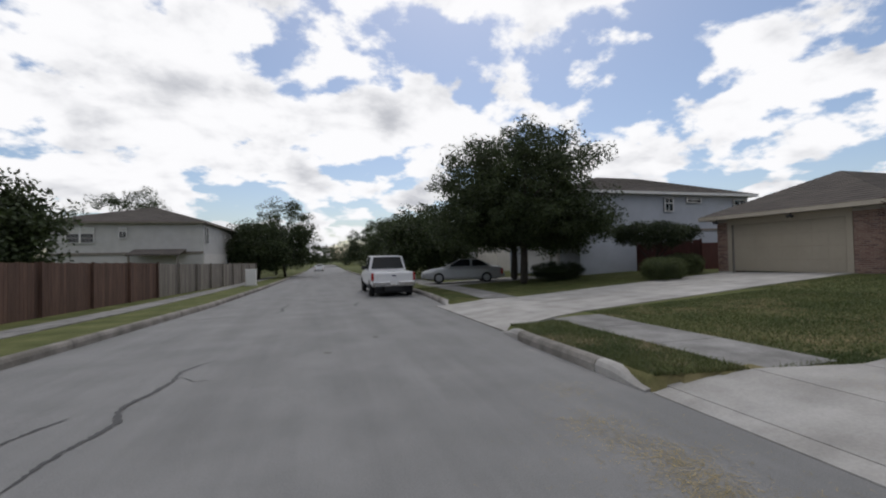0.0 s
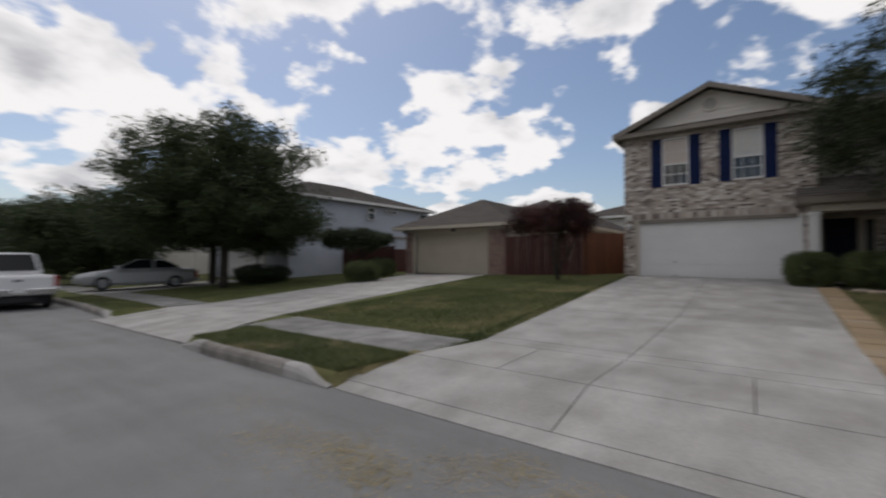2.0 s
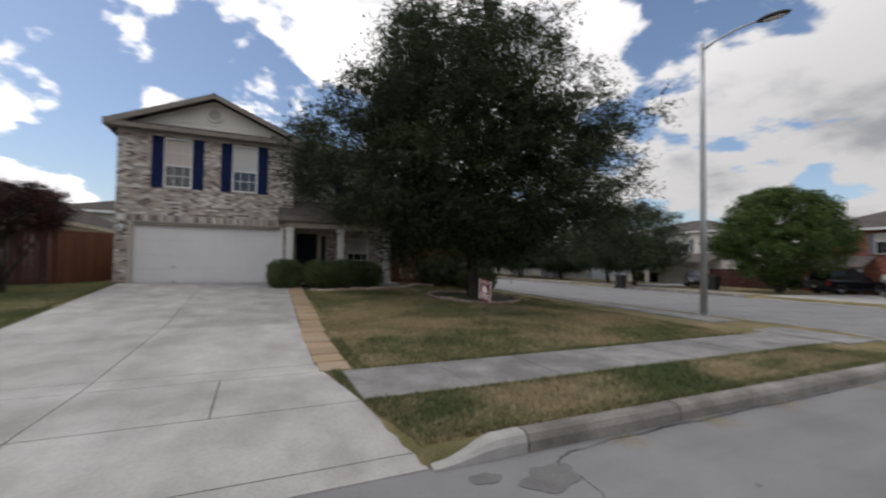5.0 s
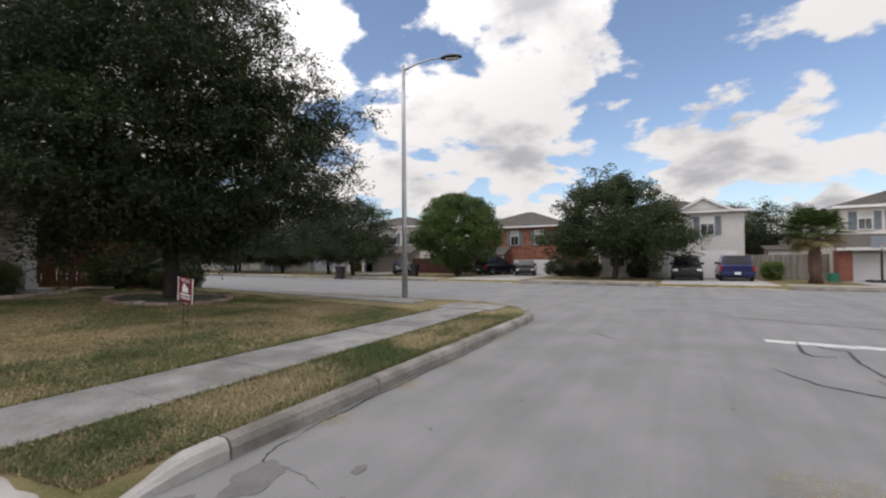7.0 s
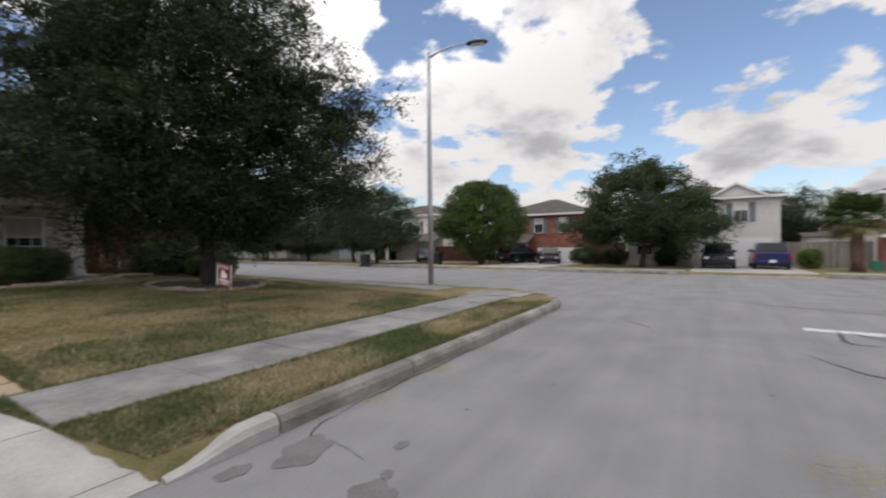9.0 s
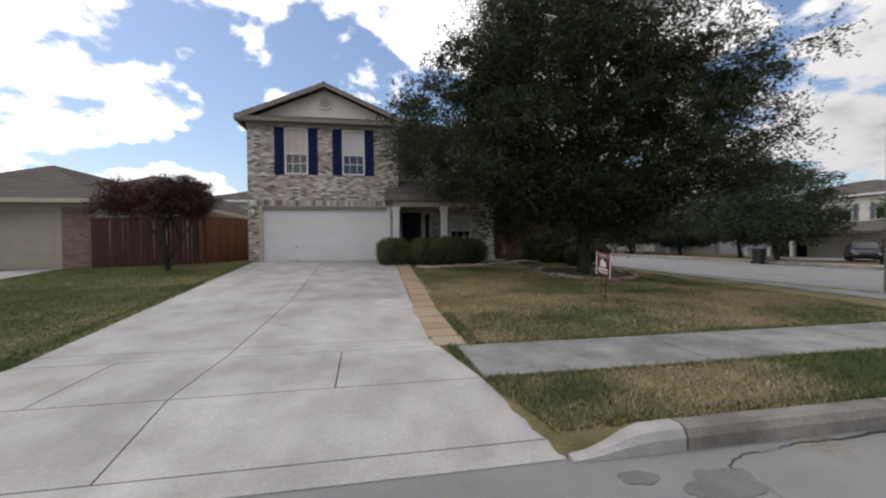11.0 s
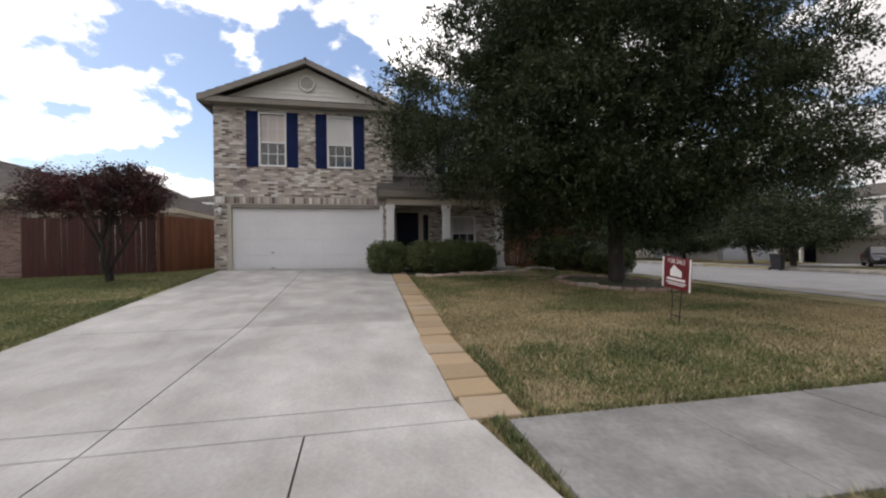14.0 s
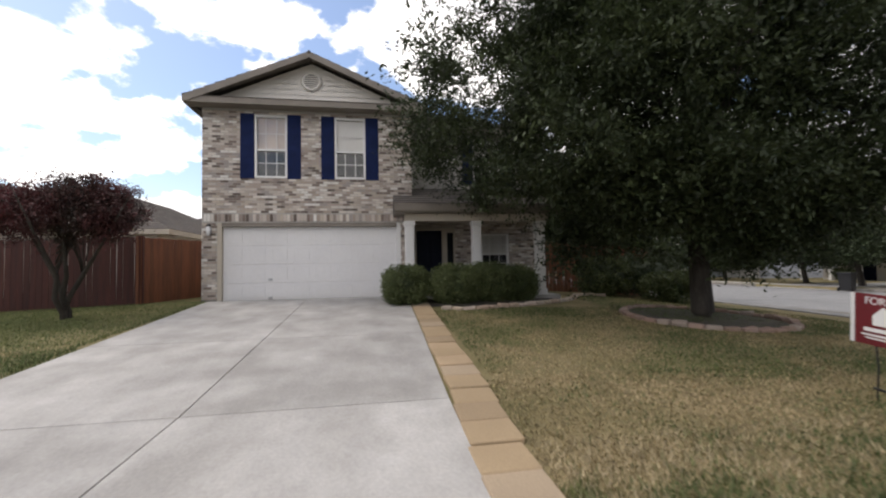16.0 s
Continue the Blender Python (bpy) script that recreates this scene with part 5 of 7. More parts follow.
    tube("lantern_body", [(X - 0.1, 4.45, 2.55), (X - 0.1, 4.45, 2.62), (X - 0.1, 4.45, 2.76), (X - 0.1, 4.45, 2.82)], [0.03, 0.055, 0.07, 0.015], "lamp_clear", l)
    tube("lantern_cap", [(X - 0.1, 4.45, 2.8), (X - 0.1, 4.45, 2.86)], [0.08, 0.01], "dark_metal", l)
    bx("foundation", (16.985, 4.27, 0.3), (17.0, 4.66, 0.86), "old_concrete", h)


main_house()


# ---- the tan bungalow ----
def bungalow():
    X, Z0 = 18.0, 0.6
    h = empty("bungalow", Matrix(), "single-storey brown brick bungalow with a tan garage door", "house")
    w = wall_with_holes("wall_front", 'x', X, 0.25, 10.3, 16.75, Z0 - 0.5, 3.05, [(11.45, 16.05, Z0 - 0.1, 2.75)], "mortar", h)
    bricks(w, 'x', X, -1, 10.3, 16.75, Z0, 2.95, [(11.3, 16.2, 0, 3.0)], "brick_piece", "brown_brick_joined")
    bx("garage_header", (X - 0.02, 11.3, 2.75), (X, 16.2, 3.05), "garage_tan", h)
    for y0, y1 in ((11.3, 11.5), (16.0, 16.2)):
        bx("garage_trim", (X - 0.03, y0, Z0), (X - 0.001, y1, 2.75), "garage_tan", h)
    garage_door(h, 'x', X + 0.1, 11.5, 16.0, Z0 + 0.03, 2.75, "garage_tan", label="tan panelled garage door, closed")
    bx("wall_side", (X + 0.25, 10.3, Z0 - 0.5), (30, 10.5, 3.05), "siding_cream", h)
    bx("wall_side", (X + 0.25, 16.55, Z0 - 0.5), (30, 16.75, 3.05), "brown_brick_joined", h)
    bx("wall_main", (20.5, 7.3, Z0 - 0.5), (33, 10.3, 3.0), "siding_cream", h)
    siding("lap_siding", 'y', 7.3, 20.5, 33, Z0, 3.0, -1, "siding_cream", h)
    hip_roof("roof", 18.0, 31, 10.3, 16.75, 3.2, 1.75, h, over=0.55, fascia="trim_tan")
    hip_roof("roof_main", 20.7, 33, 7.3, 14.5, 3.05, 2.0, h, over=0.45, fascia="trim_tan")
    for y in (13.1, 16.4):
        f = new("flood_light")
        f.parent = h
        tube("stem", [(17.6, y, 3.05), (17.55, y, 2.95)], [0.03, 0.03], "dark_metal", f)
        for s in (-1, 1):
            tube("lamp_head", [(17.55, y, 2.95), (17.46, y + s * 0.1, 2.88)], [0.035, 0.07], "dark_metal", f)


bungalow()


# ---- other houses ----
def simple_house(name, label, x0, x1, y0, y1, z0, zt, walls, roof_h, fascia="white_paint", over=0.45):
    """A boxy two-storey house: four walls with thickness under a hipped roof."""
    h = empty(name, Matrix(), label, "house")
    t = 0.22
    bx("wall", (x0, y0, z0 - 0.4), (x0 + t, y1, zt), walls, h)
    bx("wall", (x1 - t, y0, z0 - 0.4), (x1, y1, zt), walls, h)
    bx("wall", (x0 + t, y0, z0 - 0.4), (x1 - t, y0 + t, zt), walls, h)
    bx("wall", (x0 + t, y1 - t, z0 - 0.4), (x1 - t, y1, zt), walls, h)
    hip_roof("roof", x0, x1, y0, y1, zt + 0.1, roof_h, h, over=over, fascia=fascia)
    return h


def far_window(h, axis, at, a0, a1, z0, z1, out, shutters="", frame="white_paint", grid=(2, 1)):
    window(h, axis, at + out * 0.135, a0, a1, z0, z1, out=out, deep=0.06, shutters="", frame=frame, grid=grid, blind_to=0.62)
    if shutters:
        for s0 in (a0 - 0.42, a1 + 0.02):
            lo, hi = sorted((at + out * 0.002, at + out * 0.05))
            b0, b1 = ((lo, s0, z0), (hi, s0 + 0.4, z1)) if axis == 'x' else ((s0, lo, z0), (s0 + 0.4, hi, z1))
            bx("shutter", b0, b1, shutters, h, bevel=0.01)


def north_house():
    """The bluish white house beyond the bungalow."""
    h = simple_house("house", "two-storey bluish white house with a dark hipped roof", 14.5, 28.0, 23.0, 33, 0.2, 5.34, "siding_bluewhite", 1.9)
    siding("lap_siding", 'y', 23.0, 14.5, 28.0, 0.3, 5.3, -1, "siding_bluewhite", h)
    siding("lap_siding", 'x', 14.5, 23.0, 33.0, 3.1, 5.3, -1, "siding_bluewhite", h)
    far_window(h, 'y', 23.0, 20.8, 21.5, 4.2, 5.1, -1)
    far_window(h, 'y', 23.0, 22.6, 23.8, 4.8, 5.15, -1)
    far_window(h, 'y', 23.0, 26.6, 27.7, 4.0, 5.1, -1)
    bx("band_board", (14.45, 22.93, 2.95), (28.0, 22.975, 3.1), "trim_taupe", h)
    garage_door(h, 'x', 14.42, 25.5, 30.0, 0.3, 2.4, "garage_white", label="white garage door behind the trees")
    for y in (24.2, 25.1):
        bx("porch_post", (13.6, y - 0.1, 0.2), (13.8, y + 0.1, 2.9), "white_paint", h)
    bm = bmesh.new()
    flat_poly(bm, [(13.2, 23.2, 2.95), (14.5, 23.2, 3.4), (14.5, 32, 3.4), (13.2, 32, 2.95)], 0.15)
    part("porch_roof", bm, "shingle", h)
    bx("fence_panel", (19.0, 21.2, 0.3), (25.0, 21.28, 2.1), "fence_red", h)
    h2 = simple_house("house", "two-storey pale house far down the street", 15.5, 27, 38, 50, 0.0, 5.2, "siding_cream", 1.8)
    far_window(h2, 'x', 15.5, 41, 42, 3.6, 4.8, -1)
    garage_door(h2, 'x', 15.42, 44, 48.6, 0.0, 2.2, "garage_white", label="white garage door")
    h3 = simple_house("house", "distant roof seen between the two neighbours", 38, 50, 2, 14, 0.8, 5.0, "siding_grey", 2.0)


north_house()


def west_house():
    """The pale house behind the western fence."""
    h = simple_house("house", "two-storey pale grey house behind the wooden fence", -22.0, -10.7, 42, 59, -0.5, 5.0, "siding_grey", 1.9, fascia="trim_taupe")
    siding("lap_siding", 'y', 42, -22.0, -10.7, 2.5, 4.95, -1, "siding_grey", h)
    siding("lap_siding", 'x', -10.7, 42, 59, 2.5, 4.95, 1, "siding_grey", h)
    bx("band_board", (-22.0, 41.9, 2.3), (-10.65, 41.97, 2.5), "trim_taupe", h)
    bx("brick_base", (-10.7, 42, -0.6), (-10.6, 59, 2.3), "white_brick", h)
    far_window(h, 'y', 42, -20.7, -19.7, 3.3, 4.6, -1, grid=(1, 2))
    far_window(h, 'y', 42, -19.7, -18.7, 3.3, 4.6, -1, grid=(1, 2))
    far_window(h, 'y', 42, -17.0, -16.4, 3.7, 4.6, -1)
    far_window(h, 'x', -10.7, 42.7, 43.5, 3.2, 4.7, 1)
    far_window(h, 'x', -10.7, 50.2, 51.0, 3.6, 4.5, 1)
    far_window(h, 'x', -10.6, 50.0, 51.6, 1.2, 2.0, 1)
    bm = bmesh.new()
    flat_poly(bm, [(-15.9, 40.2, 2.3), (-12.0, 40.2, 2.3), (-12.0, 42, 2.75), (-15.9, 42, 2.75)], 0.15)
    part("patio_roof", bm, "shingle", h)
    for x in (-15.7, -12.2):
        bx("patio_post", (x - 0.06, 40.3, -0.5), (x + 0.06, 40.42, 2.2), "trim_taupe", h)


west_house()


def south_houses():
    g = lambda y: road_z(y) + 0.16
    # the white brick house with a small gable
    y = -37.6
    h = simple_house("house", "two-storey white brick house with grey shutters and double garage", -4.55, 5.6, y - 10, y, g(y), 4.85, "white_brick", 1.55)
    for yy in (y,):
        bricks(h, 'y', yy, 1, -4.55, 0.8, 2.1, 4.75, [(-2.8, -1.5, 2.9, 4.6)], "brick_piece", "white_brick", size=(0.3, 0.1))
        far_window(h, 'y', yy, -2.7, -1.75, 3.05, 4.5, 1, shutters="shutter_grey")
        garage_door(h, 'y', yy + 0.08, -4.05, 0.45, g(yy), 1.85, "garage_white", out=1, label="white garage door, closed")
    bm = bmesh.new()
    v = [bm.verts.new(p) for p in ((-3.6, y + 0.35, 5.0), (-0.3, y + 0.35, 5.0), (-1.95, y + 0.35, 5.9))]
    w = [bm.verts.new(p) for p in ((-3.6, y - 2, 5.0), (-0.3, y - 2, 5.0), (-1.95, y - 2.4, 5.9))]
    bm.faces.new(v)
    for i in range(3):
        j = (i + 1) % 3
        bm.faces.new((v[i], v[j], w[j], w[i]))
    part("gable", bm, "white_brick", h)
    for s in (-1, 1):
        bm = bmesh.new()
        flat_poly(bm, [(-1.95, y + 0.5, 6.0), (-1.95, y - 2.4, 6.0), (-1.95 + s * 1.9, y - 2.0, 4.98), (-1.95 + s * 1.9, y + 0.5, 4.98)], 0.1)
        part("gable_roof", bm, "shingle", h)
        bm = bmesh.new()
        flat_poly(bm, [(-1.95, y + 0.53, 5.99), (-1.95, y + 0.5, 5.99), (-1.95 + s * 1.9, y + 0.5, 4.97), (-1.95 + s * 1.9, y + 0.53, 4.97)], 0.18)
        part("gable_trim", bm, "white_paint", h)
    bx("entry_wall", (0.8, y + 0.01, g(y)), (1.2, y + 1.2, 2.6), "white_brick", h)
    bx("entry_door", (2.0, y + 0.01, g(y)), (3.0, y + 0.06, 2.0), "door_navy", h)
    far_window(h, 'y', y, 3.6, 4.8, 0.6, 1.9, 1)
    # the red brick house
    y = -42.0
    h = simple_house("house", "two-storey red brick house with grey shutters", 9.4, 20, y - 10, y, g(y), 4.6, "red_brick", 1.95, fascia="white_paint")
    bricks(h, 'y', y, 1, 9.4, 17.2, 1.3, 4.5, [(14.1, 15.4, 2.6, 4.4), (11.5, 12.8, 2.6, 4.4)], "brick_piece", "red_brick_joined", size=(0.3, 0.1))
    far_window(h, 'y', y, 14.27, 15.2, 2.7, 4.25, 1, shutters="shutter_grey")
    far_window(h, 'y', y, 11.64, 12.6, 2.7, 4.25, 1, shutters="shutter_grey")
    garage_door(h, 'y', y + 0.08, 10.3, 14.9, g(y), 1.2, "garage_white", out=1, label="white garage door, closed")
    bm = bmesh.new()
    flat_poly(bm, [(15.2, y + 2.2, 1.75), (20, y + 2.2, 1.75), (20, y, 2.6), (15.2, y, 2.6)], 0.15)
    part("porch_roof", bm, "shingle", h)
    for x in (15.4, 17.5, 19.8):
        bx("porch_post", (x - 0.1, y + 1.9, g(y)), (x + 0.1, y + 2.1, 1.6), "white_paint", h)
    far_window(h, 'y', y, 16.5, 17.6, 0.2, 1.4, 1)
    # the cream house with a hipped porch
    y = -43.0
    h = simple_house("house", "two-storey cream house with a shingled porch roof", 27.2, 39, y - 10, y, g(y), 5.3, "siding_cream", 1.7)
    siding("lap_siding", 'y', y, 27.2, 39, 2.9, 5.25, 1, "siding_cream", h)
    far_window(h, 'y', y, 30.6, 31.9, 3.1, 4.6, 1, shutters="shutter_grey")
    far_window(h, 'y', y, 27.9, 28.9, 3.1, 4.6, 1, shutters="shutter_grey")
    far_window(h, 'y', y, 35.5, 36.7, 3.1, 4.6, 1)
    garage_door(h, 'y', y + 0.1, 28.7, 33.6, g(y), 1.75, "garage_white", out=1, label="white garage door, closed")
    bm = bmesh.new()
    flat_poly(bm, [(26.9, y + 2.6, 2.1), (39.5, y + 2.6, 2.1), (39.5, y, 3.0), (26.9, y, 3.0)], 0.18)
    part("porch_roof", bm, "shingle", h)
    for x in (34.2, 36.5, 39.1):
        bx("porch_post", (x - 0.12, y + 2.2, g(y)), (x + 0.12, y + 2.44, 1.95), "white_paint", h)
    bx("entry_door", (34.6, y + 0.01, g(y)), (35.6, y + 0.06, 1.7), "door_navy", h)
    # the cream and red brick house with a long porch roof
    y = -36.6
    h = simple_house("house", "two-storey cream house with red brick piers and grey shutters", -21.5, -9.6, y - 10, y, g(y), 4.6, "siding_cream", 1.75)
    siding("lap_siding", 'y', y, -21.5, -9.6, 2.6, 4.55, 1, "siding_cream", h)
    for a in (-10.4, -12.15, -13.95):
        far_window(h, 'y', y, a - 0.75, a, 3.1, 4.3, 1, shutters="shutter_grey")
    garage_door(h, 'y', y + 0.25, -13.7, -9.9, g(y), 1.6, "garage_white", out=1, label="pale garage door, closed")
    bm = bmesh.new()
    flat_poly(bm, [(-18.5, y + 1.5, 1.95), (-9.0, y + 1.5, 1.95), (-9.0, y, 2.85), (-18.5, y, 2.85)], 0.16)
    part("porch_roof", bm, "shingle", h)
    bx("porch_fascia", (-18.5, y + 1.5, 1.78), (-9.0, y + 1.54, 1.96), "white_paint", h)
    for x0, x1 in ((-9.85, -9.2), (-14.4, -13.75)):
        bx("brick_pier", (x0, y + 0.02, g(y) - 0.2), (x1, y + 1.2, 1.8), "red_brick", h)
    bx("entry_door", (-15.4, y + 0.01, g(y)), (-14.5, y + 0.06, 1.7), "door_navy", h)
    bm = bmesh.new()
    v = [bm.verts.new(p) for p in ((-18.6, y + 0.5, 4.75), (-13.9, y + 0.5, 4.75), (-16.2, y + 0.5, 6.0))]
    w = [bm.verts.new(p) for p in ((-18.6, y - 3, 4.75), (-13.9, y - 3, 4.75), (-16.2, y - 3, 6.0))]
    bm.faces.new(v)
    for i in range(3):
        j = (i + 1) % 3
        bm.faces.new((v[i], v[j], w[j], w[i]))
    part("gable", bm, "shingle", h)
    # shed beside the palm
    s = empty("shed", Matrix(), "small white garden shed behind the grey fence", "shed")
    bx("wall", (-9.2, -44.0, -0.5), (-6.6, -42.0, 1.9), "white_paint", s)
    bm = bmesh.new()
    flat_poly(bm, [(-9.4, -41.8, 1.95), (-6.4, -41.8, 1.95), (-6.4, -44.2, 2.3), (-9.4, -44.2, 2.3)], 0.1)
    part("roof", bm, "shingle", s)


south_houses()


def east_houses():
    g = lambda y: road_z(y) + 0.16
    for x0, wall, lab in ((43.5, "siding_bluewhite", "two-storey bluish house further along the cross street"), (59, "siding_cream", "two-storey cream house further along the cross street"), (75, "red_brick", "two-storey brick house further along the cross street")):
        y = -41.5
        h = simple_house("house", lab, x0, x0 + 11.5, y - 10, y, g(y), 5.0, wall, 1.8)
        garage_door(h, 'y', y + 0.08, x0 + 0.8, x0 + 5.6, g(y), 1.8, "garage_white", out=1, label="white garage door, closed")
        far_window(h, 'y', y, x0 + 1.6, x0 + 2.8, 3.0, 4.4, 1, shutters="shutter_grey")
        far_window(h, 'y', y, x0 + 4.4, x0 + 5.6, 3.0, 4.4, 1, shutters="shutter_grey")
        far_window(h, 'y', y, x0 + 8.0, x0 + 9.4, 0.3, 1.6, 1)
        bm = bmesh.new()
        flat_poly(bm, [(x0 - 0.3, y + 2.2, 2.05), (x0 + 11.8, y + 2.2, 2.05), (x0 + 11.8, y, 2.8), (x0 - 0.3, y, 2.8)], 0.16)
        part("porch_roof", bm, "shingle", h)
        for x in (x0 + 6.3, x0 + 11.4):
            bx("porch_post", (x - 0.1, y + 1.9, g(y)), (x + 0.1, y + 2.1, 1.9), "white_paint", h)
    h = simple_house("house", "two-storey cream house behind the corner lot", 36, 48, -9, 2, 0.4, 5.6, "siding_cream", 1.8)
    far_window(h, 'y', -9, 39, 40.2, 3.6, 5.0, -1)
    far_window(h, 'y', -9, 44, 45.2, 3.6, 5.0, -1)


east_houses()


def far_woods():
    """Dark tree line that closes the horizon all round."""
    rng = np.random.default_rng(77)
    c, r = [], []
    for k in range(1500):
        a = rng.uniform(0, 2 * math.pi)
        d = rng.uniform(150, 215)
        x, y = d * math.cos(a), d * math.sin(a)
        if abs(x) < 6 and y > 0 and d < 190:
            continue
        top = 5.0 + 2.2 * math.sin(a * 23) + 1.5 * math.sin(a * 61)
        c.append((x, y, gz(x, y) + rng.uniform(0.6, max(2.0, top))))
        r.append(rng.uniform(1.6, 3.2))
    v, f = leaf_cloud(c, r, 60, 1.0, rng)
    tagged(fast_mesh("far_woods", v, f, "leaf_oak"), "dark green tree line on the horizon", "woods", kind="stuff")


far_woods()


# ---- fences ----
def fence(label, p, q, material, height=1.8, board=0.14, posts=True, level=None, group="board fences"):
    """A privacy fence of upright boards from p to q."""
    f = empty("fence", Matrix(), label, "fence", group)
    p, q = Vector(p), Vector(q)
    d = q - p
    n = max(2, int(d.length / board))
    ang = math.atan2(d.y, d.x)
    rng = random.Random(int(p.x * 10 + p.y))
    me = {}
    for i in range(n):
        c = p + d * (i + 0.5) / n
        z = gz(c.x, c.y)
        k = i % 5
        if k not in me:
            bm = bmesh.new()
            hh = height + rng.uniform(-0.02, 0.02)
            add_box(bm, (-board / 2 + 0.004, -0.009, -0.02), (board / 2 - 0.004, 0.009, hh))
            m_ = bpy.data.meshes.new("board")
            bm.to_mesh(m_)
            bm.free()
            m_.materials.append(MATS[material])
            me[k] = m_
        o = new("board", me[k])
        o.parent = f
        o.matrix_basis = pose(c.x, c.y, z, 0, rng.uniform(-0.4, 0.4), math.degrees(ang) + rng.uniform(-1, 1))
    if posts:
        m = int(d.length / 2.4)
        nrm = Vector((-d.y, d.x)).normalized()
        for i in range(m + 1):
            c = p + d * i / max(m, 1) + nrm * posts * 0.07
            bx("fence_post", (-0.045, -0.045, -0.05), (0.045, 0.045, height + 0.03), material, f).matrix_basis = pose(c.x, c.y, gz(c.x, c.y), 0, 0, math.degrees(ang))
    return f


fence("dark red stained board fence beside the bungalow", (17.4, 10.0), (17.4, 6.3), "fence_red")
fence("orange-brown stained board fence running to the house", (17.4, 6.3), (21.5, 4.85), "fence_orange")
fence("reddish brown board fence beside the brick house", (19.5, -5.3), (19.5, -10.2), "fence_orange")
fence("brown board privacy fence along the pavement", (-10.4, 4), (-8.75, 25.5), "fence_brown", 1.8, 0.15, -1)
fence("weathered grey board privacy fence along the pavement", (-8.75, 25.5), (-7.2, 47), "fence_weathered", 1.75, 0.2, -1)
fence("grey board fence between the far houses", (-9.4, -38.5), (-4.7, -38.5), "fence_weathered", 1.8, 0.16)
fence("reddish board fence between the far houses", (20.2, -41), (27.0, -41), "fence_red", 1.7, 0.16)
fence("dark board fence between the far houses", (5.8, -38.2), (9.3, -38.2), "fence_brown", 1.7, 0.16)
fence("dark red board fence beyond the bungalow", (18.6, 18.2), (18.6, 22.8), "fence_red", 1.7)


# ---- vehicles ----
def wheel(parent, x, y, z, r, w):
    """Tyre with a rim and hub; the axle runs along local x."""
    bm = bmesh.new()
    N = 22
    prof = [(-w / 2, r * 0.62), (-w / 2, r * 0.93), (-w / 2 + 0.03, r), (w / 2 - 0.03, r), (w / 2, r * 0.93), (w / 2, r * 0.62)]
    rings = [[bm.verts.new((a, math.cos(2 * math.pi * k / N) * b, math.sin(2 * math.pi * k / N) * b)) for a, b in prof] for k in range(N)]
    for k in range(N):
        for j in range(5):
            bm.faces.new((rings[k][j], rings[k][j + 1], rings[(k + 1) % N][j + 1], rings[(k + 1) % N][j]))
    wh = new("wheel")
    wh.parent = parent
    wh.location = (x, y, z)
    part("tyre", bm, "rubber", wh, smooth=True)
    bm = bmesh.new()
    s = 1 if x > 0 else -1
    bmesh.ops.create_circle(bm, cap_ends=True, radius=r * 0.63, segments=22, matrix=pose(s * (w / 2 - 0.04), 0, 0, 0, 90, 0))
    for k in range(5):
        a = 2 * math.pi * k / 5
        add_box(bm, (s * (w / 2 - 0.03) - 0.012, -0.035, 0.03), (s * (w / 2 - 0.03) + 0.012, 0.035, r * 0.62), 0, pose(0, 0, 0, math.degrees(a), 0, 0))
    part("rim", bm, "steel", wh)


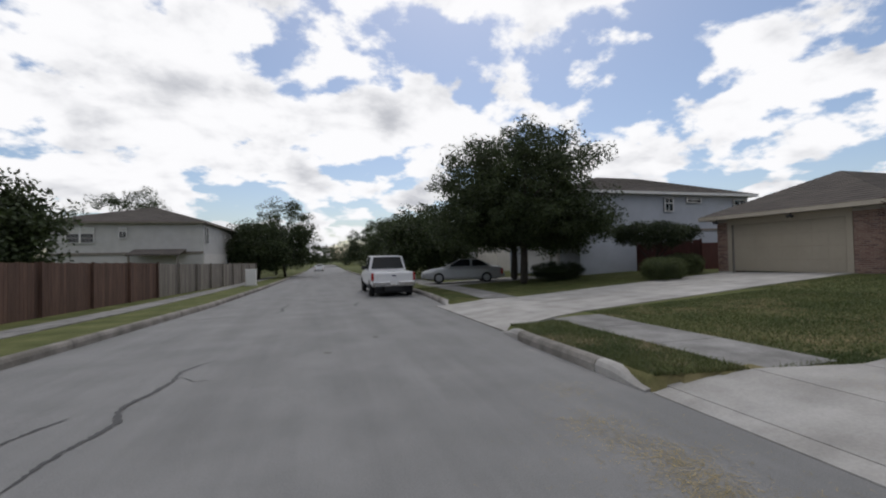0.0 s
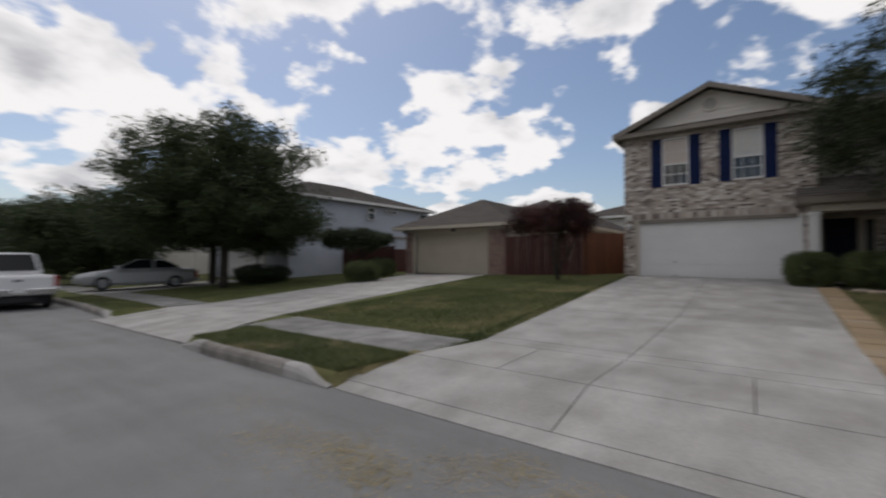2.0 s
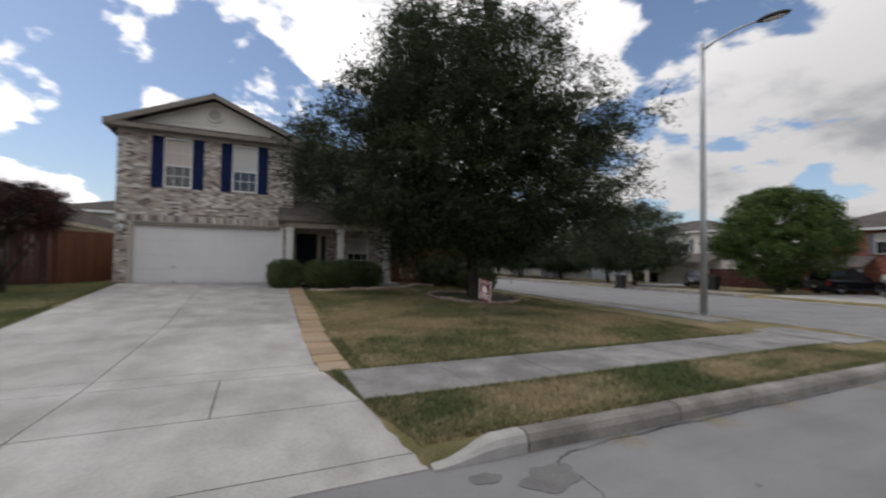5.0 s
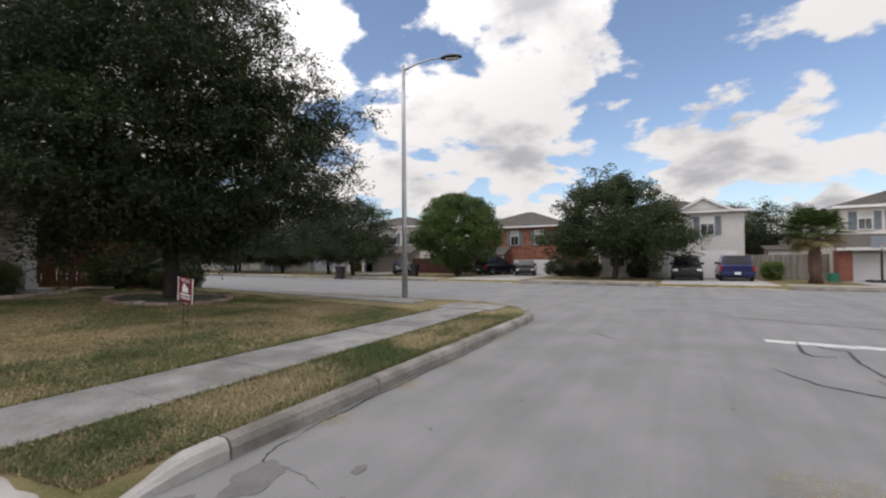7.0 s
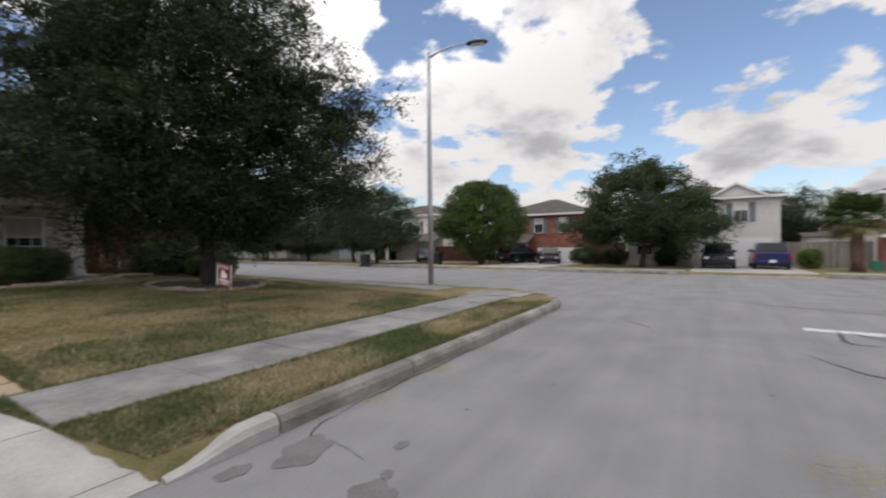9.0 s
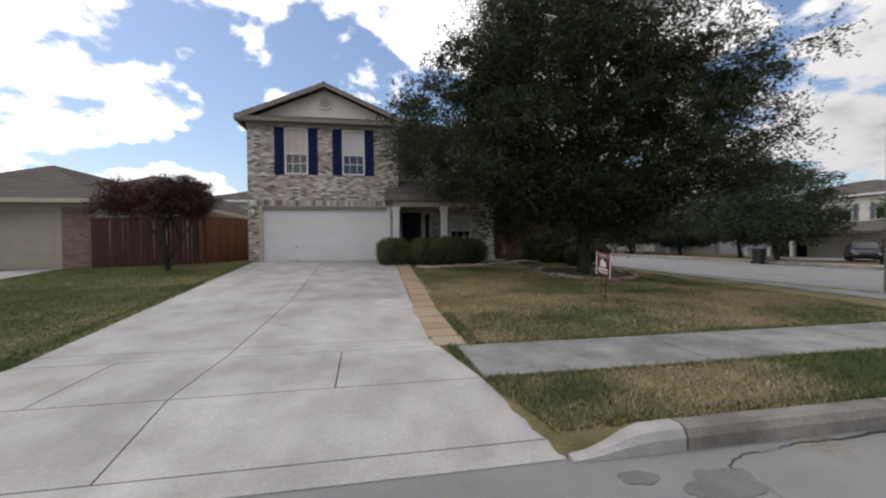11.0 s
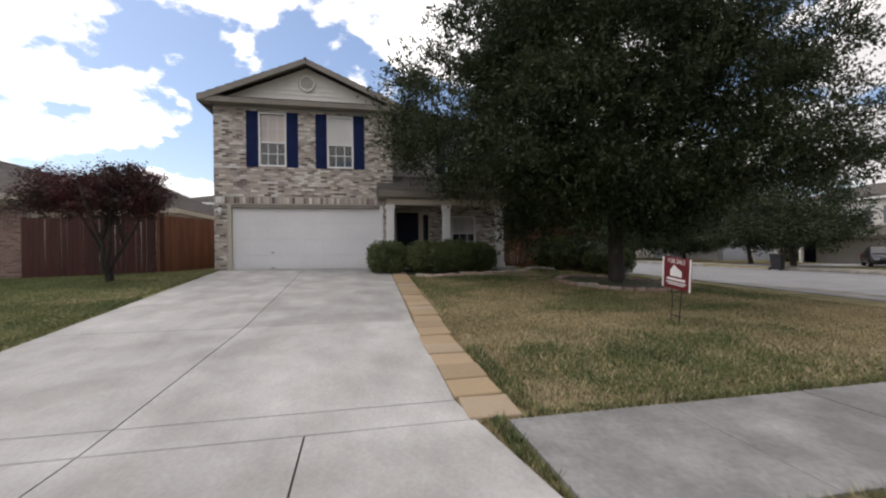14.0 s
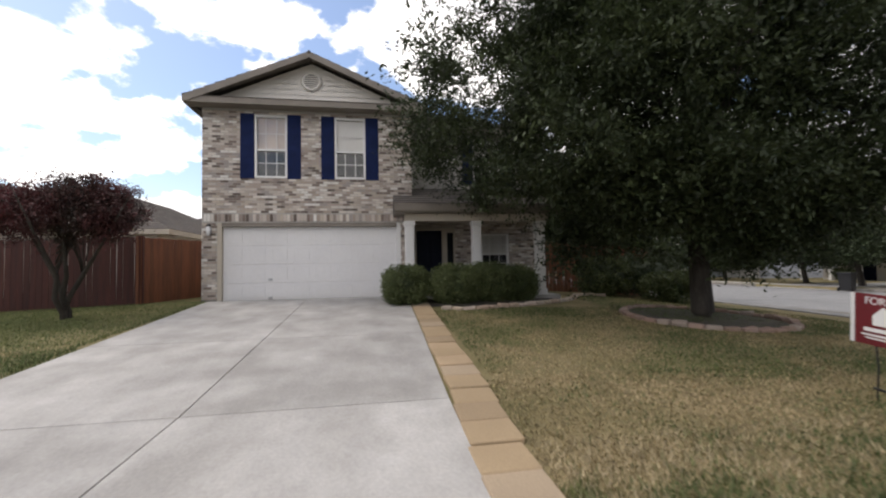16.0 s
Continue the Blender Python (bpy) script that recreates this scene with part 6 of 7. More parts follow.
def vehicle(name, label, m, paint, kind, group=""):
    """A vehicle facing local +y. The body is lofted from cross sections along its length."""
    t = empty(name, m, label, "car" if kind != "pickup" else "pickup truck", group)
    if kind == "pickup":
        L, W, r, wy = 5.8, 1.95, 0.4, (1.85, -1.8)
        belt, roof = 1.12, 1.9
        secs = [(-2.9, 0.62, 1.08, 0.95), (-2.85, 0.5, 1.14, 1.0), (-1.0, 0.45, 1.14, 1.0), (1.0, 0.45, 1.14, 1.0), (1.9, 0.48, 1.12, 0.99), (2.7, 0.52, 1.04, 0.95), (2.9, 0.6, 0.95, 0.86)]
        cab = [(-1.0, 1.15, 0.93), (-0.8, 1.84, 0.78), (0.55, 1.88, 0.78), (1.5, 1.16, 0.9)]
    elif kind == "sedan":
        L, W, r, wy = 4.8, 1.8, 0.32, (1.42, -1.42)
        secs = [(-2.4, 0.45, 0.82, 0.84), (-2.3, 0.28, 0.96, 0.94), (-1.4, 0.22, 1.0, 1.0), (0.9, 0.22, 0.94, 1.0), (1.7, 0.24, 0.85, 0.96), (2.25, 0.28, 0.72, 0.88), (2.4, 0.4, 0.6, 0.74)]
        cab = [(-1.75, 0.97, 0.86), (-0.95, 1.4, 0.7), (0.1, 1.43, 0.7), (1.15, 0.92, 0.86)]
    else:
        L, W, r, wy = 4.7, 1.88, 0.36, (1.4, -1.4)
        secs = [(-2.35, 0.5, 1.0, 0.9), (-2.28, 0.32, 1.08, 0.97), (-1.4, 0.28, 1.08, 1.0), (0.9, 0.28, 1.04, 1.0), (1.7, 0.3, 0.98, 0.97), (2.2, 0.34, 0.86, 0.9), (2.35, 0.46, 0.76, 0.78)]
        cab = [(-2.2, 1.08, 0.9), (-1.85, 1.66, 0.74), (0.2, 1.7, 0.74), (1.2, 1.03, 0.88)]
    bm = bmesh.new()
    rings = []
    for y, z0, z1, k in secs:
        w = W / 2 * k
        prof = [(-w * 0.92, z0), (-w, z0 + 0.12), (-w, z1 - 0.16), (-w * 0.95, z1 - 0.03), (-w * 0.8, z1), (w * 0.8, z1), (w * 0.95, z1 - 0.03), (w, z1 - 0.16), (w, z0 + 0.12), (w * 0.92, z0)]
        rings.append([bm.verts.new((a, y, b)) for a, b in prof])
    for a, b in zip(rings, rings[1:]):
        for k in range(10):
            bm.faces.new((a[k], a[(k + 1) % 10], b[(k + 1) % 10], b[k]))
    bm.faces.new(rings[0])
    bm.faces.new(rings[-1][::-1])
    body = part("body", bm, paint, t, smooth=False)
    bm = bmesh.new()
    rr = []
    for y, z, k in cab:
        rr.append([bm.verts.new((s * W / 2 * k, y, z)) for s in (-1, 1)])
    lo = [[bm.verts.new((s * W / 2 * cab[0][2], y, cab[0][1] - 0.08)) for s in (-1, 1)] for y in (cab[0][0], cab[-1][0])]
    for a, b in zip(rr, rr[1:]):
        bm.faces.new((a[0], a[1], b[1], b[0]))
    for s in (0, 1):
        bm.faces.new([q[s] for q in rr])
    es = [e for e in bm.edges]
    bmesh.ops.bevel(bm, geom=es, offset=0.035, segments=2, affect='EDGES')
    part("cabin", bm, paint, t, smooth=False)
    # glass set a little proud of the cabin
    def pane(nm, pts, off):
        b2 = bmesh.new()
        c = sum((Vector(p) for p in pts), Vector()) / len(pts)
        vs = [b2.verts.new(c + (Vector(p) - c) * 0.86 + Vector(off)) for p in pts]
        b2.faces.new(vs)
        ex = bmesh.ops.extrude_face_region(b2, geom=b2.faces[:])
        bmesh.ops.translate(b2, vec=Vector(off) * 0.4, verts=[v for v in ex["geom"] if isinstance(v, bmesh.types.BMVert)])
        part(nm, b2, "tinted_glass", t)
    c = cab
    hw = [W / 2 * k[2] for k in c]
    pane("windscreen", [(-hw[3], c[3][0], c[3][1]), (hw[3], c[3][0], c[3][1]), (hw[2], c[2][0], c[2][1]), (-hw[2], c[2][0], c[2][1])], (0, 0.012, 0.012))
    pane("rear_window", [(hw[0], c[0][0], c[0][1] + 0.04), (-hw[0], c[0][0], c[0][1] + 0.04), (-hw[1], c[1][0], c[1][1]), (hw[1], c[1][0], c[1][1])], (0, -0.014, 0.008))
    for s in (-1, 1):
        ymid = (c[1][0] + c[2][0]) / 2 - 0.1
        f = lambda y: (c[0][1] + (c[3][1] - c[0][1]) * (y - c[0][0]) / (c[3][0] - c[0][0]))
        pane("side_window", [(s * hw[0], c[0][0] + 0.1, f(c[0][0]) + 0.03), (s * hw[0], ymid, f(ymid) + 0.03), (s * hw[1], ymid, c[1][1]), (s * hw[1], c[1][0], c[1][1])], (s * 0.016, 0, 0.004))
        pane("side_window", [(s * hw[3], ymid, f(ymid) + 0.03), (s * hw[3], c[3][0] - 0.1, f(c[3][0]) + 0.03), (s * hw[2], c[2][0], c[2][1]), (s * hw[2], ymid, c[2][1])], (s * 0.016, 0, 0.004))
        for y in wy:
            wheel(t, s * (W / 2 - 0.1), y, r, r, 0.22)
        mx = s * (W / 2 + 0.09)
        bx("wing_mirror", (min(mx, mx - s * 0.2), c[3][0] - 0.42, c[3][1] + 0.02), (max(mx, mx - s * 0.2), c[3][0] - 0.26, c[3][1] + 0.2), "black_plastic" if kind == "pickup" else paint, t, bevel=0.02)
        e = secs[0]
        bx("tail_light", (s * W * 0.47 - 0.07, -L / 2 - 0.012, e[2] - 0.32), (s * W * 0.47 + 0.03, -L / 2 + 0.12, e[2] + 0.02), "lamp_red", t, bevel=0.01)
        e = secs[-1]
        bx("headlight", (s * W * 0.36 - 0.17, L / 2 - 0.2, e[2] - 0.1), (s * W * 0.36 + 0.12, L / 2 + 0.005, e[2] + 0.06), "lamp_clear", t, bevel=0.02)
    zb = secs[0][1]
    bx("rear_bumper", (-W * 0.47, -L / 2 - 0.12, zb - 0.12), (W * 0.47, -L / 2 + 0.05, zb + 0.1), "chrome" if kind == "pickup" else paint, t, bevel=0.03)
    bx("front_bumper", (-W * 0.44, L / 2 - 0.1, zb - 0.14), (W * 0.44, L / 2 + 0.05, zb + 0.08), paint if kind != "pickup" else "chrome", t, bevel=0.03)
    bx("number_plate", (-0.16, -L / 2 - 0.135, zb - 0.03), (0.16, -L / 2 - 0.122, zb + 0.12), "sign_white", t)
    bx("grille", (-W * 0.22, L / 2 - 0.05, secs[-1][2] - 0.18), (W * 0.22, L / 2 + 0.02, secs[-1][2] - 0.02), "black_plastic", t, bevel=0.01)
    bx("underbody", (-W * 0.4, -L / 2 + 0.3, 0.2), (W * 0.4, L / 2 - 0.3, zb + 0.05), "black_plastic", t)
    if kind == "pickup":
        bx("tailgate_panel", (-0.72, -L / 2 - 0.012, 0.68), (0.72, -L / 2 + 0.02, 1.06), paint, t, bevel=0.015)
        bx("badge", (-0.09, -L / 2 - 0.02, 0.94), (0.09, -L / 2 - 0.012, 1.0), "car_blue", t, bevel=0.003)
        bx("hitch", (-0.4, -L / 2 - 0.02, 0.3), (0.4, -L / 2 + 0.2, 0.46), "black_plastic", t)
    return t


vehicle("pickup_truck", "white crew-cab pickup truck parked at the kerb", pose(2.47, 22.0, road_z(22)), "car_white", "pickup")
vehicle("sedan", "silver four-door sedan parked on the driveway", pose(7.6, 25.2, gz(7.6, 25.2) + 0.03, 0, 0, 78), "car_silver", "sedan")
vehicle("suv", "black pickup-style utility vehicle in the white house's driveway", pose(-0.75, -34.2, road_z(-34) + 0.18), "car_black", "suv", "cars parked across the street")
vehicle("suv", "dark blue hatchback utility vehicle in the white house's driveway", pose(-3.55, -34.6, road_z(-34) + 0.18, 0, 0, 180), "car_blue", "suv", "cars parked across the street")
vehicle("suv", "dark utility vehicle in the brick house's driveway", pose(15.6, -38.6, road_z(-38) + 0.18, 0, 0, 160), "car_black", "suv", "cars parked across the street")
vehicle("sedan", "black sedan in the brick house's driveway", pose(12.4, -38.4, road_z(-38) + 0.18, 0, 0, 15), "car_black", "sedan", "cars parked across the street")
vehicle("sedan", "dark car beside the cream house's driveway", pose(25.4, -36.5, gz(25.4, -36.5) + 0.01, 0, 0, 40), "car_black", "sedan", "cars parked across the street")
vehicle("sedan", "small pale car far down the street", pose(-1.5, 95, road_z(80)), "car_white", "sedan")


# ---- street furniture and small things ----
def street_lamp():
    x, y = 8.25, -12.1
    z = gz(x, y)
    t = empty("street_lamp", pose(x, y, z), "tall galvanised steel street lamp with a curved arm", "street lamp")
    tube("pole", [(0, 0, -0.02), (0, 0, 3), (0, 0, 6), (0, 0, 8.35)], [0.1, 0.085, 0.068, 0.055], "steel", t, seg=12)
    bx("base_plate", (-0.17, -0.17, 0), (0.17, 0.17, 0.03), "steel", t, bevel=0.005)
    for a in (-1, 1):
        for b in (-1, 1):
            tube("anchor_bolt", [(a * 0.13, b * 0.13, 0.03), (a * 0.13, b * 0.13, 0.08)], [0.015, 0.015], "steel", t)
    d = Vector((-0.95, -0.33, 0)).normalized()
    tube("arm", [Vector((0, 0, 8.15)), d * 0.4 + Vector((0, 0, 8.33)), d * 0.9 + Vector((0, 0, 8.47)), d * 1.5 + Vector((0, 0, 8.5))], [0.04, 0.035, 0.03, 0.028], "steel", t)
    bm = bmesh.new()
    bmesh.ops.create_uvsphere(bm, u_segments=14, v_segments=8, radius=1)
    for v in bm.verts:
        v.co = Vector((v.co.x * 0.4, v.co.y * 0.17, v.co.z * (0.1 if v.co.z > 0 else 0.06)))
    hd = part("lamp_head", bm, "dark_metal", t, smooth=True)
    hd.matrix_basis = pose(d.x * 1.75, d.y * 1.75, 8.48, 0, 0, math.degrees(math.atan2(d.y, d.x)))
    bx("lens", (-0.2, -0.1, -0.075), (0.25, 0.1, -0.045), "lamp_clear", hd, bevel=0.01)


street_lamp()


def text_part(name, body, size, material, parent, m):
    cu = bpy.data.curves.new(name, 'FONT')
    cu.body, cu.size, cu.align_x, cu.align_y, cu.extrude = body, size, 'CENTER', 'CENTER', 0.001
    tmp = bpy.data.objects.new(name, cu)
    scene.collection.objects.link(tmp)
    dg = bpy.context.evaluated_depsgraph_get()
    me = bpy.data.meshes.new_from_object(tmp.evaluated_get(dg))
    bpy.data.objects.remove(tmp)
    me.materials.clear()
    me.materials.append(MATS[material])
    ob = new(name, me)
    ob.parent = parent
    ob.matrix_basis = m
    return ob


def sale_sign():
    x, y = 8.15, -4.4
    t = empty("yard_sign", pose(x, y, gz(x, y), 0, 0, 172) @ pose(0, 0, 0, 0, 4, 0), "maroon and white for-sale sign on bent wire legs", "sign")
    bx("panel", (-0.34, -0.006, 0.52), (0.34, 0.006, 1.0), "sign_maroon", t)
    for s in (-1, 1):
        bx("side_strip", (s * 0.325 - 0.02, -0.009, 0.52), (s * 0.325 + 0.02, -0.006, 1.0), "sign_white", t)
        tube("leg", [(s * 0.1, 0.0, -0.1), (s * 0.1, 0.015, 0.3), (s * 0.13, 0.012, 0.6), (s * 0.13, 0.012, 0.95)], [0.008] * 4, "dark_metal", t, seg=6)
    tube("cross_wire", [(-0.13, 0, 0.12), (0.13, 0, 0.12)], [0.012, 0.012], "dark_metal", t, seg=6)
    text_part("lettering", "FOR SALE", 0.1, "sign_white", t, pose(0, -0.008, 0.935, 90, 0, 0))
    bm = bmesh.new()
    vs = [bm.verts.new((a, -0.009, b)) for a, b in ((-0.14, 0.71), (0.14, 0.71), (0.14, 0.8), (0.05, 0.83), (-0.05, 0.89), (-0.14, 0.8))]
    bm.faces.new(vs)
    part("house_picture", bm, "sign_white", t)
    for z, w, hh in ((0.665, 0.22, 0.035), (0.615, 0.24, 0.018), (0.585, 0.2, 0.014)):
        bx("print_bar", (-w, -0.009, z - hh / 2), (w, -0.006, z + hh / 2), "sign_white", t)


sale_sign()


def utility_box():
    x, y = -5.6, 34.0
    t = empty("utility_cabinet", pose(x, y, gz(x, y)), "white metal utility cabinet beside the pavement", "utility box")
    bx("cabinet", (-0.33, -0.3, 0.06), (0.33, 0.3, 1.15), "white_paint", t, bevel=0.02)
    bx("lid", (-0.36, -0.33, 1.15), (0.36, 0.33, 1.2), "white_paint", t, bevel=0.015)
    bx("plinth", (-0.4, -0.36, -0.05), (0.4, 0.36, 0.06), "concrete", t)
    bx("hatch", (-0.28, -0.315, 0.15), (0.28, -0.3, 1.05), "white_paint", t, bevel=0.01)


utility_box()


def wheelie_bin(x, y, rz=0):
    t = empty("wheelie_bin", pose(x, y, gz(x, y) if outside(x, y) > 0 else road_z(y), 0, 0, rz), "black wheeled rubbish bin standing at the kerb", "bin", "bins at the kerb")
    bm = bmesh.new()
    vs = add_box(bm, (-0.3, -0.34, 0.06), (0.3, 0.34, 1.0), 0.0)
    for v in bm.verts:
        if v.co.z < 0.5:
            v.co.x *= 0.8
            v.co.y *= 0.8
    part("body", bm, "black_plastic", t)
    bx("lid", (-0.33, -0.38, 1.0), (0.33, 0.37, 1.07), "black_plastic", t, bevel=0.02)
    for s in (-1, 1):
        tube("wheel", [(s * 0.27, 0.3, 0.12), (s * 0.32, 0.3, 0.12)], [0.12, 0.12], "rubber", t, seg=14)
    tube("handle", [(-0.25, 0.41, 0.97), (0.25, 0.41, 0.97)], [0.02, 0.02], "black_plastic", t)


wheelie_bin(24.6, -26.3, 15)
wheelie_bin(20.2, -31.0, 0)


def hoop():
    x, y = -10.8, -34.2
    t = empty("basketball_hoop", pose(x, y, gz(x, y)), "portable basketball hoop on a black pole", "basketball hoop")
    tube("pole", [(0, 0, 0.1), (0, 0, 1.6), (0, 0.1, 2.5)], [0.06, 0.055, 0.05], "dark_metal", t)
    bx("base", (-0.5, -0.9, 0.0), (0.5, 0.4, 0.16), "black_plastic", t, bevel=0.05)
    b = bx("backboard", (-0.55, 0.3, 2.1), (0.55, 0.33, 2.8), "acrylic", t, bevel=0.005)
    tube("bracket", [(0, 0.1, 2.4), (0, 0.3, 2.4)], [0.03, 0.03], "dark_metal", t)
    bm = bmesh.new()
    ring = [(0.23 * math.cos(2 * math.pi * k / 16), 0.56 + 0.23 * math.sin(2 * math.pi * k / 16), 2.25) for k in range(17)]
    add_tube(bm, ring, [0.012] * 17, 5)
    part("rim", bm, "lamp_red", t)
    bm = bmesh.new()
    for k in range(12):
        a = 2 * math.pi * k / 12
        add_tube(bm, [(0.23 * math.cos(a), 0.56 + 0.23 * math.sin(a), 2.24), (0.14 * math.cos(a + 0.3), 0.56 + 0.14 * math.sin(a + 0.3), 1.85)], [0.006, 0.006], 4)
    part("net", bm, "sign_white", t)


hoop()


def green_box():
    x, y = -8.8, -35.0
    t = empty("recycling_box", pose(x, y, gz(x, y)), "green plastic box beside the brick pier", "box")
    bx("body", (-0.25, -0.2, 0), (0.25, 0.2, 0.5), "green_plastic", t, bevel=0.03)
    bx("lid", (-0.27, -0.22, 0.5), (0.27, 0.22, 0.55), "green_plastic", t, bevel=0.02)


green_box()


def pavers():
    """A strip of tan paving blocks along the driveway."""
    t = empty("paver_strip", Matrix(), "strip of tan concrete pavers beside the driveway", "paving", kind="structure")
    right = lambda x: lerp_tab(x, RIGHT) - 0.02
    x = 5.66
    i = 0
    while x < 16.2:
        L = 0.4
        y = right(x + L / 2)
        z = gz(x + L / 2, y)
        bm = bmesh.new()
        add_box(bm, (-L / 2 + 0.008, -0.42, -0.05), (L / 2 - 0.008, 0.0, 0.035), 0.01)
        o = part("paver", bm, "paver", t)
        o.matrix_basis = pose(x + L / 2, y + random.uniform(-0.012, 0.012), z + random.uniform(-0.006, 0.006), random.uniform(-1, 1), -3 + random.uniform(-0.8, 0.8), random.uniform(-2, 2))
        x += L


pavers()


def stones(name, label, pts, material, size=0.3):
    """Edging stones laid end to end along a curve."""
    t = empty(name, Matrix(), label, "edging")
    acc = 0
    for a, b in zip(pts, pts[1:]):
        a, b = Vector(a), Vector(b)
        d = b - a
        n = max(1, round(d.length / size))
        for i in range(n):
            c = a + d * (i + 0.5) / n
            bm = bmesh.new()
            l = d.length / n
            add_box(bm, (-l / 2 + 0.006, -0.075, -0.05), (l / 2 - 0.006, 0.085, 0.1), 0.025)
            for v in bm.verts:
                v.co += Vector((random.uniform(-1, 1), random.uniform(-1, 1), random.uniform(-1, 1))) * 0.016
            o = part("edging_stone", bm, material, t)
            o.matrix_basis = pose(c.x, c.y, gz(c.x, c.y) - random.uniform(0, 0.035), random.uniform(-4, 4), random.uniform(-3, 3), math.degrees(math.atan2(d.y, d.x)) + random.uniform(-4, 4))


stones("bed_edging", "pale stone edging round the front flower bed", [(14.5, -1.35), (14.3, -1.8), (14.35, -2.4), (14.6, -3.2), (15.0, -4.0), (15.5, -4.8), (16.1, -5.4), (16.8, -5.8), (17.2, -6.3), (17.0, -6.9)], "edging_stone")
stones("tree_ring", "reddish stone ring laid round the oak's trunk", [(OAK[0] + 1.55 * math.cos(2 * math.pi * k / 18), OAK[1] + 1.55 * math.sin(2 * math.pi * k / 18)) for k in range(19)], "ring_stone", 0.27)


def mulch(name, label, cx, cy, rx, ry):
    verts = [(cx, cy, gz(cx, cy) + 0.03)]
    N = 24
    for k in range(N):
        a = 2 * math.pi * k / N
        x, y = cx + rx * math.cos(a), cy + ry * math.sin(a)
        verts.append((x, y, gz(x, y) + 0.018))
    tagged(mesh_obj(name, verts, [(0, k + 1, (k + 1) % N + 1) for k in range(N)], "soil"), label, "mulch bed")


mulch("mulch_bed", "dark soil and mulch inside the stone ring", *OAK, 1.5, 1.5)
mulch("mulch_bed", "dark soil and mulch under the clipped bushes", 15.75, -2.6, 1.15, 2.2)


# ---- grass ----
def patch(x, y):
    """How green the turf is at a place: dry patches in the open, greener by the oak and the house."""
    return noise.noise((x * 0.55, y * 0.55, 3.1)) + 0.5 * noise.noise((x * 1.9, y * 1.9, 7.7)) + 0.1 * min(max(x - 9.5, 0), 5) + (0.6 if y > 4 else 0) - 0.05


def grass(name, label, regions, material, seed, h=(0.03, 0.075), w=0.006, lean=0.6, green=None):
    """Single blades over plan rectangles (x0, x1, y0, y1, count), sown where the turf is green or dry."""
    rng = np.random.default_rng(seed)
    P = []
    for x0, x1, y0, y1, n in regions:
        xs, ys, ks = rng.uniform(x0, x1, n), rng.uniform(y0, y1, n), rng.normal(0, 0.28, n)
        for x, y, k in zip(xs, ys, ks):
            if outside(x, y) < 0.16 or (lerp_tab(x, RIGHT) - (0.46 if 5.64 < x < 16.2 else 0.0) < y < lerp_tab(x, LEFT)) or 4.3 < x - shift(y) < 5.6 and y > -10.2 and not -0.73 < y < 4.49:
                continue
            if green is None or (patch(x, y) + k > 0.12) == green:
                P.append((x, y, gz(x, y)))
    P = np.array(P)
    n = len(P)
    a = rng.uniform(0, 2 * np.pi, n)
    hh = rng.uniform(*h, n)
    d = np.stack([np.cos(a), np.sin(a), np.zeros(n)], 1)
    s = np.stack([-np.sin(a), np.cos(a), np.zeros(n)], 1)
    k = rng.uniform(0.2, lean, n)[:, None] * hh[:, None]
    ww = w * rng.uniform(0.6, 1.4, n)[:, None]
    v = np.stack([P - s * ww, P + s * ww, P + d * k + np.array([0, 0, 1]) * hh[:, None]], axis=1).reshape(-1, 3)
    ob = fast_mesh(name, v, np.arange(3 * n).reshape(-1, 3), material)
    return tagged(ob, label, "grass", kind="stuff")


LAWN = [(2.9, 4.35, -1.7, -0.4, 16000), (4.2, 6.1, -1.05, -0.4, 9000), (4.2, 6.1, 4.2, 4.8, 5000), (3.1, 4.32, -2.6, -0.7, 30000), (5.55, 9.5, -9.5, -0.85, 110000), (9.5, 14.4, -9.5, -1.1, 60000), (3.1, 4.34, -9.8, -0.6, 80000), (14, 17, -9, -5.5, 9000), (5.55, 12, 4.3, 9.9, 74000), (12, 17.3, 4.6, 10.8, 28000), (3.1, 4.4, 4.4, 9.2, 40000), (3.5, 5.3, 14.4, 22, 12000), (6.3, 14, 14.6, 23, 20000)]
grass("dry_grass", "short straw-coloured lawn blades", LAWN, "blade", 1, h=(0.012, 0.036), lean=1.4, green=False)
grass("green_grass", "short green lawn blades", LAWN, "blade_green", 4, h=(0.016, 0.045), lean=1.1, green=True)
grass("tall_grass", "longer green tufts along the pavement edges", [(3.1, 3.24, -9, -1, 2600), (4.2, 4.32, -9.5, -0.8, 2200), (5.58, 5.7, -9.5, -0.95, 1900), (5.6, 7.5, -1.1, -0.9, 900), (4.3, 5.64, -0.74, -0.62, 700), (3.05, 4.3, -1.05, -0.75, 900), (5.6, 9, -0.5, -0.4, 500), (3.1, 5.6, 4.45, 4.75, 900), (12.2, 14.2, -7.6, -5.6, 1500), (5.5, 17, 4.5, 4.62, 1500)], "blade_green", 2, h=(0.04, 0.085), w=0.006, lean=0.9)

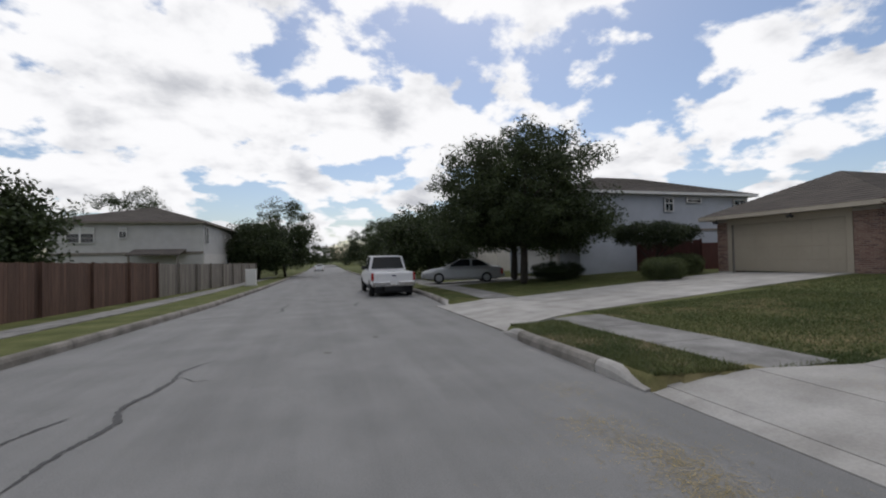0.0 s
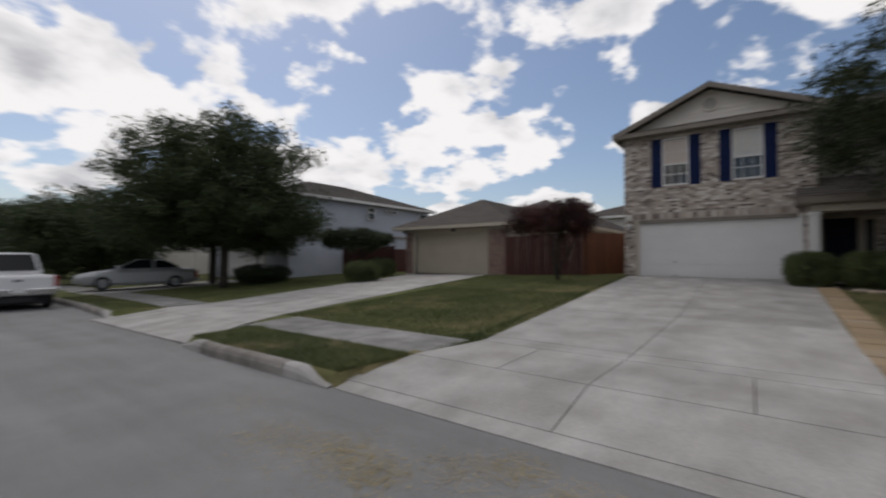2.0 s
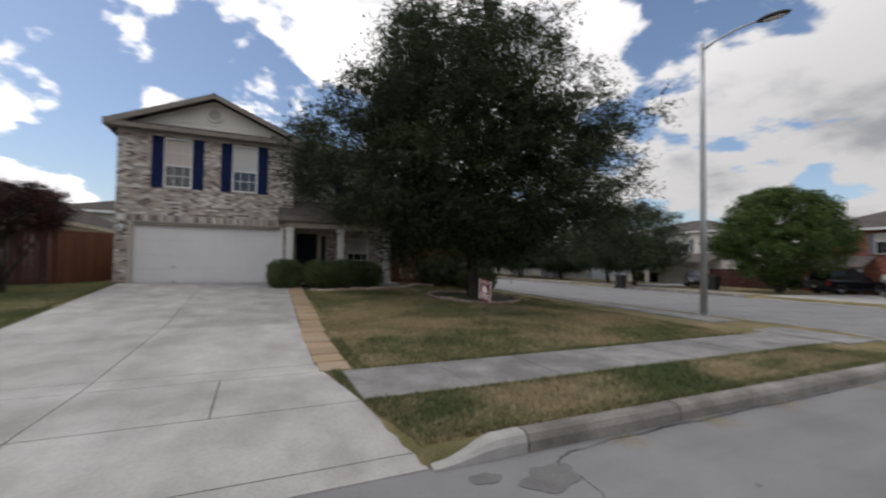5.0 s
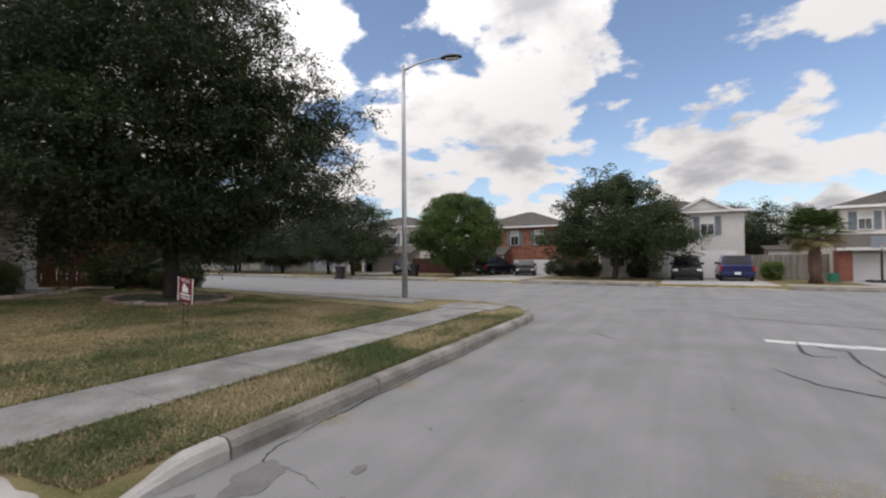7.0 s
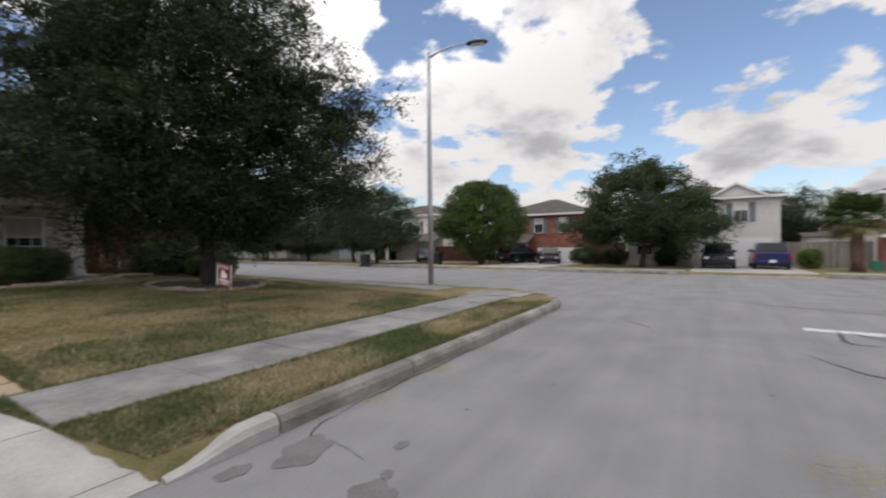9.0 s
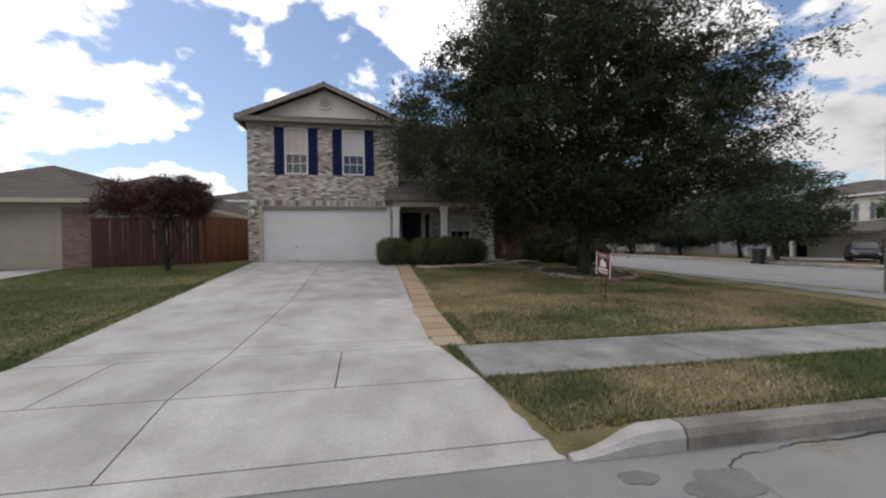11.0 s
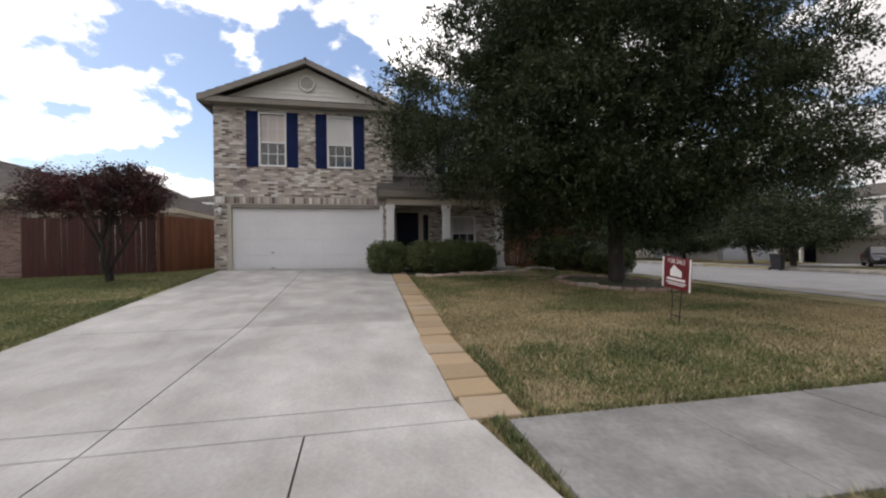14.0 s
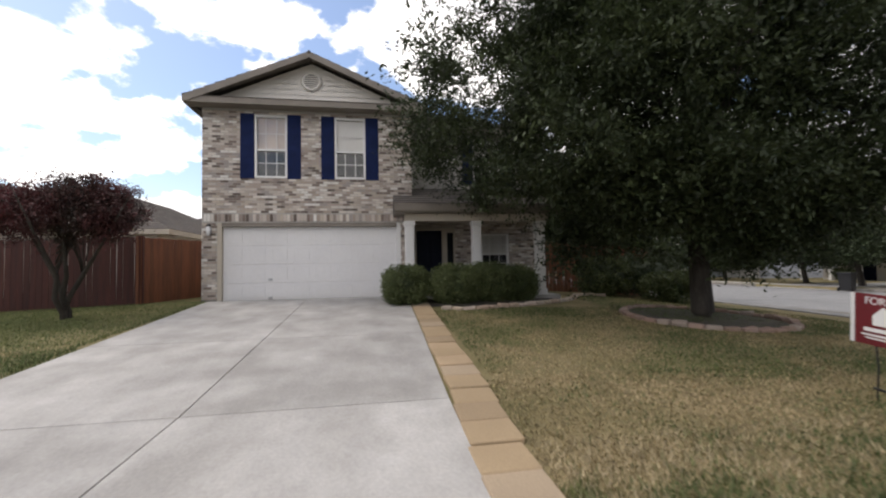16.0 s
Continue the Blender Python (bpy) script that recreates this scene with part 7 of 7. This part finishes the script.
VERGE = [(3.12, 4.3, -9.8, -0.75, 30000), (3.12, 4.4, 4.5, 9.0, 12000), (5.6, 8.0, -6.0, -0.95, 14000)]
grass("verge_grass", "ragged green grass tufts on the verge", VERGE, "blade_green", 6, h=(0.035, 0.09), w=0.005, lean=1.3, green=True)
grass("verge_straw", "bent straw-coloured dead grass on the verge", VERGE, "straw_grass", 7, h=(0.025, 0.065), w=0.005, lean=1.8, green=False)


def straw():
    """Dry clippings scattered in the gutter and on the asphalt."""
    rng = np.random.default_rng(9)
    V = []
    for cx, cy, r, n in ((2.15, 5.0, 0.18, 300), (1.87, 4.0, 0.2, 700), (2.0, 3.35, 0.16, 800), (1.92, 2.89, 0.15, 900), (2.3, 2.4, 0.16, 500), (2.58, 2.07, 0.14, 600), (2.4, 1.5, 0.16, 450), (2.6, 0.9, 0.14, 350), (2.5, 0.2, 0.2, 250), (1.9, 3.3, 0.5, 600), (-1.05, -3.5, 0.17, 500), (-1.4, -3.6, 0.12, 240), (2.78, -2.9, 0.1, 260), (2.75, -4.2, 0.11, 360), (2.78, -5.5, 0.12, 360), (2.8, -7.5, 0.12, 300), (2.8, -9.2, 0.12, 240), (5.0, 3.6, 0.25, 160)):
        x, y = cx + rng.normal(0, r, n), cy + rng.normal(0, r * 1.1, n)
        a, l = rng.uniform(0, 6.28, n), rng.uniform(0.01, 0.035, n)
        for i in range(n):
            if x[i] > 2.9 and cx < 2.95:
                continue
            z = (road_z(y[i]) if x[i] < 2.9 else drive_z(x[i], y[i])) + rng.uniform(0.003, 0.012)
            dx, dy = math.cos(a[i]) * l[i], math.sin(a[i]) * l[i]
            V += [(x[i] - dx - dy * 0.07, y[i] - dy + dx * 0.07, z), (x[i] + dx, y[i] + dy, z + 0.002), (x[i] - dx + dy * 0.07, y[i] - dy - dx * 0.07, z)]
    V = np.array(V)
    tagged(fast_mesh("straw_litter", V, np.arange(len(V)).reshape(-1, 3), "straw"), "dry yellow grass clippings on the asphalt", "litter", kind="stuff")


straw()
